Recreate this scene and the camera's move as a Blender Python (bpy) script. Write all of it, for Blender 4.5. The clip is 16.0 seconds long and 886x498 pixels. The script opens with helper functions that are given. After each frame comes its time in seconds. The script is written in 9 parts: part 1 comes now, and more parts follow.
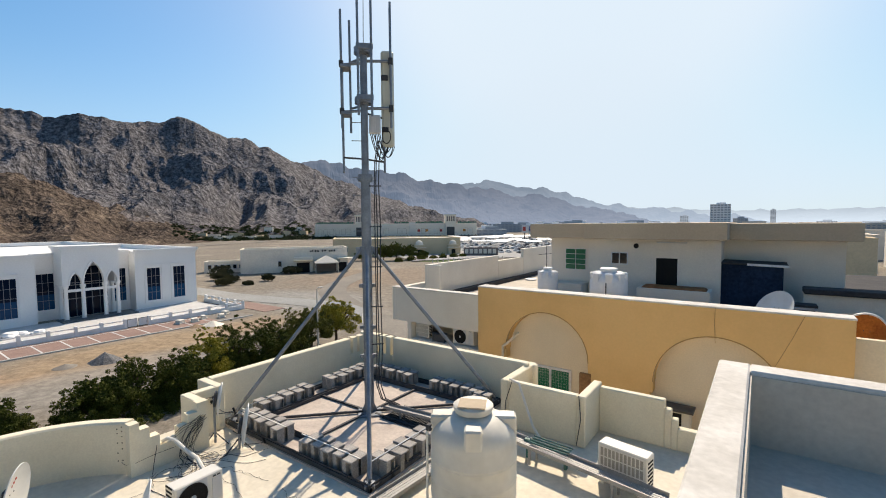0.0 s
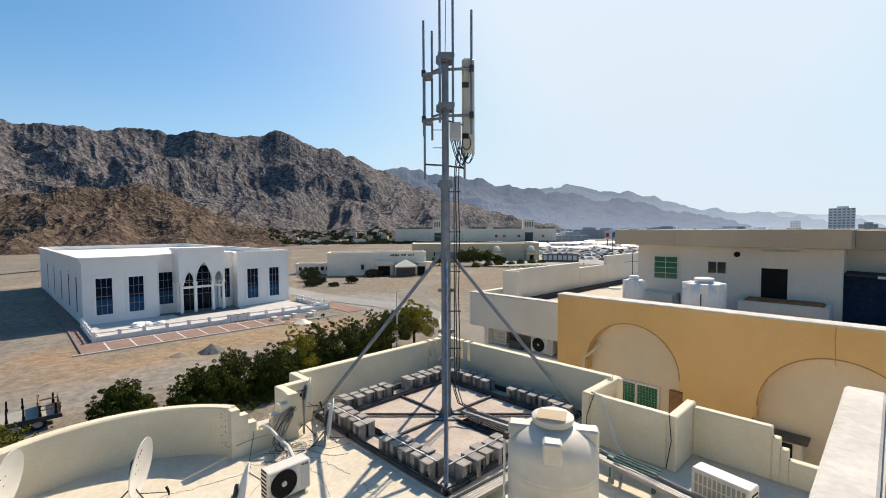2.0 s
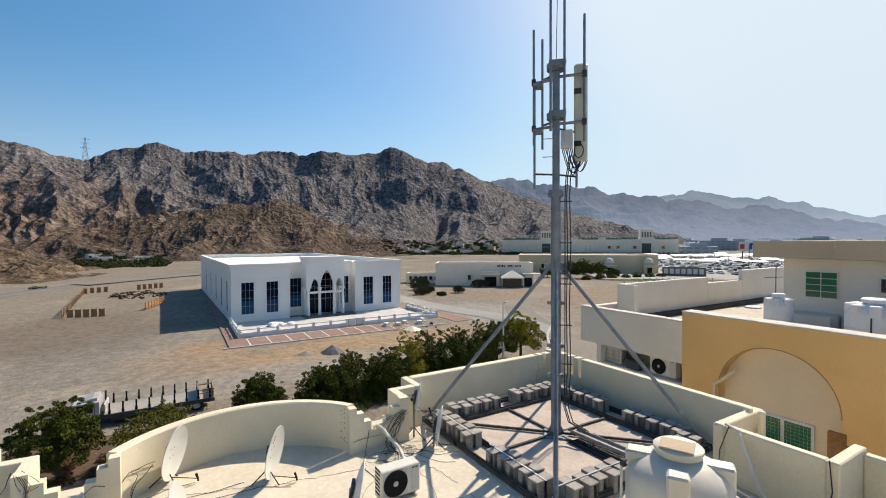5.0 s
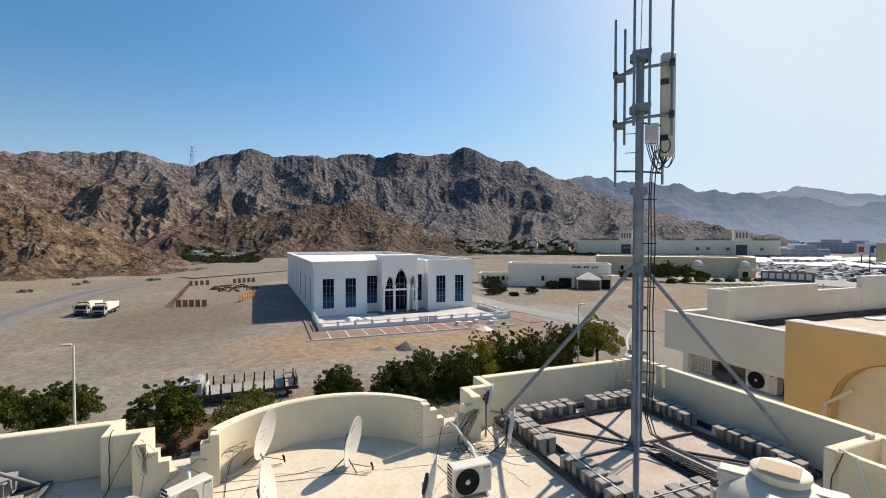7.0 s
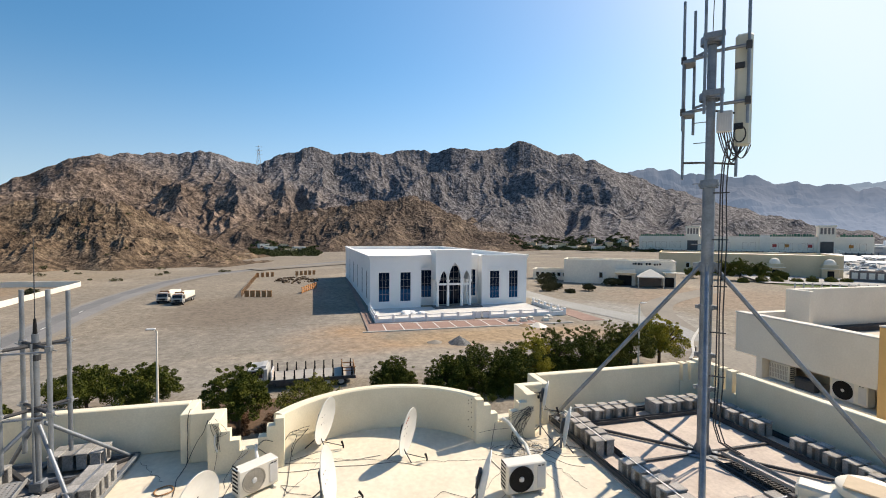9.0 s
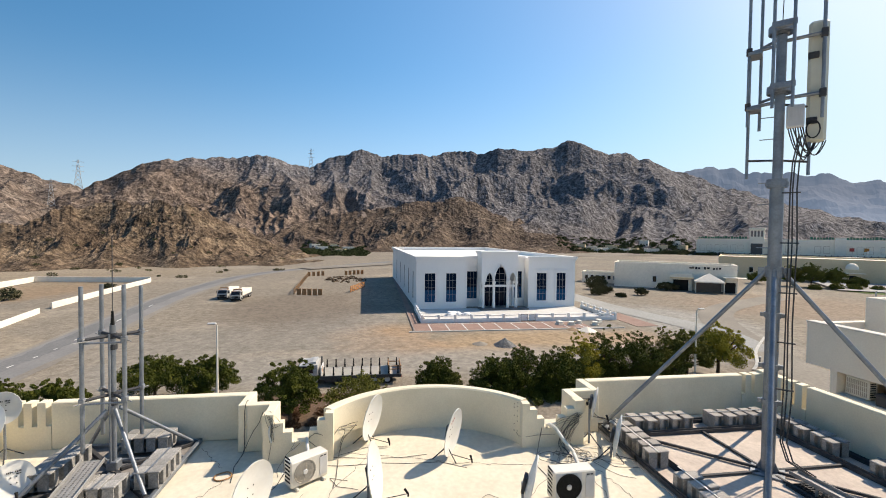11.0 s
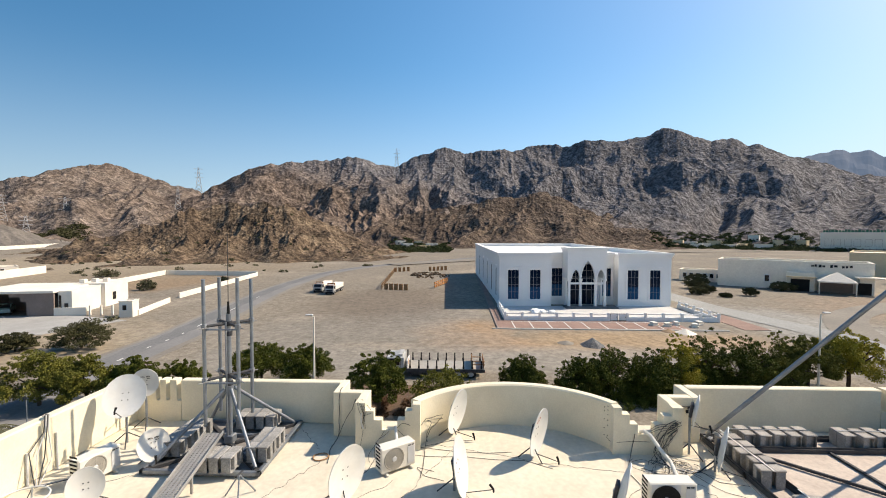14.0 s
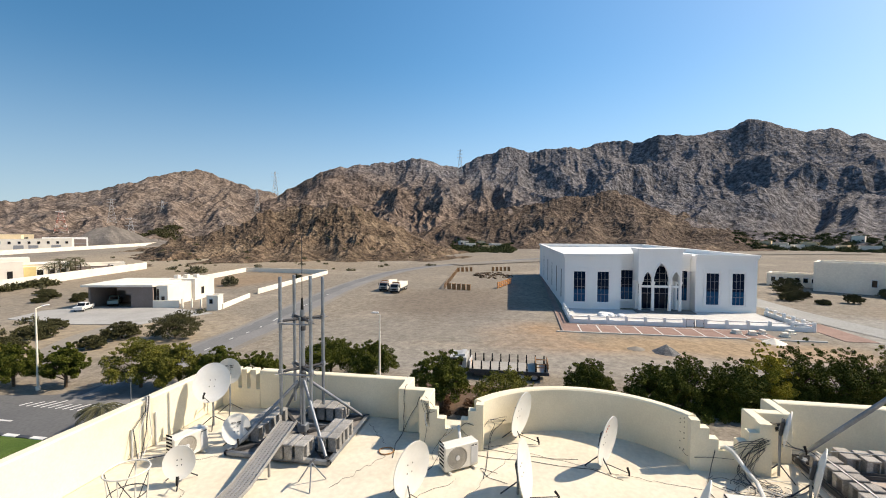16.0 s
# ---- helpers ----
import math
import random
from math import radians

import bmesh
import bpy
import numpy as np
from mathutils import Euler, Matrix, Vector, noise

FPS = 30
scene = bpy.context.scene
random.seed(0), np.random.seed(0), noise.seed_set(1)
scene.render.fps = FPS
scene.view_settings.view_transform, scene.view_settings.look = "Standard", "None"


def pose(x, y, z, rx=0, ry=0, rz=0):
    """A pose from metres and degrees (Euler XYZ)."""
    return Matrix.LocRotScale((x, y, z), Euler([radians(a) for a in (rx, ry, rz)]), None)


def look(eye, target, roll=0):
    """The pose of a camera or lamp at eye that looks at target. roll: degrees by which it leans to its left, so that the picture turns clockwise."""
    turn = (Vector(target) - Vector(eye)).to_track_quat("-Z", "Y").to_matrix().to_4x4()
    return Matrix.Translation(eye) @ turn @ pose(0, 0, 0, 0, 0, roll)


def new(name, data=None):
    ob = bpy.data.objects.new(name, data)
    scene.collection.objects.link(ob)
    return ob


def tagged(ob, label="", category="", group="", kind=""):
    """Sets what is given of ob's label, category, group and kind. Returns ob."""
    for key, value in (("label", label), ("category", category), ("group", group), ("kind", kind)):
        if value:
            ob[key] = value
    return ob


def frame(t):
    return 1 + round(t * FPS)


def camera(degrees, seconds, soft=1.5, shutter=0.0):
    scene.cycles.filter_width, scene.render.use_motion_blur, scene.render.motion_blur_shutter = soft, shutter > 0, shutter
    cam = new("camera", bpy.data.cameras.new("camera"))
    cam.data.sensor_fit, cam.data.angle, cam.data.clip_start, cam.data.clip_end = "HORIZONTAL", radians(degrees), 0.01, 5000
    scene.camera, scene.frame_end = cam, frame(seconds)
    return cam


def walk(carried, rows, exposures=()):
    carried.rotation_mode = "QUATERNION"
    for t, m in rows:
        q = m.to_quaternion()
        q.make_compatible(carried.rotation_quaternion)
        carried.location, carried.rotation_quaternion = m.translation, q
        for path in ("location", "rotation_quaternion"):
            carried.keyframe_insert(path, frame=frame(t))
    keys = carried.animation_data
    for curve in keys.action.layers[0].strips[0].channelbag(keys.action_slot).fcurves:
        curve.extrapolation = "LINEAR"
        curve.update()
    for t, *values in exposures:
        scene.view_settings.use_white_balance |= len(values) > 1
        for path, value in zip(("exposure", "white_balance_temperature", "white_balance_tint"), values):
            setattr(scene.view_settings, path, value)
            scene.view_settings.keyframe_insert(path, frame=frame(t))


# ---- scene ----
# The eye swings on a short arm about a point over the stair-head roof.
cam = camera(89.8, 16.0, soft=1.0)
EYE_H, ARM = 4.6, 0.2
ROWS = [
    (0.0, 35.63, -3.31, 0.48), (0.5, 37.38, -1.17, 0.28), (1.0, 40.32, -1.8, 0.28), (1.5, 42.88, -3.01, 0.49),
    (2.0, 45.57, -2.55, 0.28), (2.5, 47.45, -2.23, 0.19), (3.0, 51.7, -2.58, -0.09), (3.5, 54.36, -1.95, -0.44),
    (4.0, 55.66, -1.58, -0.19), (6.5, 66.47, -0.95, 0.02), (7.0, 68.53, -1.15, -0.12), (7.5, 69.54, -1.22, -0.07),
    (8.0, 71.05, -1.42, -0.2), (8.5, 73.3, -1.77, -0.23), (9.0, 75.45, -1.82, -0.34), (11.5, 82.48, -1.78, -0.61),
    (12.0, 83.64, -1.9, -0.5), (12.5, 85.06, -2.08, -0.42), (13.0, 86.83, -2.29, -0.41), (13.5, 89.59, -2.39, -0.25),
    (14.0, 91.98, -2.27, -0.17), (14.5, 94.1, -2.16, -0.12), (15.0, 96.49, -2.36, 0.11), (15.5, 98.19, -2.3, 0.1),
    (16.0, 100.07, -2.27, -0.16),
]
walk(cam, [(t, pose(-ARM * math.sin(radians(y)), ARM * math.cos(radians(y)), EYE_H, 90 + p, r, y)) for t, y, p, r in ROWS],
     exposures=[(0.0, 0.22, 7500, 13), (4.2, 0.20, 7500, 13), (8.2, 0.16, 7500, 13), (9.0, 0.39, 7500, 13), (16.0, 0.41, 7500, 13)])

# ---- light: morning sun from the side of the neighbouring villa, clear hazy sky ----
SUN_AZ, SUN_EL = 19.0, 44.0      # degrees from +y towards -x, degrees up
world = bpy.data.worlds.new("sky")
scene.world = world
world.use_nodes = True
wn = world.node_tree.nodes
sky = wn.new("ShaderNodeTexSky")
sky.sky_type = "NISHITA"
sky.sun_disc = False
sky.sun_elevation, sky.sun_rotation = radians(SUN_EL), radians(-SUN_AZ)
sky.altitude, sky.air_density, sky.dust_density, sky.ozone_density = 30.0, 1.0, 0.9, 2.2
tone = wn.new("ShaderNodeHueSaturation")      # the clip's blue is fuller than the sky model's
tone.inputs["Saturation"].default_value = 1.36
tint = wn.new("ShaderNodeMix")
tint.data_type, tint.blend_type = "RGBA", "MULTIPLY"
tint.inputs["Factor"].default_value = 1.0
tint.inputs["B"].default_value = (1.065, 1.06, 0.955, 1.0)
lift, wtc = wn.new("ShaderNodeVectorMath"), wn.new("ShaderNodeTexCoord")
lift.operation = "ADD"
lift.inputs[1].default_value = (0.0, 0.0, 0.09)    # haze hides the yellow rim of the horizon
wl = world.node_tree.links
wl.new(wtc.outputs["Generated"], lift.inputs[0])
wl.new(lift.outputs[0], sky.inputs["Vector"])
wl.new(sky.outputs["Color"], tone.inputs["Color"])
wl.new(tone.outputs["Color"], tint.inputs["A"])
# pale haze that thickens towards the horizon
wsep, wrng, wpow, haze = wn.new("ShaderNodeSeparateXYZ"), wn.new("ShaderNodeMapRange"), wn.new("ShaderNodeMath"), wn.new("ShaderNodeMix")
wrng.inputs["From Min"].default_value, wrng.inputs["From Max"].default_value = 0.0, 0.36
wrng.inputs["To Min"].default_value, wrng.inputs["To Max"].default_value = 1.0, 0.0
wpow.operation = "POWER"
wpow.inputs[1].default_value = 1.8
haze.data_type = "RGBA"
haze.inputs["B"].default_value = (2.9, 3.45, 4.1, 1.0)
wscl = wn.new("ShaderNodeMath")
wscl.operation = "MULTIPLY"
wscl.inputs[1].default_value = 0.66
wl.new(wtc.outputs["Generated"], wsep.inputs[0])
wl.new(wsep.outputs["Z"], wrng.inputs["Value"])
wl.new(wrng.outputs["Result"], wpow.inputs[0])
wl.new(wpow.outputs[0], wscl.inputs[0])
wl.new(wscl.outputs[0], haze.inputs["Factor"])
wl.new(tint.outputs["Result"], haze.inputs["A"])
wcut, wcap = wn.new("ShaderNodeSeparateColor"), wn.new("ShaderNodeCombineColor")
wl.new(haze.outputs["Result"], wcut.inputs[0])
for ch, top in enumerate((3.8, 4.85, 6.05)):      # the haze round the sun levels off softly at a milky white
    low = wn.new("ShaderNodeMath")
    low.operation = "SMOOTH_MIN"
    low.inputs[1].default_value, low.inputs[2].default_value = top, 1.8
    wl.new(wcut.outputs[ch], low.inputs[0])
    wl.new(low.outputs[0], wcap.inputs[ch])
# the clear side of the sky, turned from the sun, is deeper
wdot, wside, wramp, wgain = wn.new("ShaderNodeVectorMath"), wn.new("ShaderNodeMapRange"), wn.new("ShaderNodeValToRGB"), wn.new("ShaderNodeMix")
wdot.operation = "DOT_PRODUCT"
wdot.inputs[1].default_value = (-math.sin(radians(SUN_AZ)), math.cos(radians(SUN_AZ)), 0.0)
wside.inputs["From Min"].default_value, wside.inputs["From Max"].default_value = -1.0, 1.0
wramp.color_ramp.interpolation = "B_SPLINE"
for k, (at_, v) in enumerate(((0.20, 0.66), (0.40, 0.80), (0.62, 0.92), (0.80, 0.89), (0.97, 0.80))):
    el_ = wramp.color_ramp.elements[k] if k < 2 else wramp.color_ramp.elements.new(at_)
    el_.position, el_.color = at_, (v, v, v, 1.0)
wgain.data_type, wgain.blend_type = "RGBA", "MULTIPLY"
wgain.inputs["Factor"].default_value = 1.0
wl.new(wtc.outputs["Generated"], wdot.inputs[0])
wl.new(wdot.outputs["Value"], wside.inputs["Value"])
wl.new(wside.outputs["Result"], wramp.inputs["Fac"])
wl.new(wcap.outputs[0], wgain.inputs["A"])
wl.new(wramp.outputs["Color"], wgain.inputs["B"])
wl.new(wgain.outputs["Result"], wn["Background"].inputs["Color"])
wn["Background"].inputs["Strength"].default_value = 0.19
sun_data = bpy.data.lights.new("sun", "SUN")
sun_data.energy, sun_data.angle, sun_data.color = 5.0, radians(0.55), (1.0, 0.925, 0.81)
sun = new("sun", sun_data)
_d = Vector((-math.sin(radians(SUN_AZ)) * math.cos(radians(SUN_EL)), math.cos(radians(SUN_AZ)) * math.cos(radians(SUN_EL)), math.sin(radians(SUN_EL))))
sun.matrix_world = look(_d * 60.0, (0, 0, 0))


# ---- materials ----
ALBEDO_SCALE = 0.875      # scales base colours down so shade reads deeper beneath the stronger sun


def mat(name, col, col2=None, rough=0.8, metal=0.0, big=0.6, fine=12.0, mixing=0.5, grain=0.12, bump=0.15, bump_size=0.02,
        coords="Object", stretch=(1, 1, 1), random_tint=0.0, sheen_spec=None):
    """A procedural surface: two colours mixed by broad noise, fine grain on top, relief from the fine noise."""
    m = bpy.data.materials.new(name)
    m.use_nodes = True
    nt = m.node_tree
    n, l = nt.nodes, nt.links
    b = n["Principled BSDF"]
    b.inputs["Roughness"].default_value, b.inputs["Metallic"].default_value = rough, metal
    b.inputs["Specular IOR Level"].default_value = sheen_spec if sheen_spec is not None else (0.5 if rough < 0.7 else 0.18)
    tc, mp = n.new("ShaderNodeTexCoord"), n.new("ShaderNodeMapping")
    mp.inputs["Scale"].default_value = stretch
    l.new(tc.outputs[coords], mp.inputs["Vector"])
    n1, n2 = n.new("ShaderNodeTexNoise"), n.new("ShaderNodeTexNoise")
    n1.inputs["Scale"].default_value, n1.inputs["Detail"].default_value, n1.inputs["Roughness"].default_value = big, 6.0, 0.6
    n2.inputs["Scale"].default_value, n2.inputs["Detail"].default_value = fine, 4.0
    l.new(mp.outputs["Vector"], n1.inputs["Vector"]), l.new(mp.outputs["Vector"], n2.inputs["Vector"])
    ramp = n.new("ShaderNodeValToRGB")
    ramp.color_ramp.elements[0].position, ramp.color_ramp.elements[1].position = 0.5 - 0.5 * mixing * 0.5, 0.5 + 0.5 * mixing * 0.5
    c2 = tuple(c * ALBEDO_SCALE for c in (col2 or tuple(c * 0.82 for c in col)))
    col = tuple(c * ALBEDO_SCALE for c in col)
    ramp.color_ramp.elements[0].color, ramp.color_ramp.elements[1].color = (*col, 1), (*c2, 1)
    l.new(n1.outputs["Fac"], ramp.inputs["Fac"])
    rng = n.new("ShaderNodeMapRange")
    rng.inputs["From Min"].default_value, rng.inputs["From Max"].default_value = 0.3, 0.7
    rng.inputs["To Min"].default_value, rng.inputs["To Max"].default_value = 1 - grain, 1 + grain
    l.new(n2.outputs["Fac"], rng.inputs["Value"])
    mul = n.new("ShaderNodeMix")
    mul.data_type, mul.blend_type = "RGBA", "MULTIPLY"
    mul.inputs["Factor"].default_value = 1.0
    l.new(ramp.outputs["Color"], mul.inputs["A"]), l.new(rng.outputs["Result"], mul.inputs["B"])
    out = mul.outputs["Result"]
    if random_tint:
        oi, rr = n.new("ShaderNodeObjectInfo"), n.new("ShaderNodeMapRange")
        rr.inputs["To Min"].default_value, rr.inputs["To Max"].default_value = 1 - random_tint, 1 + random_tint
        l.new(oi.outputs["Random"], rr.inputs["Value"])
        m2 = n.new("ShaderNodeMix")
        m2.data_type, m2.blend_type = "RGBA", "MULTIPLY"
        m2.inputs["Factor"].default_value = 1.0
        l.new(out, m2.inputs["A"]), l.new(rr.outputs["Result"], m2.inputs["B"])
        out = m2.outputs["Result"]
    l.new(out, b.inputs["Base Color"])
    if bump:
        bp = n.new("ShaderNodeBump")
        bp.inputs["Strength"].default_value, bp.inputs["Distance"].default_value = bump, bump_size
        l.new(n2.outputs["Fac"], bp.inputs["Height"]), l.new(bp.outputs["Normal"], b.inputs["Normal"])
    return m


def glass_mat(name, col, rough=0.06, spec=0.8):
    m = bpy.data.materials.new(name)
    m.use_nodes = True
    b = m.node_tree.nodes["Principled BSDF"]
    b.inputs["Base Color"].default_value = (*col, 1)
    b.inputs["Roughness"].default_value = rough
    b.inputs["Specular IOR Level"].default_value = spec
    return m


M = {}
M["cream"] = mat("cream_wall_paint", (0.859, 0.784, 0.613), (0.767, 0.692, 0.527), 0.85, big=0.7, fine=30, grain=0.05, bump=0.12, bump_size=0.006)
M["screed"] = mat("cream_roof_coating", (0.76, 0.70, 0.58), (0.62, 0.56, 0.45), 0.75, big=0.9, fine=9, mixing=0.9, grain=0.08, bump=0.15, bump_size=0.006)
M["slab"] = mat("dusty_pink_slab", (0.60, 0.52, 0.45), (0.48, 0.41, 0.36), 0.9, big=1.2, fine=16, grain=0.1, bump=0.2, bump_size=0.006)
M["white_wall"] = mat("white_wall_paint", (0.874, 0.812, 0.711), (0.784, 0.722, 0.627), 0.8, big=0.35, fine=18, grain=0.04, bump=0.08, bump_size=0.006)
M["new_white"] = mat("fresh_white_render", (0.940, 0.929, 0.907), (0.886, 0.875, 0.853), 0.75, big=0.15, fine=6, grain=0.03, bump=0.06, bump_size=0.01)
M["grey_wall"] = mat("bare_grey_plaster", (0.68, 0.625, 0.535), (0.52, 0.475, 0.41), 0.9, big=1.6, fine=22, mixing=0.9, grain=0.08, bump=0.2, bump_size=0.006)
M["worn_white"] = mat("worn_white_coping", (0.78, 0.75, 0.70), (0.58, 0.55, 0.50), 0.85, big=2.2, fine=25, mixing=0.7, grain=0.08, bump=0.25, bump_size=0.006)
M["yellow"] = mat("ochre_wall_paint", (0.878, 0.564, 0.250), (0.769, 0.482, 0.203), 0.85, big=0.3, fine=14, grain=0.025, bump=0.15, bump_size=0.006)
M["yellow_dark"] = mat("dark_ochre", (0.50, 0.315, 0.145), (0.42, 0.265, 0.125), 0.9, big=1.2, fine=22, grain=0.08, bump=0.15, bump_size=0.006)
M["arch_cream"] = mat("pale_arch_panel", (0.862, 0.725, 0.537), (0.787, 0.663, 0.488), 0.85, big=0.5, fine=22, grain=0.05, bump=0.12, bump_size=0.006)
M["fascia"] = mat("beige_fascia", (0.624, 0.504, 0.360), (0.552, 0.444, 0.324), 0.85, big=0.4, fine=15, grain=0.05, bump=0.1)
M["block"] = mat("grey_concrete_block", (0.38, 0.36, 0.335), (0.27, 0.255, 0.24), 0.95, big=4, fine=45, grain=0.2, bump=0.5, bump_size=0.006, random_tint=0.15)
M["dark_block"] = mat("dark_concrete_block", (0.34, 0.335, 0.325), (0.22, 0.217, 0.21), 0.95, big=4, fine=45, grain=0.2, bump=0.5, bump_size=0.006, random_tint=0.2)
M["galv"] = mat("galvanised_steel", (0.28, 0.31, 0.345), (0.20, 0.222, 0.25), 0.5, metal=0.55, big=3.0, fine=30, grain=0.1, bump=0.05, bump_size=0.003)
M["dark_steel"] = mat("dark_weathered_steel", (0.060, 0.064, 0.073), (0.092, 0.092, 0.095), 0.7, metal=0.4, big=3.0, fine=30, grain=0.15, bump=0.1, bump_size=0.003)
M["fan_grey"] = mat("dusty_grey_fan", (0.40, 0.375, 0.33), (0.33, 0.31, 0.27), 0.6, big=3, fine=20, grain=0.05, bump=0)
M["side_asphalt"] = mat("worn_pale_asphalt", (0.195, 0.195, 0.195), (0.250, 0.244, 0.238), 0.9, big=0.15, fine=4, mixing=0.8, grain=0.10, bump=0.2)
M["grey_setts"] = mat("pale_grey_paving", (0.40, 0.395, 0.38), (0.34, 0.335, 0.32), 0.9, big=0.3, fine=5, grain=0.08, bump=0.2)
M["pylon_steel"] = mat("hazy_grey_steel", (0.46, 0.46, 0.46), (0.40, 0.40, 0.40), 0.7, bump=0)
M["red_white_steel"] = mat("faded_red_and_white_steel", (0.60, 0.57, 0.55), (0.36, 0.16, 0.13), 0.8, big=0.16, fine=2, mixing=0.12, bump=0, stretch=(0.05, 0.05, 1.0))
M["cable"] = mat("black_cable", (0.025, 0.025, 0.028), (0.04, 0.04, 0.042), 0.6, bump=0)
M["antenna"] = mat("cream_radome", (0.68, 0.67, 0.56), (0.62, 0.61, 0.50), 0.55, big=1.5, fine=10, grain=0.03, bump=0)
M["plastic_grey"] = mat("pale_grey_plastic", (0.62, 0.63, 0.64), (0.55, 0.56, 0.57), 0.5, big=2, fine=10, grain=0.03, bump=0)
M["tank"] = mat("cream_polyethylene", (0.72, 0.69, 0.61), (0.66, 0.62, 0.53), 0.5, big=1.2, fine=7, grain=0.04, bump=0.04, bump_size=0.004)
M["tank_white"] = mat("white_polyethylene", (0.88, 0.88, 0.88), (0.82, 0.82, 0.82), 0.5, big=1.2, fine=7, grain=0.04, bump=0.03, bump_size=0.004)
M["dish"] = mat("white_enamelled_dish", (0.78, 0.78, 0.75), (0.70, 0.69, 0.65), 0.45, big=2.0, fine=16, grain=0.04, bump=0)
M["ac"] = mat("cream_painted_metal", (0.74, 0.72, 0.66), (0.68, 0.65, 0.58), 0.5, big=2.5, fine=14, grain=0.03, bump=0)
M["black"] = mat("matt_black", (0.012, 0.012, 0.012), (0.02, 0.02, 0.02), 0.7, bump=0, sheen_spec=0.15)
M["pvc"] = mat("white_pvc_pipe", (0.75, 0.74, 0.70), (0.66, 0.64, 0.58), 0.5, big=4, fine=20, grain=0.04, bump=0)
M["rust"] = mat("rusty_brown", (0.40, 0.17, 0.07), (0.26, 0.11, 0.045), 0.9, big=3.0, fine=20, grain=0.2, bump=0.2)
M["rust_orange"] = mat("orange_rusted_sheet", (0.50, 0.16, 0.03), (0.36, 0.10, 0.02), 0.85, big=3.0, fine=20, grain=0.2, bump=0.1)
M["asphalt"] = mat("asphalt", (0.108, 0.111, 0.116), (0.145, 0.147, 0.149), 0.9, big=0.12, fine=5, mixing=0.8, grain=0.12, bump=0.2)
M["kerb"] = mat("kerb_concrete", (0.55, 0.54, 0.51), (0.46, 0.45, 0.42), 0.9, big=1, fine=8, grain=0.1, bump=0.2)
M["road_paint"] = mat("road_paint", (0.72, 0.72, 0.70), (0.60, 0.60, 0.58), 0.8, big=2, fine=6, grain=0.1, bump=0)
M["red_paving"] = mat("red_paving", (0.32, 0.22, 0.185), (0.27, 0.18, 0.15), 0.9, big=0.6, fine=6, grain=0.12, bump=0.2)
M["leaf"] = mat("green_leaves", (0.035, 0.053, 0.009), (0.119, 0.128, 0.018), 0.7, big=0.9, fine=5, mixing=0.9, grain=0.35, bump=0, sheen_spec=0.12)
M["leaf_yellow"] = mat("yellow_green_leaves", (0.446, 0.365, 0.041), (0.216, 0.216, 0.034), 0.7, big=0.9, fine=5, mixing=0.9, grain=0.35, bump=0, sheen_spec=0.12)
M["deck_felt"] = mat("grey_brown_roofing_felt", (0.27, 0.25, 0.235), (0.21, 0.195, 0.185), 0.95, big=1.5, fine=18, mixing=0.9, grain=0.12, bump=0.2, bump_size=0.01)
M["tray_zinc"] = mat("bright_zinc_sheet", (0.36, 0.355, 0.345), (0.29, 0.29, 0.285), 0.6, metal=0.25, big=3.0, fine=30, grain=0.08, bump=0.05, bump_size=0.003)
M["leaf_olive"] = mat("olive_green_leaves", (0.183, 0.171, 0.028), (0.094, 0.104, 0.024), 0.7, big=0.9, fine=5, mixing=0.9, grain=0.35, bump=0, sheen_spec=0.12)
M["cab_paint"] = mat("dusty_cab_paint", (0.50, 0.50, 0.49), (0.42, 0.41, 0.39), 0.45, big=1.2, fine=8, grain=0.08, bump=0.05)
M["scrub"] = mat("dusty_olive_scrub", (0.075, 0.08, 0.04), (0.12, 0.11, 0.065), 0.85, big=0.7, fine=5, mixing=0.9, grain=0.3, bump=0)
M["acacia"] = mat("dark_olive_thorn_leaves", (0.050, 0.050, 0.022), (0.088, 0.085, 0.036), 0.85, big=0.8, fine=5, mixing=0.9, grain=0.3, bump=0)
M["grove"] = mat("dusty_green_grove", (0.040, 0.052, 0.018), (0.075, 0.088, 0.03), 0.85, big=0.2, fine=2, mixing=0.9, grain=0.3, bump=0)
M["bark"] = mat("brown_bark", (0.14, 0.10, 0.07), (0.09, 0.065, 0.045), 0.95, big=4, fine=25, grain=0.2, bump=0.5)
M["grass"] = mat("mown_lawn", (0.095, 0.14, 0.032), (0.06, 0.105, 0.02), 0.9, big=0.3, fine=14, grain=0.25, bump=0.4, bump_size=0.05)
M["window"] = glass_mat("blue_tinted_glass", (0.003, 0.010, 0.026), 0.12, 0.10)
M["window_low"] = glass_mat("bluer_lower_glass", (0.006, 0.055, 0.13), 0.14, 0.12)
M["window_dark"] = glass_mat("dark_glass", (0.012, 0.013, 0.015), 0.06, 0.5)
M["window_green"] = glass_mat("green_tinted_glass", (0.015, 0.14, 0.07), 0.12, 0.3)
M["frame_white"] = mat("white_aluminium", (0.75, 0.75, 0.75), (0.7, 0.7, 0.7), 0.4, bump=0)
M["frame_grey"] = mat("grey_aluminium", (0.30, 0.31, 0.33), (0.25, 0.26, 0.28), 0.4, bump=0)
M["frame_dark"] = mat("dark_aluminium", (0.05, 0.05, 0.055), (0.07, 0.07, 0.07), 0.5, bump=0)
M["wood_brown"] = mat("brown_timber", (0.42, 0.23, 0.11), (0.31, 0.165, 0.08), 0.85, big=1.5, fine=14, grain=0.2, bump=0.2)
M["orange"] = mat("orange_barrier", (0.60, 0.25, 0.06), (0.5, 0.2, 0.05), 0.7, bump=0)
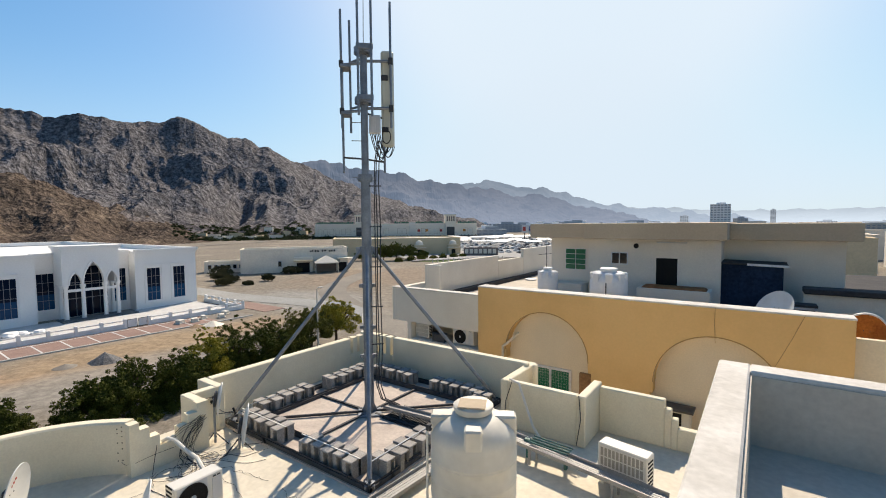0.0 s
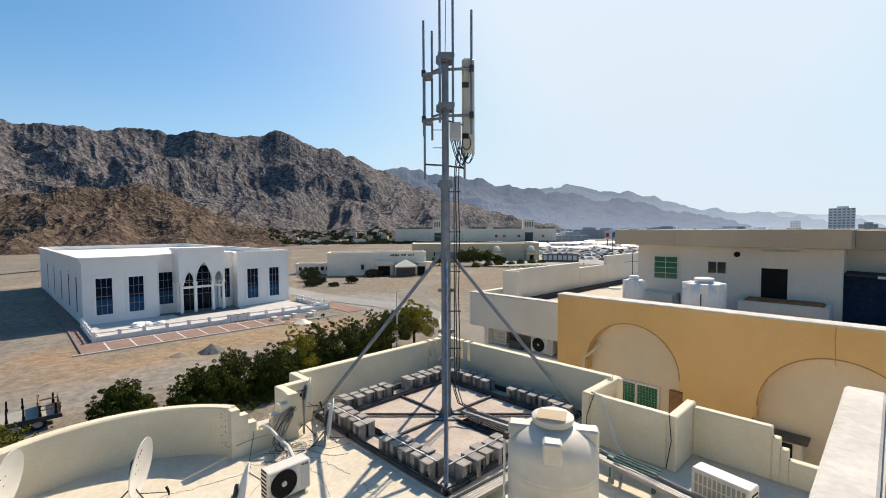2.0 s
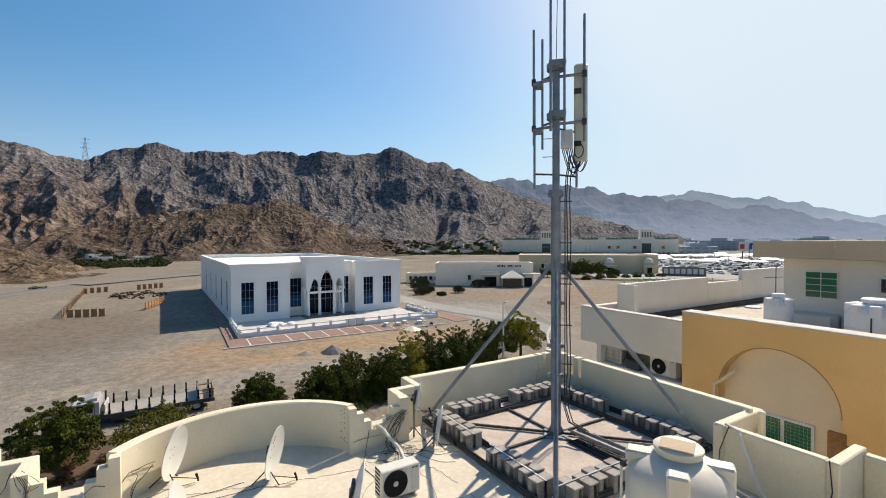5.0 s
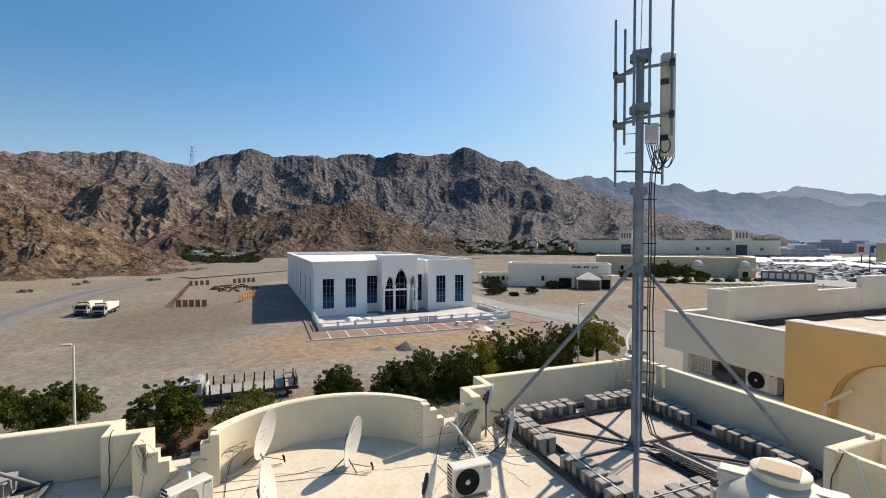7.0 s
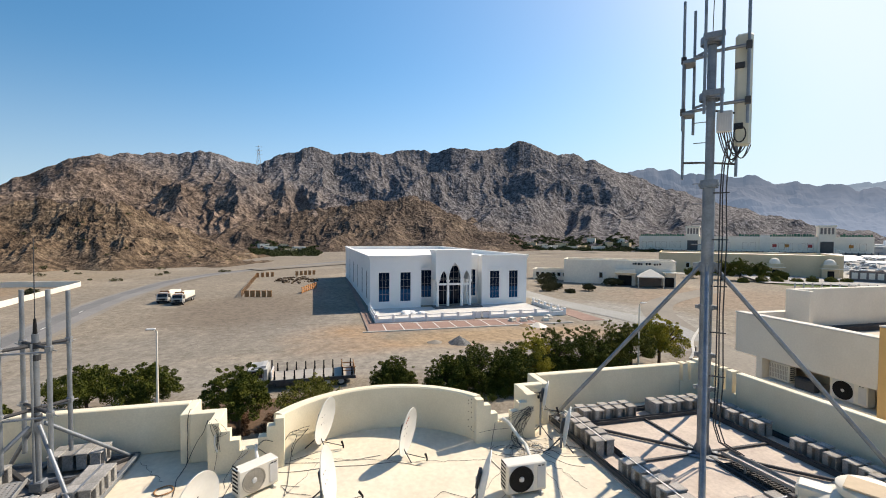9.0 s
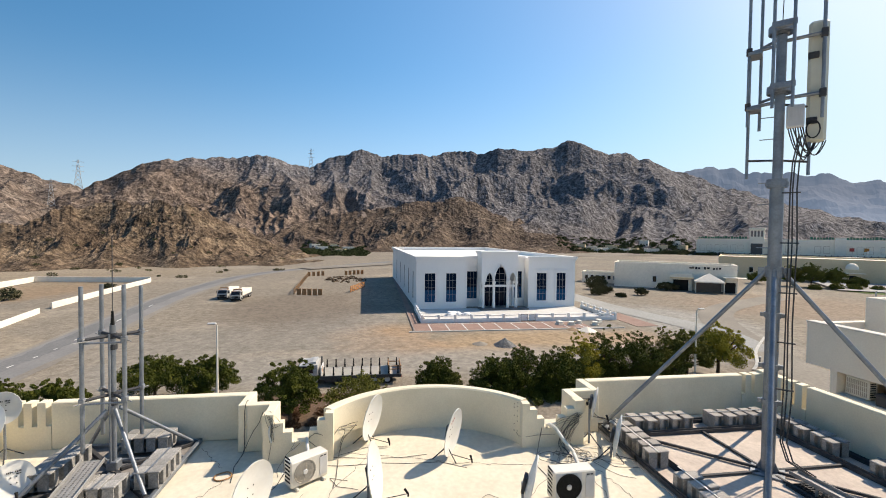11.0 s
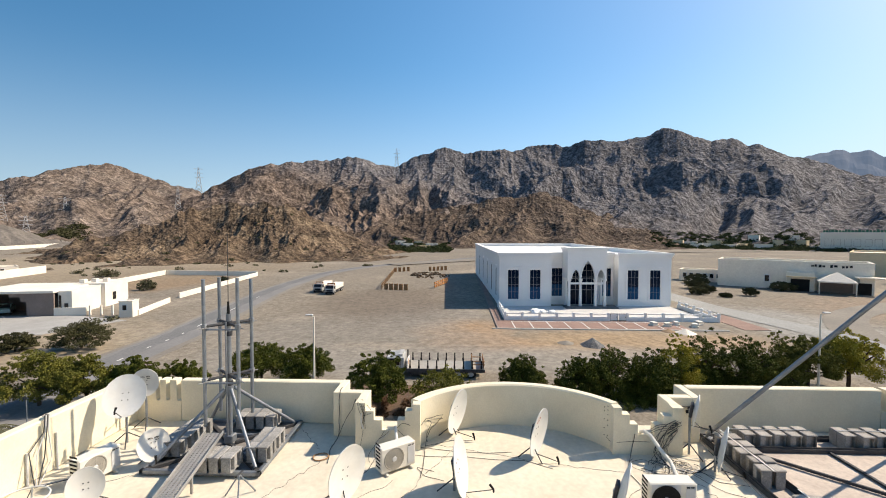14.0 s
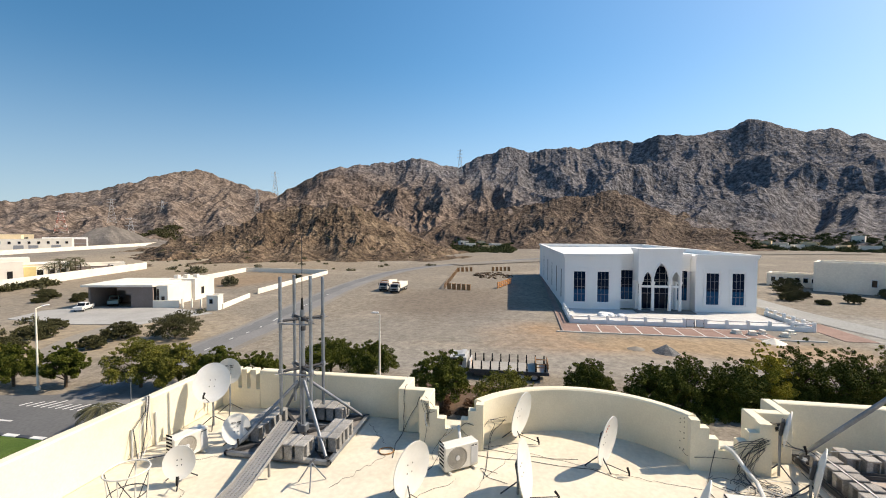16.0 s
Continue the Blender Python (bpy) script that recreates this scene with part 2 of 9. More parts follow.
M["car_white"] = mat("white_car_paint", (0.78, 0.78, 0.77), (0.7, 0.7, 0.69), 0.35, bump=0)
M["car_mix"] = mat("mixed_car_paint", (0.6, 0.6, 0.6), (0.5, 0.5, 0.5), 0.35, bump=0)
_n, _l = M["car_mix"].node_tree.nodes, M["car_mix"].node_tree.links
_g, _r = _n.new("ShaderNodeNewGeometry"), _n.new("ShaderNodeValToRGB")
_r.color_ramp.interpolation = "CONSTANT"
_r.color_ramp.elements[0].color, _r.color_ramp.elements[1].color = (0.62, 0.62, 0.60, 1), (0.06, 0.06, 0.07, 1)
_r.color_ramp.elements[1].position = 0.78
_e = _r.color_ramp.elements.new(0.5)
_e.color = (0.30, 0.30, 0.30, 1)
_l.new(_g.outputs["Random Per Island"], _r.inputs["Fac"])
_l.new(_r.outputs["Color"], _n["Principled BSDF"].inputs["Base Color"])
M["rubber"] = mat("tyre_rubber", (0.025, 0.025, 0.025), (0.04, 0.038, 0.036), 0.9, bump=0)
M["blue_panel"] = mat("dull_blue_sheet", (0.020, 0.042, 0.085), (0.016, 0.030, 0.058), 0.75, big=0.8, fine=8, grain=0.25, bump=0.1, sheen_spec=0.08)
M["sand_wall"] = mat("sandstone_render", (0.80, 0.645, 0.43), (0.73, 0.585, 0.385), 0.9, big=0.2, fine=3, grain=0.06, bump=0.1)
M["offwhite_wall"] = mat("off_white_render", (0.90, 0.83, 0.71), (0.83, 0.76, 0.65), 0.9, big=0.2, fine=3, grain=0.06, bump=0.1)
M["mall_cream"] = mat("warm_cream_render", (0.97, 0.86, 0.71), (0.92, 0.81, 0.66), 0.9, big=0.2, fine=3, grain=0.05, bump=0.1)
M["beaten"] = mat("pale_beaten_earth", (0.27, 0.245, 0.21), (0.22, 0.20, 0.175), 0.95, big=0.1, fine=3, grain=0.12, bump=0.3, bump_size=0.05)
M["sand"] = mat("orange_sand", (0.33, 0.235, 0.145), (0.28, 0.20, 0.135), 0.95, big=0.12, fine=3, grain=0.12, bump=0.3, bump_size=0.05)
M["grey_gravel"] = mat("pale_grey_gravel", (0.34, 0.345, 0.335), (0.28, 0.28, 0.265), 0.95, big=0.12, fine=3, mixing=0.9, grain=0.14, bump=0.3, bump_size=0.04)
M["taupe"] = mat("taupe_panel", (0.26, 0.21, 0.19), (0.22, 0.18, 0.16), 0.85, big=0.4, fine=4, grain=0.06, bump=0.1)
M["rubble"] = mat("grey_gravel_heap", (0.20, 0.20, 0.20), (0.14, 0.14, 0.14), 0.95, big=1.5, fine=7, grain=0.3, bump=0.6, bump_size=0.1)
M["green_sign"] = mat("green_lettering", (0.02, 0.16, 0.10), (0.02, 0.14, 0.09), 0.6, bump=0)
M["red_sign"] = mat("red_lettering", (0.5, 0.06, 0.04), (0.45, 0.05, 0.04), 0.6, bump=0)
M["blue_sign"] = mat("blue_lettering", (0.03, 0.08, 0.35), (0.03, 0.07, 0.3), 0.6, bump=0)
M["yellow_wall"] = mat("pale_yellow_render", (0.80, 0.64, 0.30), (0.74, 0.58, 0.27), 0.9, big=0.3, fine=4, grain=0.06, bump=0.1)
M["car_teal"] = mat("grey_green_car_paint", (0.22, 0.36, 0.36), (0.19, 0.31, 0.31), 0.35, bump=0)
M["terrace_tile"] = mat("pale_terrace_paving", (0.66, 0.655, 0.64), (0.54, 0.535, 0.52), 0.8, big=0.5, fine=5, mixing=0.9, grain=0.08, bump=0.1)
M["teal"] = mat("teal_tray", (0.03, 0.14, 0.13), (0.025, 0.11, 0.10), 0.6, bump=0)


def rock_mat(name, lo, hi, warm, size, haze_grey=None, relief=0.9):
    """Rock: two browns by broad noise, warm scree, dark broken outcrops, coarse and fine relief; greyer rock high up,
    haze tinted in towards +y.
    """
    m = mat(name, lo, hi, 0.95, big=size, fine=size * 9, mixing=0.8, grain=0.3, bump=relief, bump_size=2.4 / (size * 60), sheen_spec=0.1)
    nt = m.node_tree
    n, l = nt.nodes, nt.links
    b = n["Principled BSDF"]
    out = b.inputs["Base Color"].links[0].from_socket
    tc = n.new("ShaderNodeTexCoord")

    def noise_at(scale, detail, rough):
        q = n.new("ShaderNodeTexNoise")
        q.inputs["Scale"].default_value, q.inputs["Detail"].default_value, q.inputs["Roughness"].default_value = scale, detail, rough
        l.new(tc.outputs["Object"], q.inputs["Vector"])
        return q.outputs["Fac"]

    def ranged(sock, a, c, lo_, hi_):
        q = n.new("ShaderNodeMapRange")
        q.inputs["From Min"].default_value, q.inputs["From Max"].default_value = a, c
        q.inputs["To Min"].default_value, q.inputs["To Max"].default_value = lo_, hi_
        l.new(sock, q.inputs["Value"])
        return q.outputs["Result"]

    def mixed(fac, a, colour):
        q = n.new("ShaderNodeMix")
        q.data_type = "RGBA"
        l.new(fac, q.inputs["Factor"]), l.new(a, q.inputs["A"])
        q.inputs["B"].default_value = (*(c * ALBEDO_SCALE for c in colour), 1)
        return q.outputs["Result"]

    def times(a, fac):
        q = n.new("ShaderNodeMix")
        q.data_type, q.blend_type = "RGBA", "MULTIPLY"
        q.inputs["Factor"].default_value = 1.0
        l.new(a, q.inputs["A"]), l.new(fac, q.inputs["B"])
        return q.outputs["Result"]
    out = mixed(ranged(noise_at(size * 2.3, 8.0, 0.55), 0.50, 0.68, 0.0, 0.85), out, warm)
    # greys the high rock and paints haze into its colour, growing towards +y
    if haze_grey:
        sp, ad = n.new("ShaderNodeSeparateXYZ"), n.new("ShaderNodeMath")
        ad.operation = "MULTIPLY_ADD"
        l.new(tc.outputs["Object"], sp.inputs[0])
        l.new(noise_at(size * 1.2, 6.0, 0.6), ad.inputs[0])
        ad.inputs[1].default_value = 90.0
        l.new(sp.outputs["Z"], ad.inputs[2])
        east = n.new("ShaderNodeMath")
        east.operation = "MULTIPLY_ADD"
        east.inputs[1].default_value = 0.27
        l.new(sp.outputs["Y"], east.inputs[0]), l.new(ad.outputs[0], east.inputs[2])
        out = mixed(ranged(east.outputs[0], 55.0, 120.0, 0.0, 0.85), out, haze_grey)
    fine = noise_at(size * 12, 5.0, 0.62)
    out = times(out, ranged(fine, 0.40, 0.62, 0.62, 1.22))
    out = times(out, ranged(noise_at(size * 4, 6.0, 0.7), 0.34, 0.66, 0.74, 1.22))
    grit = noise_at(size * 24, 4.0, 0.66)
    out = times(out, ranged(grit, 0.40, 0.60, 0.70, 1.24))
    l.new(out, b.inputs["Base Color"])
    old = b.inputs["Normal"].links[0].from_socket
    bp = n.new("ShaderNodeBump")
    bp.inputs["Strength"].default_value, bp.inputs["Distance"].default_value = 1.0, 3.2 / (size * 60)
    l.new(fine, bp.inputs["Height"]), l.new(old, bp.inputs["Normal"]), l.new(bp.outputs["Normal"], b.inputs["Normal"])
    return m


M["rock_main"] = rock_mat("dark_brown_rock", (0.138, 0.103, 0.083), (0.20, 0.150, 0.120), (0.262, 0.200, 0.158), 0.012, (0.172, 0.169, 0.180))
M["rock_dark"] = rock_mat("dark_patinated_rock", (0.095, 0.069, 0.053), (0.138, 0.102, 0.078), (0.20, 0.150, 0.110), 0.016)
M["rock_near"] = rock_mat("rust_brown_rock", (0.112, 0.079, 0.055), (0.160, 0.115, 0.079), (0.25, 0.185, 0.126), 0.03)
M["rock_left"] = rock_mat("tan_rock", (0.165, 0.128, 0.105), (0.215, 0.168, 0.138), (0.265, 0.215, 0.178), 0.01)


# ---- mesh helpers ----
class Geo:
    """Collects vertices and faces of one mesh."""

    def __init__(self):
        self.v, self.f = [], []

    def add(self, verts, faces):
        k = len(self.v)
        self.v.extend([tuple(p) for p in verts])
        self.f.extend([tuple(i + k for i in fc) for fc in faces])
        return self

    def box(self, x0, x1, y0, y1, z0, z1, m=None):
        p = [Vector((x, y, z)) for z in (z0, z1) for y in (y0, y1) for x in (x0, x1)]
        if m is not None:
            p = [m @ q for q in p]
        return self.add(p, [(0, 2, 3, 1), (4, 5, 7, 6), (0, 1, 5, 4), (2, 6, 7, 3), (0, 4, 6, 2), (1, 3, 7, 5)])

    def cbox(self, x0, x1, y0, y1, z0, z1, c=0.02, m=None):
        """A box with chamfered edges."""
        lo, hi = (x0, y0, z0), (x1, y1, z1)
        c = min(c, 0.45 * min(h - l for l, h in zip(lo, hi)))
        key, vs, fs = {}, [], []
        for sx in (0, 1):
            for sy in (0, 1):
                for sz in (0, 1):
                    for a in range(3):
                        s = (sx, sy, sz)
                        p = [hi[i] - (0 if i == a else c) if s[i] else lo[i] + (0 if i == a else c) for i in range(3)]
                        key[(s, a)] = len(vs)
                        vs.append(m @ Vector(p) if m is not None else Vector(p))
        for a in range(3):
            b, d = (a + 1) % 3, (a + 2) % 3
            for s in (0, 1):
                q = []
                for sb, sd in ((0, 0), (1, 0), (1, 1), (0, 1)):
                    k = [0, 0, 0]
                    k[a], k[b], k[d] = s, sb, sd
                    q.append(key[(tuple(k), a)])
                fs.append(tuple(q) if s else tuple(reversed(q)))
            for sb in (0, 1):
                for sd in (0, 1):
                    k0, k1 = [0, 0, 0], [0, 0, 0]
                    k0[b], k0[d], k0[a] = sb, sd, 0
                    k1[b], k1[d], k1[a] = sb, sd, 1
                    q = (key[(tuple(k0), b)], key[(tuple(k1), b)], key[(tuple(k1), d)], key[(tuple(k0), d)])
                    fs.append(q if sb != sd else tuple(reversed(q)))
        for sx in (0, 1):
            for sy in (0, 1):
                for sz in (0, 1):
                    t = tuple(key[((sx, sy, sz), a)] for a in range(3))
                    fs.append(t if (sx + sy + sz) % 2 else tuple(reversed(t)))
        return self.add(vs, fs)

    def tube(self, p0, p1, r, n=10, r1=None, caps=True):
        p0, p1 = Vector(p0), Vector(p1)
        r1 = r if r1 is None else r1
        w = (p1 - p0).normalized()
        u = w.cross(Vector((0, 0, 1)) if abs(w.z) < 0.95 else Vector((1, 0, 0))).normalized()
        t = w.cross(u)
        vs = []
        for p, q in ((p0, r), (p1, r1)):
            for i in range(n):
                a = 2 * math.pi * i / n
                vs.append(p + q * (math.cos(a) * u + math.sin(a) * t))
        fs = [(i, (i + 1) % n, n + (i + 1) % n, n + i) for i in range(n)]
        if caps:
            fs += [tuple(range(n - 1, -1, -1)), tuple(range(n, 2 * n))]
        return self.add(vs, fs)

    def line(self, pts, r, n=6):
        """A bent round bar or cable along points."""
        pts = [Vector(p) for p in pts]
        vs, fs = [], []
        prev = None
        for i, p in enumerate(pts):
            w = (pts[min(i + 1, len(pts) - 1)] - pts[max(i - 1, 0)])
            w = w.normalized() if w.length > 1e-6 else Vector((0, 0, 1))
            if prev is None:
                u = w.cross(Vector((0, 0, 1)) if abs(w.z) < 0.9 else Vector((1, 0, 0))).normalized()
            else:
                u = (prev - w * prev.dot(w))
                u = u.normalized() if u.length > 1e-6 else w.orthogonal().normalized()
            prev = u
            t = w.cross(u)
            for k in range(n):
                a = 2 * math.pi * k / n
                vs.append(p + r * (math.cos(a) * u + math.sin(a) * t))
        for i in range(len(pts) - 1):
            for k in range(n):
                fs.append((i * n + k, i * n + (k + 1) % n, (i + 1) * n + (k + 1) % n, (i + 1) * n + k))
        fs += [tuple(range(n - 1, -1, -1)), tuple(range((len(pts) - 1) * n, len(pts) * n))]
        return self.add(vs, fs)

    def lathe(self, profile, n=24, m=None, a0=0.0, a1=2 * math.pi):
        """Turns (radius, height) pairs about z."""
        full = abs(a1 - a0 - 2 * math.pi) < 1e-6
        cols = n if full else n + 1
        vs = []
        for i in range(cols):
            a = a0 + (a1 - a0) * i / n
            for r, z in profile:
                p = Vector((r * math.cos(a), r * math.sin(a), z))
                vs.append(m @ p if m is not None else p)
        k = len(profile)
        fs = []
        for i in range(n):
            j = (i + 1) % cols
            for q in range(k - 1):
                fs.append((i * k + q, j * k + q, j * k + q + 1, i * k + q + 1))
        return self.add(vs, fs)

    def prism(self, outline, axis, a0, a1):
        """Pushes a closed outline of (u, v) along an axis: 'x': u=y v=z, 'y': u=x v=z, 'z': u=x v=y."""
        def at(u, v, a):
            return {"x": (a, u, v), "y": (u, a, v), "z": (u, v, a)}[axis]
        n = len(outline)
        vs = [at(u, v, a0) for u, v in outline] + [at(u, v, a1) for u, v in outline]
        fs = [(i, (i + 1) % n, n + (i + 1) % n, n + i) for i in range(n)]
        fs += [tuple(range(n - 1, -1, -1)), tuple(range(n, 2 * n))]
        return self.add(vs, fs)

    def mesh(self, name, smooth=False, fix=True):
        me = bpy.data.meshes.new(name)
        me.from_pydata(self.v, [], self.f)
        if fix:
            bm = bmesh.new()
            bm.from_mesh(me)
            if smooth:
                bmesh.ops.remove_doubles(bm, verts=bm.verts, dist=1e-5)
            bmesh.ops.recalc_face_normals(bm, faces=bm.faces)
            bm.to_mesh(me)
            bm.free()
        if smooth:
            me.shade_smooth()
            me.set_sharp_from_angle(angle=radians(38))
        return me


def part(name, geo, material, parent=None, label="", smooth=False, fix=True):
    """One mesh object, under a thing or a part."""
    me = geo.mesh(name, smooth, fix) if isinstance(geo, Geo) else geo
    if not me.materials:
        me.materials.append(material)
    ob = new(name, me)
    if parent is not None:
        ob.parent = parent
    if label:
        tagged(ob, label)
    return ob


def thing(name, at, label, category, group="", rz=0.0):
    """An Empty at a thing's base; its parts are built round the origin."""
    e = new(name)
    e.empty_display_size = 0.2
    e.matrix_basis = pose(*at, 0, 0, rz)
    return tagged(e, label, category, group)


def setting(name, geo, material, label, category, smooth=False, parent=None, fix=True):
    return tagged(part(name, geo, material, parent, "", smooth, fix), label, category, "", "structure")


def sag(p0, p1, drop, n=8, wob=0.0, seed=1):
    """Points of a slack cable."""
    rnd = random.Random(seed)
    p0, p1 = Vector(p0), Vector(p1)
    out = []
    for i in range(n + 1):
        s = i / n
        p = p0.lerp(p1, s)
        p.z -= drop * 4 * s * (1 - s)
        if 0 < i < n and wob:
            p += Vector((rnd.uniform(-wob, wob), rnd.uniform(-wob, wob), rnd.uniform(-wob, wob) * 0.3))
        out.append(p)
    return out
# ---- ground, roads, mountains ----
GZ = -8.0


def ground_height(x, y):
    d = math.hypot(x, y)
    h = GZ
    if d > 60:
        h += 0.25 * noise.noise(Vector((x * 0.02, y * 0.02, 0))) * min(1, (d - 60) / 60)
    return h


def build_ground():
    g = Geo()
    radii = [0, 15, 30, 45, 60, 75, 90, 110, 130, 155, 180, 210, 250, 300, 380, 500, 700, 1000, 1500, 2400, 3600, 4900]
    n = 120
    vs = [(0, 0, GZ)]
    for r in radii[1:]:
        for i in range(n):
            a = 2 * math.pi * i / n
            x, y = r * math.cos(a), r * math.sin(a)
            vs.append((x, y, ground_height(x, y) if r < 600 else GZ))
    fs = [(0, 1 + i, 1 + (i + 1) % n) for i in range(n)]
    for k in range(len(radii) - 2):
        for i in range(n):
            a, b = 1 + k * n + i, 1 + k * n + (i + 1) % n
            fs.append((a, a + n, b + n, b))
    g.add(vs, fs)
    m = mat("gravel_plain", (0.250, 0.214, 0.168), (0.194, 0.171, 0.141), 0.95, big=0.035, fine=5.0, mixing=0.9, grain=0.22, bump=0.3, bump_size=0.06)
    nt = m.node_tree
    nn, l = nt.nodes, nt.links
    b = nn["Principled BSDF"]
    src = b.inputs["Base Color"].links[0].from_socket
    tc = nn.new("ShaderNodeTexCoord")
    n3 = nn.new("ShaderNodeTexNoise")
    n3.inputs["Scale"].default_value, n3.inputs["Detail"].default_value = 0.055, 5.0
    l.new(tc.outputs["Object"], n3.inputs["Vector"])
    rp = nn.new("ShaderNodeValToRGB")
    rp.color_ramp.elements[0].position, rp.color_ramp.elements[1].position = 0.54, 0.66
    rp.color_ramp.elements[0].color, rp.color_ramp.elements[1].color = (0, 0, 0, 1), (0.75, 0.75, 0.75, 1)
    l.new(n3.outputs["Fac"], rp.inputs["Fac"])
    mx = nn.new("ShaderNodeMix")
    mx.data_type = "RGBA"
    l.new(rp.outputs["Color"], mx.inputs["Factor"]), l.new(src, mx.inputs["A"])
    mx.inputs["B"].default_value = (0.265, 0.232, 0.188, 1)
    out = mx.outputs["Result"]
    # sandy, pale and dark spills with ragged rims: centre, half sizes, colour
    geo_n = nn.new("ShaderNodeTexNoise")
    geo_n.inputs["Scale"].default_value, geo_n.inputs["Detail"].default_value, geo_n.inputs["Roughness"].default_value = 0.22, 7.0, 0.65
    l.new(tc.outputs["Object"], geo_n.inputs["Vector"])
    for cx, cy, rx, ry, colr, k in ((-51, 21, 6, 17, (0.33, 0.235, 0.145), 0.8), (-57, 0.5, 7, 6, (0.34, 0.225, 0.135), 0.9), (-50, 2.5, 4, 7, (0.33, 0.22, 0.135), 0.8), (-46.5, -9.5, 3.2, 5.5, (0.42, 0.335, 0.235), 0.95),
                                    (-44, 20, 5, 30, (0.27, 0.25, 0.22), 0.7), (-67, -4, 9, 8, (0.25, 0.235, 0.21), 0.6), (-43, -14, 6, 12, (0.255, 0.24, 0.215), 0.6), (-52, -12, 13, 17, (0.235, 0.217, 0.19), 0.6),
                                    (-80, -12, 18, 14, (0.155, 0.125, 0.098), 0.7), (-62, 47, 14, 9, (0.29, 0.285, 0.265), 0.8), (-74, 78, 16, 22, (0.25, 0.19, 0.14), 0.8), (-105, -72, 20, 13, (0.25, 0.175, 0.11), 0.8), (-46, -50, 14, 15, (0.30, 0.245, 0.175), 0.8), (-95, -125, 60, 38, (0.26, 0.21, 0.15), 0.75), (-150, -90, 40, 40, (0.25, 0.20, 0.14), 0.7), (-185, -150, 75, 60, (0.31, 0.255, 0.185), 0.8)):
        sub, div, ln, ad, mr = (nn.new("ShaderNodeVectorMath"), nn.new("ShaderNodeVectorMath"), nn.new("ShaderNodeVectorMath"), nn.new("ShaderNodeMath"), nn.new("ShaderNodeMapRange"))
        sub.operation, div.operation, ln.operation, ad.operation = "SUBTRACT", "DIVIDE", "LENGTH", "ADD"
        sub.inputs[1].default_value, div.inputs[1].default_value = (cx, cy, GZ), (rx, ry, 50)
        l.new(tc.outputs["Object"], sub.inputs[0]), l.new(sub.outputs[0], div.inputs[0]), l.new(div.outputs[0], ln.inputs[0])
        l.new(ln.outputs["Value"], ad.inputs[0]), l.new(geo_n.outputs["Fac"], ad.inputs[1])
        mr.inputs["From Min"].default_value, mr.inputs["From Max"].default_value = 1.15, 1.75
        mr.inputs["To Min"].default_value, mr.inputs["To Max"].default_value = k, 0.0
        l.new(ad.outputs[0], mr.inputs["Value"])
        m3 = nn.new("ShaderNodeMix")
        m3.data_type = "RGBA"
        l.new(mr.outputs["Result"], m3.inputs["Factor"]), l.new(out, m3.inputs["A"])
        m3.inputs["B"].default_value = (*(c * ALBEDO_SCALE for c in colr), 1)
        out = m3.outputs["Result"]
    # keep the fine grain over the spills
    gm, gr_, gn = nn.new("ShaderNodeMix"), nn.new("ShaderNodeMapRange"), nn.new("ShaderNodeTexNoise")
    gm.data_type, gm.blend_type = "RGBA", "MULTIPLY"
    gm.inputs["Factor"].default_value = 1.0
    gn.inputs["Scale"].default_value, gn.inputs["Detail"].default_value, gn.inputs["Roughness"].default_value = 1.3, 10.0, 0.68
    gr_.inputs["From Min"].default_value, gr_.inputs["From Max"].default_value = 0.3, 0.7
    gr_.inputs["To Min"].default_value, gr_.inputs["To Max"].default_value = 0.66, 1.44
    l.new(tc.outputs["Object"], gn.inputs["Vector"]), l.new(gn.outputs["Fac"], gr_.inputs["Value"])
    l.new(out, gm.inputs["A"]), l.new(gr_.outputs["Result"], gm.inputs["B"])
    l.new(gm.outputs["Result"], b.inputs["Base Color"])
    setting("ground", g, m, "flat tan and grey gravel plain with sandy patches", "ground")


build_ground()


def strip(pts, width, z):
    """A flat ribbon along (x, y) points."""
    g = Geo()
    vs, fs = [], []
    for i, (x, y) in enumerate(pts):
        a, c = pts[max(0, i - 1)], pts[min(len(pts) - 1, i + 1)]
        d = Vector((c[0] - a[0], c[1] - a[1])).normalized()
        w = width[i] if isinstance(width, (list, tuple)) else width
        for s in (-0.5, 0.5):
            vs.append((x - d.y * w * s, y + d.x * w * s, z))
        if i:
            k = 2 * i
            fs.append((k - 2, k - 1, k + 1, k))
    return g.add(vs, fs)


def smooth_path(pts, n=8):
    """Catmull-Rom points through (x, y) pairs."""
    out = []
    for i in range(len(pts) - 1):
        p = [Vector(pts[max(0, min(len(pts) - 1, i + k))]) for k in (-1, 0, 1, 2)]
        for j in range(n):
            t = j / n
            q = 0.5 * ((2 * p[1]) + (p[2] - p[0]) * t + (2 * p[0] - 5 * p[1] + 4 * p[2] - p[3]) * t * t + (3 * p[1] - p[0] - 3 * p[2] + p[3]) * t ** 3)
            out.append((q.x, q.y))
    out.append(tuple(pts[-1]))
    return out


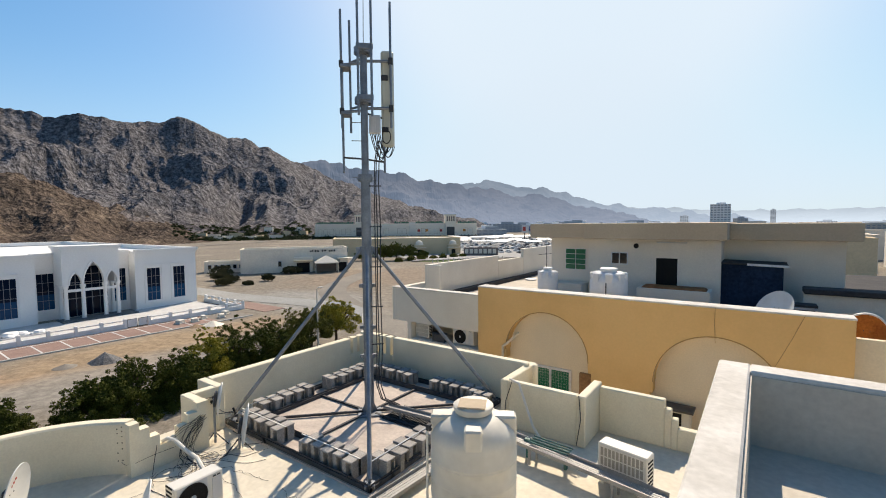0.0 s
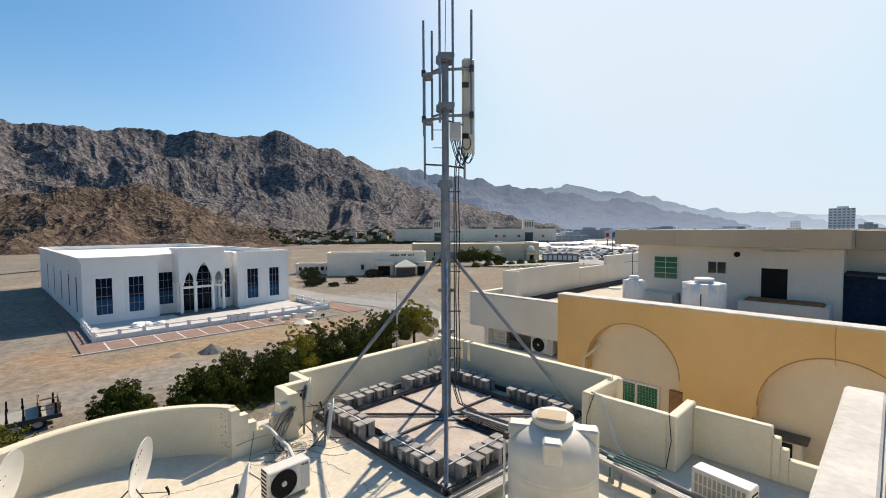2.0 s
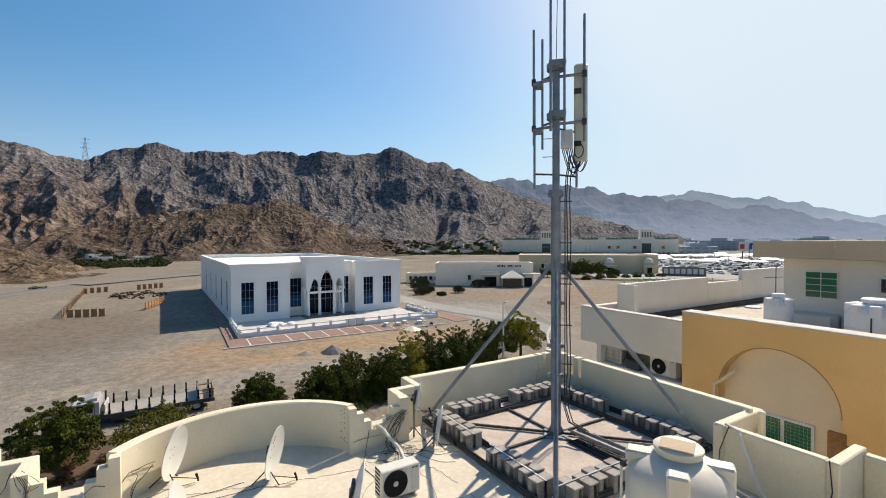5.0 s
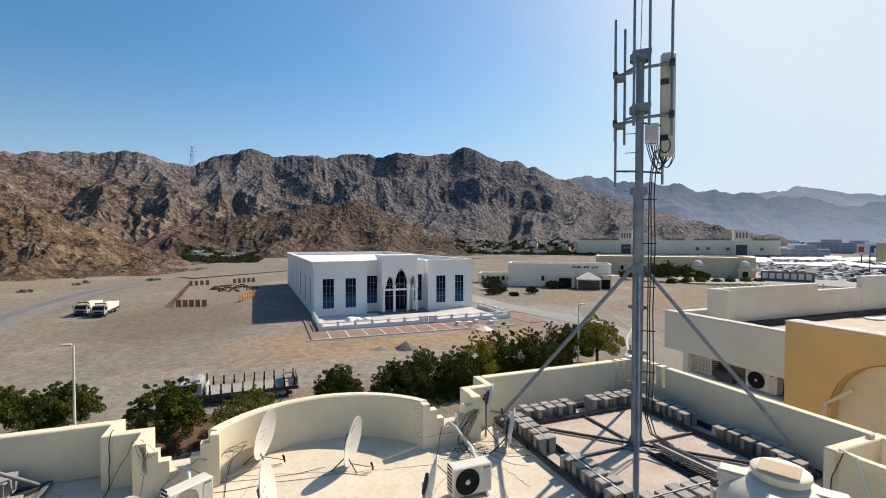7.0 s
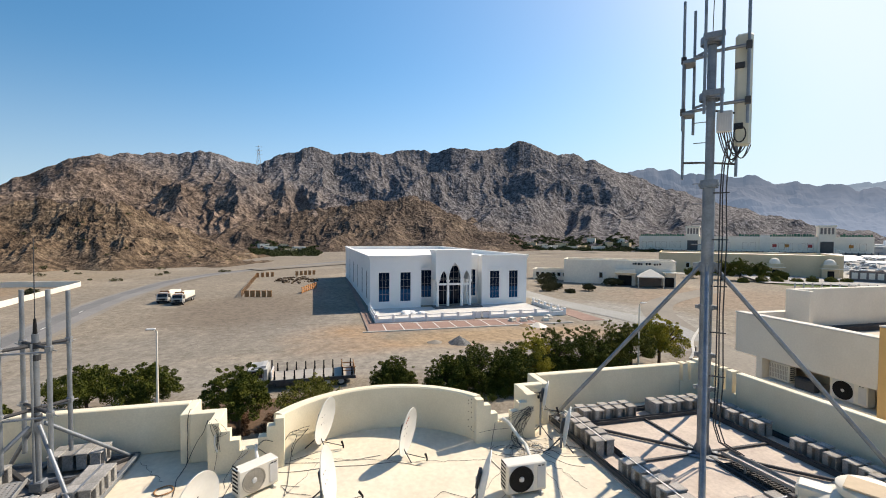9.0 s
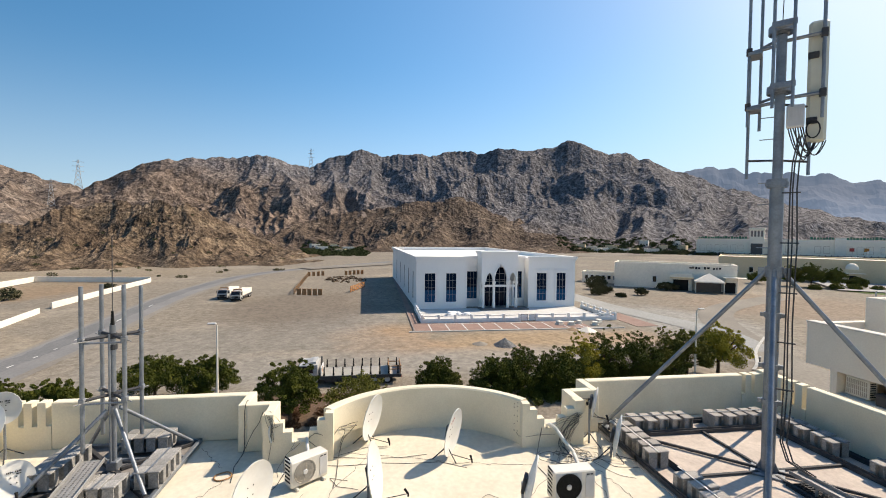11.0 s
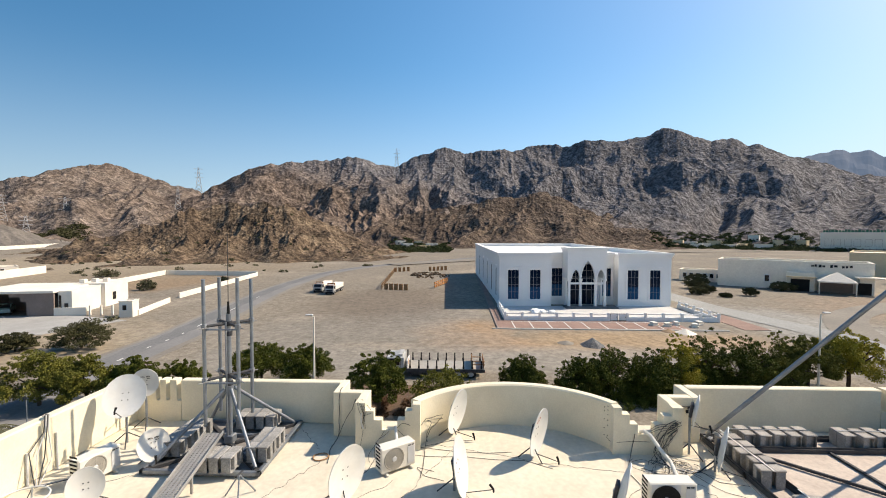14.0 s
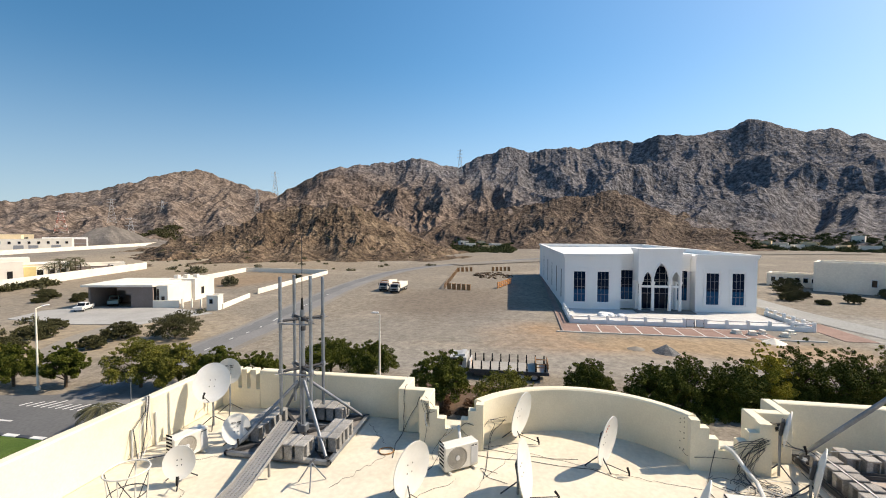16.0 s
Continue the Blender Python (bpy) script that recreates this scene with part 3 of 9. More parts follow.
# the street in front of the house, and the side road that bends away past the trucks
setting("road", strip([(-23.3, -130), (-23.3, 140)], 7.4, GZ + 0.03), M["asphalt"], "grey asphalt street beside the villa", "road")
SIDE = smooth_path([(-27, -30.2), (-38, -32.3), (-46, -33.2), (-51.3, -33.4), (-58.4, -34.4), (-79.4, -37.4), (-94.2, -39.1), (-111, -39.7), (-130.5, -39), (-147, -35.3), (-161, -29), (-185, -13), (-230, 20), (-300, 60)])
setting("road_shoulder", strip(SIDE, 6.2, GZ + 0.035), M["beaten"], "pale gravel shoulder of the side road", "road")
def beside(pts, o):
    """The path moved sideways by o."""
    out = []
    for i, (x, y) in enumerate(pts):
        a, c = pts[max(0, i - 1)], pts[min(len(pts) - 1, i + 1)]
        d = Vector((c[0] - a[0], c[1] - a[1])).normalized()
        out.append((x - d.y * o, y + d.x * o))
    return out


setting("road_dust", strip(beside(SIDE, -2.9), [1.0 + 0.35 * math.sin(0.9 * i) * math.cos(0.37 * i) for i in range(len(SIDE))], GZ + 0.041), M["beaten"], "pale dust along the side road", "road")
setting("road_wear", strip(beside(SIDE, 0.75), [2.3 + 0.35 * math.sin(1.3 * i) for i in range(len(SIDE))], GZ + 0.056), mat("tyre_worn_asphalt", (0.145, 0.147, 0.150), (0.20, 0.20, 0.20), 0.9, big=0.2, fine=4, mixing=0.9, grain=0.12, bump=0.2), "darker tyre-worn strip of the side road", "road")
setting("road_side", strip(SIDE, 4.9, GZ + 0.05), M["side_asphalt"], "pale asphalt side road bending across the plain", "road")
for i in range(8):
    k = 6 + 5 * i
    if k + 2 < len(SIDE):
        setting("road_marking", strip(SIDE[k:k + 2], 0.16, GZ + 0.062), M["road_paint"], "white dashed centre line", "road marking")
for i in range(12):
    y = -90 + i * 9.0
    setting("road_marking", strip([(-23.6, y), (-23.6, y + 3)], 0.18, GZ + 0.045), M["road_paint"], "white dashed lane line", "road marking")
for i in range(11):
    y = -35.4 + i * 0.62
    reach = 0.7 + 0.24 * i
    setting("road_marking", strip([(-25.8, y), (-25.8 - reach, y + 0.42 * reach)], 0.17, GZ + 0.045), M["road_paint"], "white hatched road marking", "road marking")
setting("road_turnout", Geo().prism([(-27.0, -45.0), (-27.2, -39.0), (-28.0, -35.0), (-29.5, -33.8), (-32.0, -33.4), (-31.0, -28.2), (-29.0, -26.0), (-28.2, -18.0), (-26.0, -18.0), (-26.0, -45.0)], "z", GZ - 0.05, GZ + 0.036), M["asphalt"], "asphalt turnout at the junction", "road")
setting("lawn", Geo().box(-21.6, -17.0, -130, -20, GZ, GZ + 0.12), M["grass"], "bright green mown strip between kerbs", "lawn")
kerb_ = setting("kerb", Geo().box(-21.88, -21.62, -130, -20, GZ, GZ + 0.12), M["kerb"], "black and white painted kerb along the lawn", "kerb")
for i in range(44):
    part("kerb_stone", Geo().cbox(-21.92, -21.6, -64 + i, -63.02 + i, GZ + 0.02, GZ + 0.17, 0.02), M["road_paint" if i % 2 else "frame_dark"], kerb_)
setting("kerb", Geo().cbox(-17.0, -16.7, -130, -20, GZ, GZ + 0.16, 0.03), M["kerb"], "painted concrete kerb along the lawn", "kerb")
# two tracks and paths of beaten earth


def patch(cx, cy, rx, ry, z, seed):
    """An irregular flat patch of ground."""
    g = Geo()
    n = 40
    vs = [(cx, cy, z)]
    for i in range(n):
        a = 2 * math.pi * i / n
        k = 1 + 0.35 * noise.noise(Vector((math.cos(a) * 1.6 + seed * 7.3, math.sin(a) * 1.6, seed))) + 0.2 * noise.noise(Vector((math.cos(a) * 5, math.sin(a) * 5 + seed, 3)))
        vs.append((cx + rx * k * math.cos(a), cy + ry * k * math.sin(a), z))
    return g.add(vs, [(0, 1 + i, 1 + (i + 1) % n) for i in range(n)])


setting("road_hall", strip(smooth_path([(-135, 41), (-100, 41.4), (-86.5, 41.6), (-78.2, 41.8), (-70.6, 42.8), (-65, 43.9), (-59.9, 45.0), (-52, 45.4), (-44, 42)]), 5.0, GZ + 0.045), M["grey_gravel"], "pale grey gravel road beside the hall", "road")
setting("road_right", strip(smooth_path([(-28, 38), (-48, 45), (-70, 60), (-86, 90)]), 5.0, GZ + 0.03), M["beaten"], "dusty grey road past the palms", "road")
setting("ground_track", strip(smooth_path([(-165, -25), (-205, 20), (-262, 90), (-300, 200)]), 9, GZ + 0.3), M["beaten"], "pale dry river bed", "track")


def profile(keys, az):
    return np.interp(az, [k[0] for k in keys], [k[1] for k in keys])


HILLS = []


def mountain(name, keys, ridge_at, foot_at, back_at, material, label, n_az=220, n_r=44, gully=1.0, seed=0.0, wig=0.35, grain_m=110.0, crag=1.0, rock=(60.0, 6.0)):
    """A rocky range: a ridge line by bearing (degrees from +y towards -x) and elevation seen from the roof,
    falling to a foot in front and behind, carved into branching spurs and gullies."""
    keys = sorted(keys)
    a0, a1 = keys[0][0], keys[-1][0]

    def crease(u, q, z):
        return min(1.0, 2.2 * abs(noise.noise(Vector((u, q, z)))))

    def shape(az):
        el = float(profile(keys, az)) + 0.25 * wig
        rd = ridge_at * (1 + 0.06 * noise.noise(Vector((az * 0.13, seed + 4, 0))))
        ft = foot_at * (1 + 0.10 * noise.noise(Vector((az * 0.22, seed + 9, 2))))
        return rd, ft, EYE_H + rd * math.tan(radians(el)) - GZ

    def height(az, r, form=None):
        rd, ft, top = form or shape(az)
        if r < ft or az <= a0 or az >= a1:
            return 0.0
        s = (r - ft) / (rd - ft) if r < rd else 1 - (r - rd) / (back_at - rd)
        s = max(0.0, min(1.0, s))
        u, q = radians(az) * ridge_at / grain_m, r / grain_m
        w1 = noise.noise(Vector((u * 0.45, q * 0.45, seed + 8)))
        w2 = noise.noise(Vector((u * 1.1, q * 1.1, seed + 18)))
        wu = u + 0.9 * w1 + 0.3 * w2
        wq = q + 0.5 * w2
        lean = 0.35 * q
        cut = 0.40 * crease(wu * 0.75 + lean, wq * 0.42, seed) + 0.20 * crease(wu * 1.7 + 3 - lean, wq * 1.05, seed + 2) + 0.075 * crag ** 0.5 * crease(wu * 4.1 + lean, wq * 3.0, seed + 3)
        cut += crag * (0.026 * crease(u * 9.5 + w2 + lean, q * 7.5, seed + 4) + 0.013 * crease(u * 21, q * 17, seed + 5) + 0.006 * crease(u * 47, q * 41, seed + 6))
        jag = ridge_at * math.tan(radians(wig)) * noise.fractal(Vector((az * 0.55, seed, 1.7)), 1.0, 2.0, 5) * s ** 7
        hold = 1 - s ** 4
        wide, tall = rock
        along, down = radians(az) * ridge_at / wide, r / wide
        spur = noise.ridged_multi_fractal(Vector((along + 0.55 * w1 + 0.25 * w2 + 0.25 * down, 0.36 * down + 0.3 * w2, seed + 30)), 0.95, 2.13, 4, 1.0, 2.0) - 1.1
        chip = noise.ridged_multi_fractal(Vector((along * 4.3 + w2, down * 2.9, seed + 36)), 0.9, 2.2, 3, 1.0, 2.0) - 1.1
        broken = tall * min(1.0, 3.0 * s) * ((0.30 + 0.70 * hold) * spur * (0.75 + 0.7 * abs(w1)) + 0.13 * crag * chip)
        edge = max(0.0, min(1.0, (az - a0) / 5.0, (a1 - az) / 5.0))
        return max(0.0, top * s ** 0.95 * (1.0 - gully * cut * hold) + jag + broken) * edge * edge * (3 - 2 * edge)
    g = Geo()
    vs = []
    for i in range(n_az + 1):
        az = a0 + (a1 - a0) * i / n_az
        form = shape(az)
        rd, ft, top = form
        sa, ca = -math.sin(radians(az)), math.cos(radians(az))
        for j in range(n_r + 1):
            jr = int(0.85 * n_r)
            r = ft + (rd - ft) * j / jr if j <= jr else rd + (back_at - rd) * (j - jr) / (n_r - jr)
            vs.append((sa * r, ca * r, GZ + height(az, r, form) - (2.0 if j in (0, n_r) else 0.3)))
    k = n_r + 1
    fs = [(i * k + j, (i + 1) * k + j, (i + 1) * k + j + 1, i * k + j + 1) for i in range(n_az) for j in range(n_r)]
    g.add(vs, fs)
    HILLS.append(height)
    return tagged(part(name, g, material, None, "", False), label, "mountain", "", "structure")


def land_at(x, y):
    """Height of the plain and the hills' lower slopes."""
    az, r = math.degrees(math.atan2(-x, y)), math.hypot(x, y)
    return GZ + max([0.0] + [h(az, r) - 0.3 for h in HILLS])


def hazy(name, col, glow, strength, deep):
    """Plain distant backdrop, rock or facade, with milky morning haze painted in as emission."""
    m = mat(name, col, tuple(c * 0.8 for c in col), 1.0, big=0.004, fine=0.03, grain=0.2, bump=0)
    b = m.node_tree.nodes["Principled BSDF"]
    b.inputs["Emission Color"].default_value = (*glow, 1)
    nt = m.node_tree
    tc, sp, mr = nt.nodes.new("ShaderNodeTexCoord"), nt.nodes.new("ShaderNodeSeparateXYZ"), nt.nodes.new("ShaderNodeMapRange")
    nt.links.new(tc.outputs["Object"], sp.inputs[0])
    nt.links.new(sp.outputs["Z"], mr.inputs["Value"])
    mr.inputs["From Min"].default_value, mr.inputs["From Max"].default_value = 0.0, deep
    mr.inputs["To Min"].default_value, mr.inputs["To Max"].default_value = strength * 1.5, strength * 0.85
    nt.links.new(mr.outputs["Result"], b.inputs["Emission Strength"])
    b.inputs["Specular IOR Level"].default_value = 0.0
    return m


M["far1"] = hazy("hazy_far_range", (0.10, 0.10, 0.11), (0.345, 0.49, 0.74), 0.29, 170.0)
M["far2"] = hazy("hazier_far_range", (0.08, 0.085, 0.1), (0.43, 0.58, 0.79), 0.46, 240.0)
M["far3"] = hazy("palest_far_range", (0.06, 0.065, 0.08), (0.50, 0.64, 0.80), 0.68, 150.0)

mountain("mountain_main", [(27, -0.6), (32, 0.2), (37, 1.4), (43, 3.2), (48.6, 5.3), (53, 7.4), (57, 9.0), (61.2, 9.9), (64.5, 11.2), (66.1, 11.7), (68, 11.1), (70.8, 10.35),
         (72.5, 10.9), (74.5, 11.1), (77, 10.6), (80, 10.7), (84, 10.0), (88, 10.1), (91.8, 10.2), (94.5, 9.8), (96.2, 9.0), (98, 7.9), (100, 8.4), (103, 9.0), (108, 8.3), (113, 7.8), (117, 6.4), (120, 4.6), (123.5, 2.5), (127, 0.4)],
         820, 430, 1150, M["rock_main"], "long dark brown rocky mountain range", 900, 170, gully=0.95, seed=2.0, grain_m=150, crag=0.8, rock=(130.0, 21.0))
mountain("mountain_left", [(112, 1.0), (117, 3.0), (121, 4.4), (125, 5.6), (129, 6.5), (132, 5.9), (136.5, 4.5), (140, 3.6), (144, 2.6), (150, 2.4), (156, 1.0), (162, 0.0)],
         1000, 520, 1300, M["rock_left"], "tan rocky mountain behind the villas", 420, 110, gully=0.9, seed=7.0, grain_m=150, crag=0.7, rock=(130.0, 19.0))
mountain("hill_scree", [(127.5, -1.7), (133.6, -1.0), (135.4, -0.1), (136.8, 0.55), (138.2, 0.0), (139.8, -1.0), (146, -1.7)], 470, 440, 520,
         mat("grey_scree", (0.20, 0.178, 0.158), (0.145, 0.128, 0.112), 0.95, big=0.05, fine=0.6, grain=0.2, bump=0.4, bump_size=0.6), "pale grey scree mound below the tan mountain", 120, 40, gully=0.3, seed=61.0, wig=0.2, grain_m=30, crag=0.6)
mountain("hill_near", [(95, -3.0), (102, -1.6), (104.7, -0.1), (108, 1.6), (111, 2.9), (113.2, 3.2), (116, 3.0), (118.6, 3.1), (121.5, 2.2), (124.5, 0.9), (127, -0.1), (130, -0.8), (132.5, -1.8), (135.5, -2.8), (138, -3.2)],
         275, 188, 350, M["rock_near"], "rust-brown rocky hill near the road bend", 520, 170, gully=0.95, seed=12.0, wig=0.55, grain_m=40, crag=1.5, rock=(30.0, 5.0))
mountain("hill_middle", [(62, -1.0), (65.7, -0.3), (69, 1.2), (72.5, 1.9), (76, 3.6), (79.6, 4.9), (83, 4.2), (87.5, 3.6), (92, 3.0), (96, 2.4), (100, 1.2), (105, 0.0), (109, -1.2)],
         520, 330, 640, M["rock_dark"], "dark rocky spur before the main range", 620, 130, gully=0.95, seed=21.0, wig=0.45, grain_m=80, crag=1.1, rock=(60.0, 10.0))
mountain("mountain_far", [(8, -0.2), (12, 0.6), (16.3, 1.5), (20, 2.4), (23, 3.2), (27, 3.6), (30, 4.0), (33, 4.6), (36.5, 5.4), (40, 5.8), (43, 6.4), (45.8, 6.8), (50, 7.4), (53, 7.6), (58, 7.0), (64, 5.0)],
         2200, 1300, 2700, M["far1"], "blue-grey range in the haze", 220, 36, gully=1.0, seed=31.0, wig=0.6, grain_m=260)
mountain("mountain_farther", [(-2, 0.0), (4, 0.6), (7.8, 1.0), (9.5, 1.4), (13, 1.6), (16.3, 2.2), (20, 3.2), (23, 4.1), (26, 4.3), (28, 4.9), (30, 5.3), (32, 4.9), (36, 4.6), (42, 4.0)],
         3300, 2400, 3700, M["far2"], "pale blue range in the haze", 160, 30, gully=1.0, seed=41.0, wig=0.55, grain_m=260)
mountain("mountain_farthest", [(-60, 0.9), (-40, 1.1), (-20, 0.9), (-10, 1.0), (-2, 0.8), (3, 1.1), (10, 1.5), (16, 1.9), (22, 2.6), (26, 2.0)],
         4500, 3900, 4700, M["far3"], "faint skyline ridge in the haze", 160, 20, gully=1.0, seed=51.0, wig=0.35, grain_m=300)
# ---- the villa's roof ----
XF, YR, YL = -10.55, 10.3, -7.75      # inner faces of the front, right and left parapets
PT, PH, FH = 0.22, 1.06, 1.0          # parapet thickness, height, and height along the front

setting("wall_house", Geo().box(XF - PT, 14, YL - PT, YR + PT, GZ, -0.25), M["cream"], "cream rendered villa walls below the roof", "wall")
setting("floor_roof", Geo().box(XF - PT, 14, YL - PT, YR + PT, -0.25, 0.0), M["screed"], "cream coated flat roof with dusty stains", "roof floor")


# front and right stretches; narrow upright slots by the corners
def slotted(name, x0, x1, y0, y1, along, corner_at, sign, h, slots):
    """Parapet stretch whose end by the corner has open slots: low wall, merlons and the long solid part."""
    low = 0.50
    g = Geo()
    a_end = corner_at
    cuts = []
    for d, w in slots:
        cuts.append((a_end + sign * d, a_end + sign * (d + w)))
    far = (x0 if sign < 0 else x1) if along == "x" else (y0 if sign < 0 else y1)

    def seg(a, b, z0, z1, c=0.02):
        a, b = min(a, b), max(a, b)
        if along == "x":
            box = (a, b, y0, y1, z0, z1)
        else:
            box = (x0, x1, a, b, z0, z1)
        if c:
            g.cbox(*box, c)
        else:
            g.box(*box)
    last = a_end
    for a, b in cuts:
        seg(last, a, 0.0, h, 0)
        seg(a, b, 0.0, low, 0)
        last = b
    seg(last, far, 0.0, h)
    return setting(name, g, M["cream"], "cream roof parapet with narrow upright slots by the corner", "parapet")


slotted("wall_front_right", XF - PT, XF, 5.30, YR, "y", YR, -1, FH, [(0.25, 0.10), (0.52, 0.10)])
slotted("wall_right", XF - PT, -4.85, YR, YR + PT, "x", XF - PT, 1, PH, [(0.76, 0.10), (1.03, 0.10), (1.32, 0.10)])
slotted("wall_front_left", XF - PT, XF, YL, -2.79, "y", YL, 1, FH, [(0.46, 0.10), (0.71, 0.10), (0.97, 0.10)])
setting("wall_left", Geo().cbox(XF - PT, 4.0, YL - PT, YL, 0, PH, 0.03), M["cream"], "long sunlit cream roof parapet", "parapet")

# stepped returns on both sides of the bowed balcony
def stepped(s, y0, tag, wide=1.0):
    """Zigzag return from the front parapet, then a wall stepping down to a low sill and up again to the bow; s +1 runs towards +y."""
    def piece(g, x0, x1, a, b, h, c=0.015):
        p, q = sorted((y0 + a * wide * s, y0 + b * wide * s))
        g.cbox(x0, x1, p, q, 0, h, c)
    g = Geo()
    piece(g, XF - PT, -9.92, 0, 0.18, FH, 0.012)             # return
    piece(g, -10.12, -9.921, 0.178, 0.64, FH - 0.003, 0.012)   # short face
    piece(g, -10.12, -9.53, 0.632, 0.82, FH - 0.006, 0.012)   # second return
    outline = [(0.63, 0.0), (0.63, FH - 0.006)]
    for a, b, h in ((0.63, 0.84, FH - 0.006), (0.84, 1.02, 0.82), (1.02, 1.19, 0.63), (1.19, 1.52, 0.42), (1.52, 1.68, 0.64), (1.68, 1.84, 0.84), (1.84, 2.00, 0.978)):
        outline += [(a, h), (b, h)]
    outline.append((2.0, 0.0))
    g.prism([(y0 + a * wide * s, h) for a, h in outline[1:] + outline[:1]], "x", -9.53, -9.34)
    setting("wall_stepped_" + tag, g, M["cream"], "cream parapet stepping down in plan and height to a low sill", "parapet")


stepped(1, -2.79, "left")
stepped(-1, 5.28, "right", 1.035)

# the bowed balcony parapet
def bow():
    cx, cy, r = -8.23, 1.20, 2.42
    a_half = math.radians(57)
    n = 40
    g = Geo()
    outline = []
    for rr in (r, r + PT):
        for i in range(n + 1):
            a = math.pi - a_half + 2 * a_half * i / n
            outline.append((cx + rr * math.cos(a), cy + rr * math.sin(a)))
    c = 0.03
    vs = []
    for i in range(n + 1):
        xi, yi = outline[i]
        xo, yo = outline[n + 1 + i]
        k = c / PT
        xi2, yi2, xo2, yo2 = xi + (xo - xi) * k, yi + (yo - yi) * k, xo + (xi - xo) * k, yo + (yi - yo) * k
        h = 0.98
        vs += [(xi, yi, -0.2), (xi, yi, h - c), (xi2, yi2, h), (xo2, yo2, h), (xo, yo, h - c), (xo, yo, -0.6)]
    fs = []
    for i in range(n):
        for j in range(5):
            fs.append((i * 6 + j, (i + 1) * 6 + j, (i + 1) * 6 + j + 1, i * 6 + j + 1))
    fs += [(0, 1, 2, 3, 4, 5), tuple(n * 6 + j for j in (5, 4, 3, 2, 1, 0))]
    g.add(vs, fs)
    setting("wall_bow", g, M["cream"], "bowed cream balcony parapet", "parapet", True)
    # floor of the bow
    f = Geo()
    pts = [(cx + (r + PT) * math.cos(math.pi - a_half + 2 * a_half * i / n), cy + (r + PT) * math.sin(math.pi - a_half + 2 * a_half * i / n)) for i in range(n + 1)]
    f.prism(pts, "z", -0.6, -0.004)
    setting("floor_bow", f, M["screed"], "cream coated floor of the bowed balcony", "roof floor")
    # two columns of drilled holes by one end
    for y, col in ((3.185, (0.90, 0.82, 0.72, 0.60, 0.49, 0.27)), (3.135, (0.86, 0.78, 0.60, 0.41, 0.26))):
        a = math.asin((y - cy) / r)
        for z in col:
            m = Matrix.Translation((cx - (r - 0.001) * math.cos(a), y, z)) @ Matrix.Rotation(-a, 4, "Z") @ Matrix.Rotation(math.pi / 2, 4, "Y")
            part("drilled_hole", Geo().lathe([(0.0, -0.003), (0.010, -0.003), (0.013, 0.002), (0.0, 0.001)], 8, m), M["black"], bpy.data.objects["wall_bow"])


bow()

# jog in the right parapet, and its further run that steps down
def jog():
    for i, (x0, x1, y0, y1, h, c) in enumerate(((-4.85, -4.65, 8.95, YR + PT, PH, 0.02), (-4.65, -3.10, 8.95, 9.12, PH, 0.02), (-3.10, -2.92, 8.95, 10.1, PH, 0.02), (-2.92, -1.62, 9.92, 10.1, 0.98, 0.02))):
        setting("wall_jog" if i == 0 else "wall_jog_%d" % (i + 1), Geo().cbox(x0, x1, y0, y1, 0, h, c), M["cream"], "cream roof parapet round a jog", "parapet")
    low = setting("wall_jog_end", Geo().cbox(-1.38, 3.0, 9.92, 10.1, 0, 0.45, 0.015), M["cream"], "low cream parapet with a stepped end", "parapet")
    part("step", Geo().cbox(-1.62, -1.50, 9.92, 10.1, 0, 0.80, 0.015), M["cream"], low)
    part("step", Geo().cbox(-1.50, -1.38, 9.92, 10.1, 0, 0.62, 0.015), M["cream"], low)
    for x in (-4.75, -4.52):
        part("slot_post", Geo().cbox(x - 0.05, x + 0.05, YR - 0.24, YR - 0.1, 0, PH + 0.08, 0.02), M["cream"], bpy.data.objects["wall_jog"])


jog()

# the stair-head block under the eye
setting("wall_stairhead", Geo().box(-0.28, 7.0, -5.0, 4.15, 0.0, 2.85), M["cream"], "cream stair-head block walls", "wall")
setting("floor_stairhead", Geo().box(-0.28, 7.0, -5.0, 4.15, 2.85, 3.0), M["grey_wall"], "grey cement floor of the stair-head roof", "roof floor")


def upper_parapet():
    g = Geo()
    g.cbox(-0.36, -0.16, -5.0, 4.17, 2.9, 3.53, 0.012)
    g.cbox(-0.16, 7.0, 3.97, 4.17, 2.9, 3.53, 0.012)
    g.cbox(-0.16, 7.0, -5.0, -4.8, 2.9, 3.53, 0.012)
    g.cbox(6.8, 7.0, -4.8, 3.97, 2.9, 3.53, 0.012)
    setting("wall_stairhead_parapet", g, M["worn_white"], "worn white parapet with a bare grey inner face", "parapet")
    h = Geo()
    h.box(-0.157, 6.8, 3.955, 3.968, 3.0, 3.50)
    h.box(-0.159, -0.146, -4.8, 3.955, 3.0, 3.50)
    setting("wall_stairhead_lining", h, M["grey_wall"], "bare grey plaster lining of the parapet", "wall")


upper_parapet()

# square slab below the mast
setting("floor_mast_slab", Geo().box(-10.05, -5.35, 5.3, 10.15, 0.0, 0.035), M["slab"], "dusty pink slab under the mast frame", "roof floor")
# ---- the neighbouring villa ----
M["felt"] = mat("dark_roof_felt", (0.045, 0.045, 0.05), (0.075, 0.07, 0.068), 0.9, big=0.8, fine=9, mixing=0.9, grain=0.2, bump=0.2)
NY = 15.0


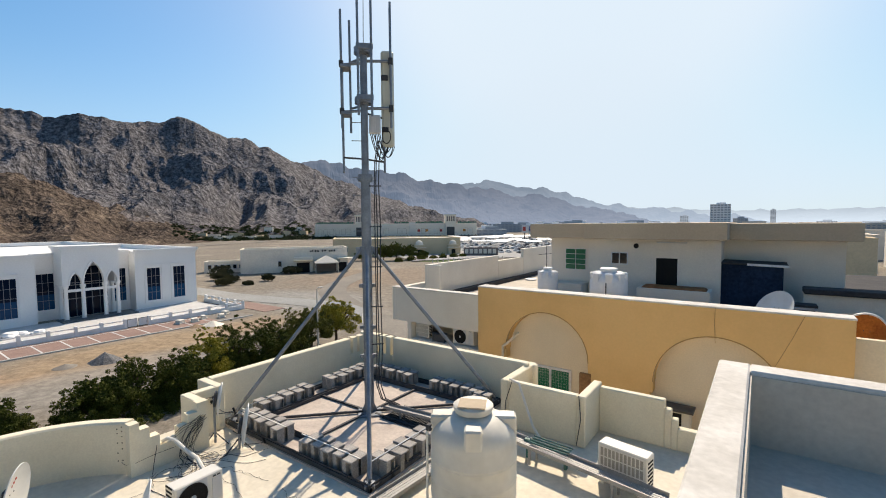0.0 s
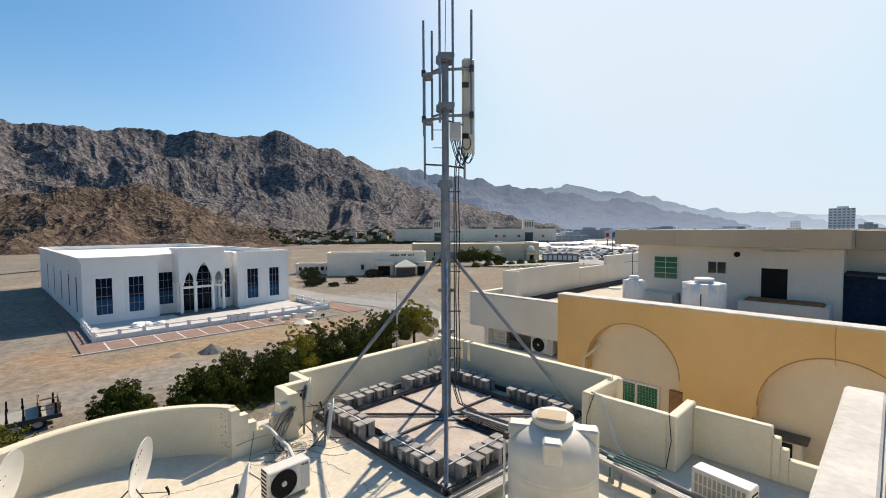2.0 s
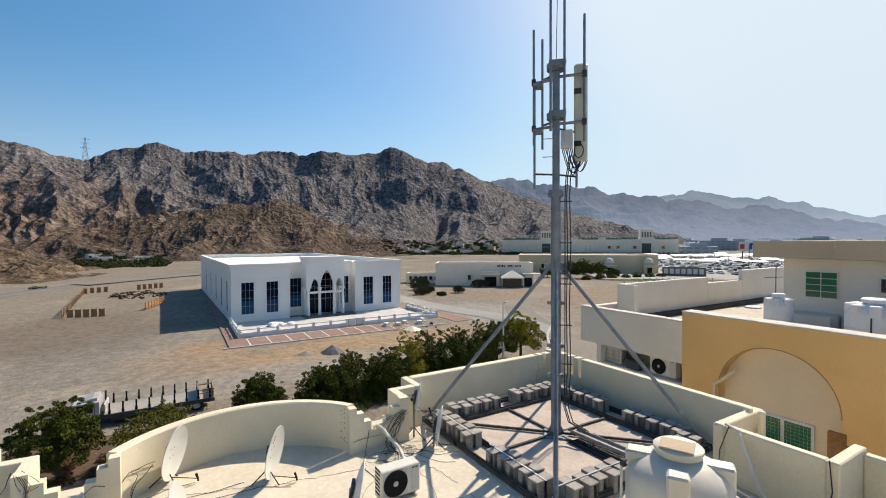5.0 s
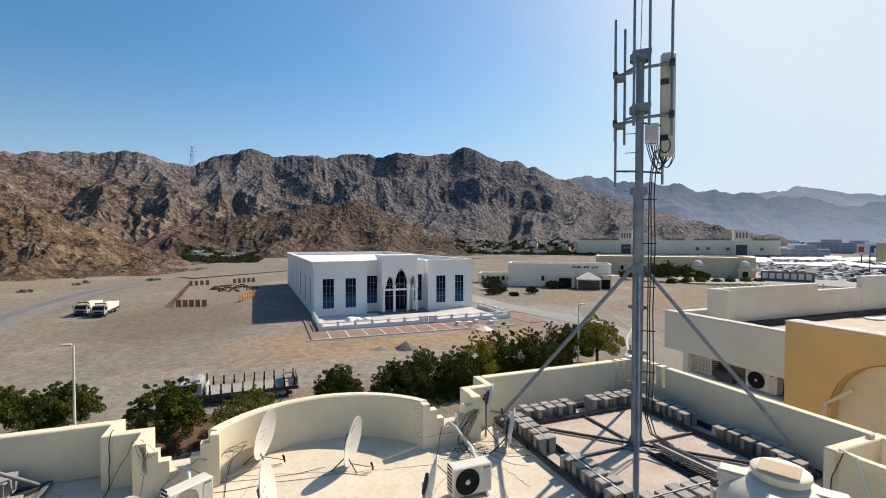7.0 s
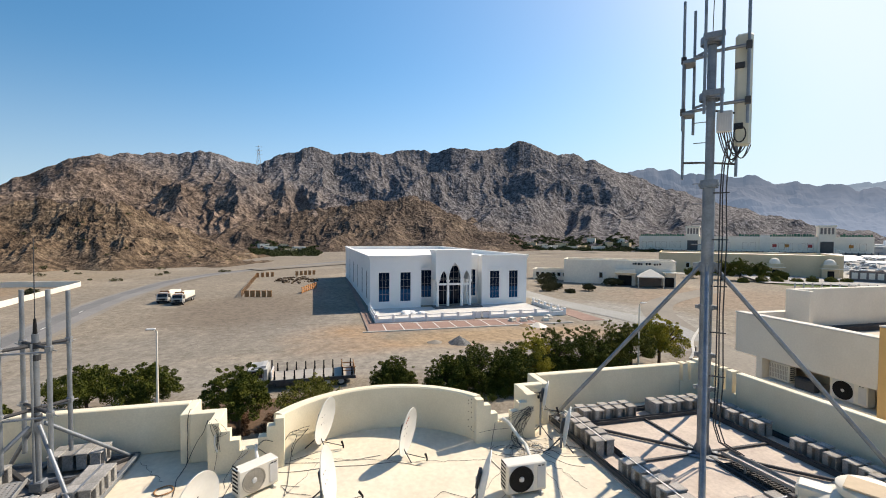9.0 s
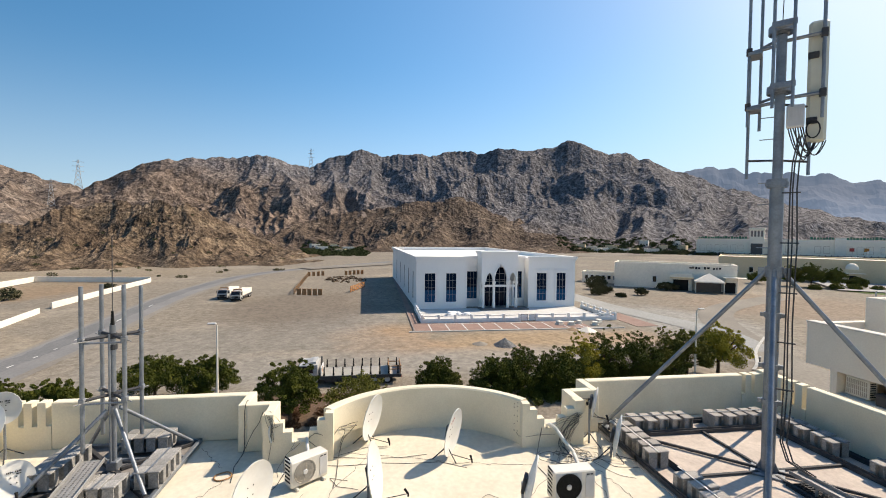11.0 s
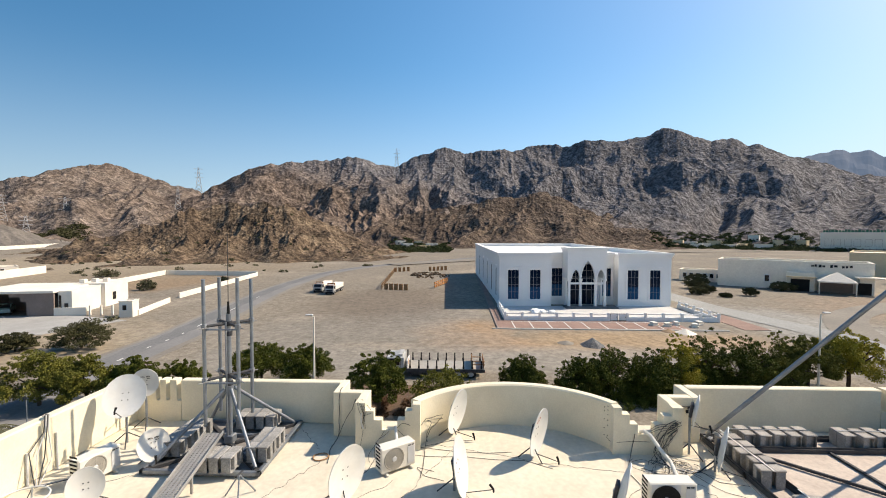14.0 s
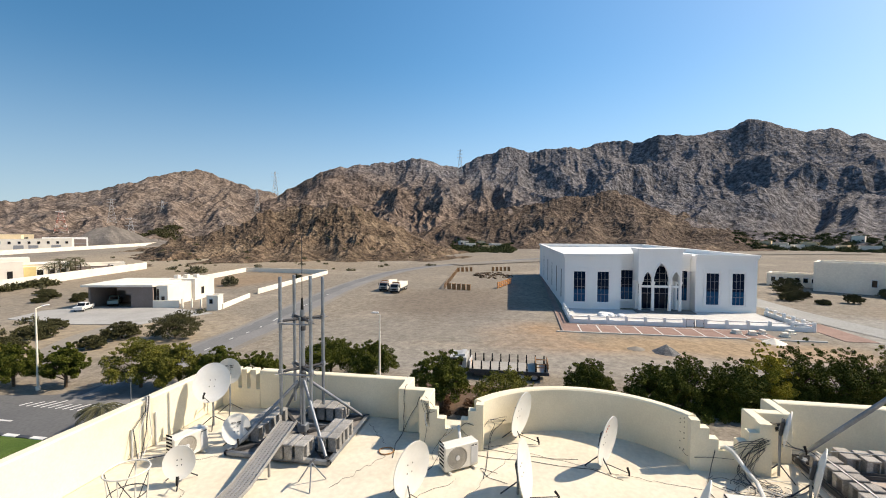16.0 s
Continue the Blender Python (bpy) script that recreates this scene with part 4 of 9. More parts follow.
def neighbour():
    # ochre wall with two tall arch recesses; its top is a little above eye-line of our roof
    x0, x1, top = -9.05, 1.85, 2.10
    arches = [(-8.05, -4.55, 1.38, "a"), (-2.95, 0.75, 1.25, "b")]

    def arch_pts(a, b, crown):
        """Stepped springers and a round head, from the ground up."""
        n = 20
        cx, r = (a + b) / 2, (b - a) / 2 - 0.22
        spring = crown - r
        pts = [(a, GZ), (a, spring - 0.62), (a + 0.1, spring - 0.62), (a + 0.1, spring - 0.34), (a + 0.2, spring - 0.34), (a + 0.2, spring)]
        for i in range(n + 1):
            t = math.pi - math.pi * i / n
            pts.append((cx + r * math.cos(t), spring + r * math.sin(t)))
        pts += [(b - 0.2, spring - 0.34), (b - 0.1, spring - 0.34), (b - 0.1, spring - 0.62), (b, spring - 0.62), (b, GZ)]
        return pts
    # outer face: one outline that dips round both arches
    outline = [(x0, GZ)]
    for a, b, crown, _ in arches:
        outline += arch_pts(a, b, crown)
    outline += [(x1, GZ), (x1, top), (x0, top)]
    setting("wall_ochre", Geo().prism(outline, "y", NY - 0.06, NY + 0.32), M["yellow"], "ochre wall with two arched recesses", "wall")
    for a, b, crown, _ in arches:
        cx, r = (a + b) / 2, (b - a) / 2 - 0.22
        spring = crown - r
        arc = [math.pi - math.pi * i / 28 for i in range(29)]
        ring = [(cx + (r + 0.03) * math.cos(q), spring + (r + 0.03) * math.sin(q)) for q in arc] + [(cx + (r + 0.004) * math.cos(q), spring + (r + 0.004) * math.sin(q)) for q in reversed(arc)]
        # dark ring paints the arch's edge shade together with its dirt
        setting("trim_arch", Geo().prism(ring, "y", NY - 0.075, NY - 0.061), M["yellow_dark"], "arch head moulding darkened by dirt and painted edge shade", "trim")
    back = Geo().box(x0, x1, NY + 0.32, NY + 0.5, GZ, top - 0.012)
    setting("wall_arch_panel", back, M["arch_cream"], "pale cream panels inside the arches", "wall")
    setting("wall_ochre_coping", Geo().cbox(x0 - 0.02, x1 + 0.02, NY - 0.08, NY + 0.54, top, top + 0.05, 0.012), M["worn_white"], "pale coping along the ochre wall", "coping")
    setting("wall_ochre_end", Geo().box(x1, 9.0, NY + 0.25, NY + 0.45, GZ, 1.6), M["arch_cream"], "pale wall beyond the ochre wall", "wall")
    # window with sliding panes and screen, and a brown shutter
    w = setting("window_1", Geo().box(-6.95, -5.45, NY + 0.24, NY + 0.34, -2.1, -0.62), M["frame_white"], "sliding window with dark green glass and mesh", "window")
    part("pane", Geo().box(-6.88, -6.25, NY + 0.22, NY + 0.238, -2.0, -0.7), M["window_green"], w)
    part("pane", Geo().box(-6.15, -5.52, NY + 0.22, NY + 0.238, -2.0, -0.7), M["window_green"], w)
    sc = Geo()
    for i in range(14):
        x = -6.88 + i * 0.1
        sc.line([(x, NY + 0.208, -2.0), (x + 0.0, NY + 0.208, -0.7)], 0.0022, 4)
    for i in range(13):
        sc.line([(-6.88, NY + 0.208, -1.95 + i * 0.1), (-5.52, NY + 0.208, -1.95 + i * 0.1)], 0.0022, 4)
    part("window_mesh", sc, M["plastic_grey"], w, "pale insect mesh")
    setting("door_1", Geo().cbox(-5.15, -4.35, NY + 0.22, NY + 0.34, -2.6, -0.62, 0.02), M["wood_brown"], "brown timber door in the arch recess", "door")
    ac_w = thing("window_air_conditioner", (-2.2, NY + 0.12, -1.35), "boxy window air conditioner in a dark frame", "air conditioner")
    part("casing", Geo().cbox(-0.52, 0.52, -0.45, 0.0, -0.3, 0.32, 0.03), M["ac"], ac_w)
    part("front_grille", Geo().cbox(-0.46, 0.3, -0.47, -0.452, -0.24, 0.26, 0.005), M["black"], ac_w, "dark grille")
    part("canopy", Geo().cbox(-0.62, 0.62, -0.6, 0.0, 0.34, 0.40, 0.01), M["frame_dark"], ac_w)
    # pale wing with a recess for air conditioners
    top2 = 1.74
    wg = Geo()
    wg.box(-13.58, x0, NY, NY + 0.3, 0.30, top2)
    setting("wall_wing", wg, M["white_wall"], "pale grey-white wing wall of the neighbouring villa", "wall")
    setting("wall_wing_coping", Geo().cbox(-13.62, x0, NY - 0.02, NY + 0.34, top2, top2 + 0.05, 0.012), M["worn_white"], "pale coping on the wing wall", "coping")
    setting("wall_wing_side", Geo().box(-13.58, -13.3, NY + 0.3, 34, 0.30, top2), M["white_wall"], "side wall of the wing", "wall")
    setting("wall_recess", Geo().box(-12.53, x0, NY + 1.5, NY + 1.7, GZ, 0.7), M["arch_cream"], "shaded back wall of the recess", "wall")
    setting("wall_recess_pier", Geo().box(-12.75, -12.53, NY + 0.02, 34, GZ, 0.345), M["white_wall"], "pale side wall under the overhanging wing", "wall")
    setting("ceiling_wing", Geo().box(-13.4, -12.75, NY + 0.3, 34, 0.35, 0.5), M["white_wall"], "underside of the overhanging wing", "ceiling")
    setting("floor_recess", Geo().box(-12.53, x0, NY + 0.02, NY + 1.5, -0.62, -0.42), M["white_wall"], "ledge of the recess", "ledge")
    # roof deck
    setting("floor_neighbour_roof", Geo().box(-13.4, -9.2, NY + 0.34, 40, 0.7, 0.95), M["grey_wall"], "dusty grey flat roof of the neighbouring villa", "roof floor")
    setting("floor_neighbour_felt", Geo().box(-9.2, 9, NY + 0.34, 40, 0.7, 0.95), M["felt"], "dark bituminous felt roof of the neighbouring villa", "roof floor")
    setting("trim_felt", Geo().box(-13.08, -12.7, NY + 2.2, 33.5, 0.95, 1.15), M["felt"], "low dark strip along the foot of the parapet", "trim")
    # higher parapets of the wing, running back
    p = Geo()
    p.cbox(-13.3, -13.08, NY + 2.2, 24.0, 0.9, 2.62, 0.02)
    p.cbox(-13.3, -13.08, 24.0, 27.5, 0.9, 2.3, 0.02)
    p.cbox(-13.3, -13.08, 27.5, 33.5, 0.9, 2.85, 0.02)
    p.cbox(-13.3, -12.4, NY + 2.0, NY + 2.2, 0.9, 2.62, 0.02)
    setting("wall_wing_parapet", p, M["white_wall"], "high stepped white parapet on the wing roof", "parapet")
    # penthouse
    py = 22.0
    ph0, ph1, pt = -8.9, -1.45, 3.85
    setting("wall_penthouse", Geo().box(ph0, ph1, py, py + 7, 0.95, pt), M["white_wall"], "pale plastered penthouse walls", "wall")
    setting("wall_penthouse_bay", Geo().box(-6.9, ph1 - 0.004, py - 0.25, py, 0.95, pt), M["white_wall"], "slightly projecting penthouse wall", "wall")
    setting("wall_penthouse_back", Geo().box(ph1, 2.6, py + 1.5, py + 7, 0.95, 3.8), M["white_wall"], "set-back penthouse wall", "wall")
    f = Geo()
    f.cbox(-9.75, -6.9, py - 0.75, py + 7.5, pt - 0.02, 4.52, 0.02)
    f.cbox(-6.9, -1.22, py - 1.05, py + 7.5, pt - 0.03, 4.53, 0.02)
    f.cbox(-1.22, 3.0, py + 0.7, py + 7.5, 3.78, 4.48, 0.02)
    setting("roof_penthouse", f, M["fascia"], "flat roof with a deep beige fascia", "roof")
    wf = py - 0.25
    d = setting("door_2", Geo().box(-3.91, -3.06, wf - 0.012, wf + 0.05, 0.95, 2.98), M["black"], "open dark doorway of the penthouse", "door")
    part("door_frame", Geo().box(-3.98, -3.91, wf - 0.03, wf, 0.95, 3.05).box(-3.06, -2.99, wf - 0.03, wf, 0.95, 3.05).box(-3.91, -3.06, wf - 0.03, wf, 2.98, 3.05), M["white_wall"], d)
    w2 = setting("window_2", Geo().box(-8.15, -7.1, py - 0.03, py + 0.02, 2.25, 3.3), M["frame_white"], "white window with green glass panes", "window")
    for i in range(2):
        for k in range(4):
            part("pane", Geo().box(-8.12 + i * 0.51, -7.645 + i * 0.51, py - 0.045, py - 0.032, 2.275 + k * 0.255, 2.505 + k * 0.255), M["window_green"], w2)
    w3 = setting("window_3", Geo().box(-5.85, -5.1, wf - 0.03, wf + 0.02, 2.62, 3.2), M["frame_white"], "small two-pane window with dark glass", "window")
    part("pane", Geo().box(-5.80, -5.50, wf - 0.045, wf - 0.032, 2.67, 3.15), M["window_dark"], w3)
    part("pane", Geo().box(-5.45, -5.15, wf - 0.045, wf - 0.032, 2.67, 3.15), M["window_dark"], w3)
    fan = thing("extractor_fan", (-4.75, wf, 3.5), "round dark wall fan under the fascia", "fan")
    part("housing", Geo().lathe([(0.0, 0.0), (0.10, 0.0), (0.115, 0.05), (0.09, 0.08), (0.0, 0.06)], 16, Matrix.Rotation(radians(90), 4, "X")), M["black"], fan, "", True)
    tubel = thing("tube_light", (-3.3, wf, 3.68), "white tube light batten under the fascia", "lamp")
    part("batten", Geo().cbox(-0.6, 0.6, -0.08, 0.0, -0.03, 0.03, 0.01), M["plastic_grey"], tubel)
    # blue sheet shed
    sh = thing("sheet_metal_shed", (0.0, 22.3, 0.95), "dull blue sheet-metal shed against the penthouse", "shed")
    part("shed_wall", Geo().box(-1.75, 0.62, -0.35, 1.15, 0.0, 1.85), M["blue_panel"], sh)
    part("shed_roof", Geo().cbox(-1.8, 0.72, -0.5, 1.15, 1.85, 1.93, 0.01, Matrix.Rotation(radians(1.2), 4, "Y")), M["felt"], sh, "dark sheet roof")
    part("roof_edge", Geo().cbox(-0.6, 0.74, -0.53, -0.502, 1.83, 1.92, 0.004, Matrix.Rotation(radians(1.2), 4, "Y")), M["frame_white"], sh, "white edge strip")
    for i in range(6):
        part("rib", Geo().box(-1.72 + i * 0.44, -1.68 + i * 0.44, -0.375, -0.352, 0.02, 1.83), M["blue_panel"], sh)
    rr = random.Random(14)
    for k in range(7):
        sl = part("roof_slab", Geo().cbox(-0.38 - 0.1 * (k % 3), 0.38, -0.3, 0.3, 0.0, 0.09, 0.01), M["felt"] if k != 5 else M["plastic_grey"], None)
        sl.matrix_basis = pose(1.12 + rr.uniform(-0.08, 0.12), 20.55 + rr.uniform(-0.05, 0.05), 0.955 + 0.094 * k, 0, 0, rr.uniform(-8, 8))
        tagged(sl, "dark roofing slab in a stack beside the shed", "slab", "stacked slabs")
    # planter with rusty soil in front of the door
    pl = thing("roof_planter", (-3.0, 20.8, 0.95), "pale masonry planter filled with rusty soil", "planter")
    part("planter_wall", Geo().cbox(-1.4, 1.3, -0.55, -0.4, 0, 0.85, 0.02).cbox(-1.4, 1.3, 0.4, 0.55, 0, 0.85, 0.02).cbox(-1.4, -1.25, -0.4, 0.4, 0, 0.85, 0.02).cbox(1.15, 1.3, -0.4, 0.4, 0, 0.85, 0.02), M["white_wall"], pl)
    part("soil", Geo().cbox(-1.25, 1.15, -0.4, 0.4, 0.0, 0.93, 0.07), M["rust"], pl, "rust-coloured soil")
    # long low wall with rusty top, right
    setting("wall_low_right", Geo().box(1.2, 9, 21.2, 21.4, 0.95, 1.9), M["white_wall"], "low white wall on the neighbouring roof", "wall")
    setting("wall_low_right_top", Geo().cbox(1.2, 9, 21.0, 21.9, 1.9, 2.1, 0.03), M["felt"], "dark felt strip on the low wall", "coping")
    lb = setting("wall_ledge", Geo().box(-8.6, -7.0, 21.0, 21.95, 0.95, 1.65), M["white_wall"], "low white ledge below the window", "ledge")


neighbour()


def water_tank(at, r, h, material, label, group="water tanks", lugs=4):
    t = thing("water_tank", at, label, "water tank", group)
    ribs = []
    z = 0.0
    prof = [(0.0, 0.0), (r, 0.0)]
    for k in range(5):
        z0 = h * (0.12, 0.30, 0.33, 0.50, 0.53)[k]
        prof += [(r, z0 - 0.018), (r * 1.008, z0 - 0.008), (r * 1.008, z0 + 0.008), (r, z0 + 0.018)]
    prof += [(r, h * 0.70), (r * 0.985, h * 0.735), (r * 0.93, h * 0.79), (r * 0.80, h * 0.85), (r * 0.60, h * 0.90), (r * 0.40, h * 0.93), (r * 0.33, h * 0.935)]
    part("body", Geo().lathe(prof, 40), material, t, "", True)
    part("neck", Geo().lathe([(r * 0.36, h * 0.93), (r * 0.44, h * 0.94), (r * 0.44, h * 0.985), (r * 0.40, h * 0.985)], 28), material, t, "", True)
    part("lid", Geo().lathe([(r * 0.47, h * 0.975), (r * 0.47, h * 1.0), (r * 0.42, h * 1.015), (r * 0.15, h * 1.022), (0.0, h * 1.022)], 28), material, t, "", True)
    for i in range(lugs):
        a = 2 * math.pi * (i + 0.35) / lugs
        m = Matrix.Rotation(a, 4, "Z")
        part("lifting_lug", Geo().cbox(r * 0.46, r * 0.99, -0.20 * r, 0.20 * r, h * 0.71, h * 0.915, 0.03, m), material, t)
    return t


nt_ = water_tank((-5.03, 18.3, 0.95), 0.71, 1.80, M["tank_white"], "white plastic water tank on the neighbouring roof", lugs=8)
part("outlet_pipe", Geo().line([(0.1, -0.72, 1.3), (0.1, -0.735, 0.2), (0.3, -0.78, 0.05)], 0.02, 6), M["cable"], nt_)
water_tank((-7.66, 18.5, 0.95), 0.43, 1.68, M["tank_white"], "narrow white plastic water tank on the neighbouring roof", lugs=8)
# ---- the main mast: square ballast frame, braced tube, antenna poles ----
def build_mast():
    t = thing("antenna_mast", (-7.72, 7.66, 0.035), "tall galvanised antenna mast braced to a ballast frame", "antenna mast", rz=45.0)
    # local x runs across the view, local -y towards the stair-head
    part("tube", Geo().tube((0, 0, 0.0), (0, 0, 5.62), 0.115, 20), M["galv"], t, "", True)
    part("tube", Geo().tube((0, 0, 5.70), (0, 0, 8.45), 0.085, 18), M["galv"], t, "", True)
    part("flange", Geo().lathe([(0.0, 5.56), (0.17, 5.56), (0.17, 5.60), (0.19, 5.60), (0.19, 5.66), (0.17, 5.66), (0.17, 5.72), (0.0, 5.72)], 20), M["galv"], t)
    part("base_plate", Geo().cbox(-0.28, 0.28, -0.28, 0.28, 0.0, 0.04, 0.01), M["galv"], t)
    for i in range(4):
        m = Matrix.Rotation(math.pi / 2 * i, 4, "Z")
        g = Geo()
        g.add([m @ Vector(p) for p in ((0.11, -0.01, 0.04), (0.20, -0.01, 0.04), (0.11, -0.01, 0.24), (0.11, 0.01, 0.04), (0.20, 0.01, 0.04), (0.11, 0.01, 0.24))],
              [(0, 1, 2), (3, 5, 4), (0, 3, 4, 1), (1, 4, 5, 2), (0, 2, 5, 3)])
        part("gusset", g, M["galv"], t)
    part("brace_collar", Geo().lathe([(0.115, 3.84), (0.15, 3.84), (0.15, 4.04), (0.115, 4.04)], 20), M["galv"], t)
    half = 2.3 * math.sqrt(2)
    for i, (dx, dy) in enumerate(((0, -1), (1, 0), (0, 1), (-1, 0))):
        foot = Vector((dx * (half - 0.12), dy * (half - 0.12), 0.16))
        b = part("brace", Geo().tube(Vector((dx * 0.13, dy * 0.13, 3.95)), foot, 0.042, 12), M["galv"], t, "", True)
        part("brace_foot", Geo().cbox(foot.x - 0.09, foot.x + 0.09, foot.y - 0.09, foot.y + 0.09, 0.02, 0.10, 0.01).tube(foot, foot - Vector((0, 0, 0.1)), 0.03, 8), M["galv"], t)
        part("brace_lug", Geo().cbox(min(dx * 0.1, dx * 0.24) - 0.02, max(dx * 0.1, dx * 0.24) + 0.02, min(dy * 0.1, dy * 0.24) - 0.02, max(dy * 0.1, dy * 0.24) + 0.02, 3.86, 4.02, 0.006), M["galv"], t)
    for z in (1.4, 2.1, 3.1):
        part("joint_clamp", Geo().lathe([(0.112, z - 0.05), (0.14, z - 0.05), (0.14, z + 0.05), (0.112, z + 0.05)], 16).cbox(-0.20, -0.13, -0.03, 0.03, z - 0.04, z + 0.04, 0.008).cbox(0.13, 0.20, -0.03, 0.03, z - 0.04, z + 0.04, 0.008), M["galv"], t)
    # step pegs
    for i in range(7):
        z = 4.4 + 0.42 * i
        part("step_peg", Geo().tube((-0.07, 0, z), (-0.30, 0.0, z), 0.010, 6), M["galv"], t)
    # square frame of angle steel and diagonal beams (turned back to the roof's axes)
    q = Matrix.Rotation(radians(-45), 4, "Z")
    for i in range(4):
        m = q @ Matrix.Rotation(math.pi / 2 * i, 4, "Z")
        for off, nm in ((2.30, "frame_beam"), (1.76, "frame_beam")):
            part(nm, Geo().cbox(-2.33, 2.33, -off - 0.03, -off + 0.03, 0.0, 0.09, 0.006, m).cbox(-2.33, 2.33, -off - 0.005, -off + 0.005, 0.09, 0.13, 0.002, m), M["dark_steel"], t)
        part("diagonal_beam", Geo().cbox(0.16, half - 0.1, -0.026, 0.026, 0.02, 0.075, 0.005, Matrix.Rotation(math.pi / 2 * i, 4, "Z")), M["dark_steel"], t)
        part("cross_tie", Geo().cbox(-0.03, 0.03, -1.76, -0.2, 0.015, 0.05, 0.004, m), M["dark_steel"], t)
        for k, x0 in enumerate((-1.98, 0.22)):
            part("ballast_strap", Geo().cbox(x0 - 0.05, x0 + 1.62, -2.085, -2.055, 0.345, 0.353, 0.002, m), M["pvc" if i == 0 else "galv"], t)
    # antenna poles, arms and ring clamps
    poles = ((-0.51, 0.08, 6.80, 9.50), (-0.50, 0.20, 5.78, 8.2), (-0.32, 0.36, 6.75, 9.38), (-0.12, -0.32, 7.02, 9.95), (0.18, -0.34, 7.0, 9.92), (0.62, -0.08, 6.80, 9.66), (0.62, -0.02, 7.9, 9.55), (0.46, 0.10, 5.78, 8.55))
    for x, y, z0, z1 in poles:
        part("antenna_pole", Geo().tube((x, y, z0), (x, y, z1), 0.028, 12), M["galv"], t, "", True)
    for z in (8.55, 7.42):
        part("ring_clamp", Geo().cbox(-0.16, 0.22, -0.35, -0.31, z - 0.06, z + 0.06, 0.01).lathe([(0.19, z - 0.07), (0.215, z - 0.07), (0.215, z + 0.07), (0.19, z + 0.07)], 18).lathe([(0.086, z - 0.09), (0.12, z - 0.09), (0.12, z + 0.09), (0.086, z + 0.09)], 14).cbox(-0.20, 0.20, -0.02, 0.02, z - 0.03, z + 0.03, 0.004).cbox(-0.02, 0.02, -0.31, 0.20, z - 0.03, z + 0.03, 0.004), M["galv"], t)
    for z in (8.28, 7.20):
        part("arm", Geo().tube((0, 0, z), (-0.50, 0.10, z - 0.02), 0.035, 8).cbox(-0.53, -0.30, 0.02, 0.4, z - 0.09, z - 0.02, 0.01), M["galv"], t)
        part("arm", Geo().tube((0, 0, z + 0.05), (0.62, -0.06, z + 0.05), 0.035, 8), M["galv"], t)
        part("arm", Geo().tube((0, 0, z + 0.12), (-0.32, 0.36, z + 0.12), 0.03, 8), M["galv"], t)
        part("pole_clamp", Geo().cbox(-0.56, -0.46, 0.03, 0.13, z - 0.08, z + 0.06, 0.01), M["dark_steel"], t)
        part("pole_clamp", Geo().cbox(0.57, 0.67, -0.13, -0.03, z - 0.03, z + 0.12, 0.01), M["dark_steel"], t)
    part("arm", Geo().tube((0, 0, 6.08), (-0.50, 0.20, 6.14), 0.022, 8), M["dark_steel"], t)
    part("arm", Geo().tube((0, 0, 6.08), (0.46, 0.10, 6.03), 0.022, 8), M["dark_steel"], t)
    part("arm", Geo().tube((0, 0, 7.15), (0.46, 0.10, 7.05), 0.022, 8), M["dark_steel"], t)
    # panel antenna and radio unit
    an = part("panel_antenna", Geo().cbox(0.40, 0.70, 0.04, 0.20, 6.38, 8.62, 0.05), M["antenna"], t, "tall cream panel antenna", False)
    for z in (7.92, 6.72):
        part("bracket", Geo().cbox(0.40, 0.56, -0.0, 0.10, z, z + 0.12, 0.01), M["dark_steel"], an)
    ru = part("radio_unit", Geo().cbox(0.10, 0.37, -0.22, -0.10, 6.64, 7.06, 0.02), M["plastic_grey"], t, "small pale grey radio unit")
    for i in range(6):
        part("fin", Geo().cbox(0.12 + i * 0.04, 0.13 + i * 0.04, -0.235, -0.222, 6.68, 7.02, 0.002), M["plastic_grey"], ru)
    rnd = random.Random(3)
    for i in range(7):
        x0 = 0.13 + i * 0.036
        x1 = rnd.uniform(0.48, 0.70)
        drop = rnd.uniform(0.28, 0.5)
        part("jumper_cable", Geo().line(sag((x0, -0.16, 6.65), (x1, 0.1, 6.40), drop, 12), 0.011, 5), M["cable"], t)
    part("cable_coil", Geo().line([(0.5 + 0.10 * math.cos(a), -0.08, 6.60 + 0.16 * math.sin(a)) for a in np.linspace(0, 6 * math.pi, 40)], 0.013, 5), M["cable"], t)
    for i, (x, dx) in enumerate(((0.20, 0.0), (0.235, 0.02), (0.30, 0.03))):
        pts = [(x + 0.1, -0.12, 6.5), (x + 0.02, -0.1, 6.0), (x, -0.08, 5.5), (x + dx, -0.08, 4.5), (x, -0.08, 3.0), (x + dx, -0.08, 1.6), (x - 0.02, -0.1, 0.7), (x + 0.08, -0.2, 0.40), (x + 0.4, -0.42, 0.32)]
        part("feeder_cable", Geo().line(pts, 0.014, 6), M["cable"], t)
    for z in (5.45, 4.5, 3.55, 2.6, 1.7):
        part("cable_bracket", Geo().cbox(0.08, 0.36, -0.10, -0.06, z - 0.012, z + 0.012, 0.004), M["dark_steel"], t)
    part("lightning_rod", Geo().tube((0.0, 0, 8.45), (0.03, -0.02, 10.4), 0.009, 6), M["dark_steel"], t)


build_mast()

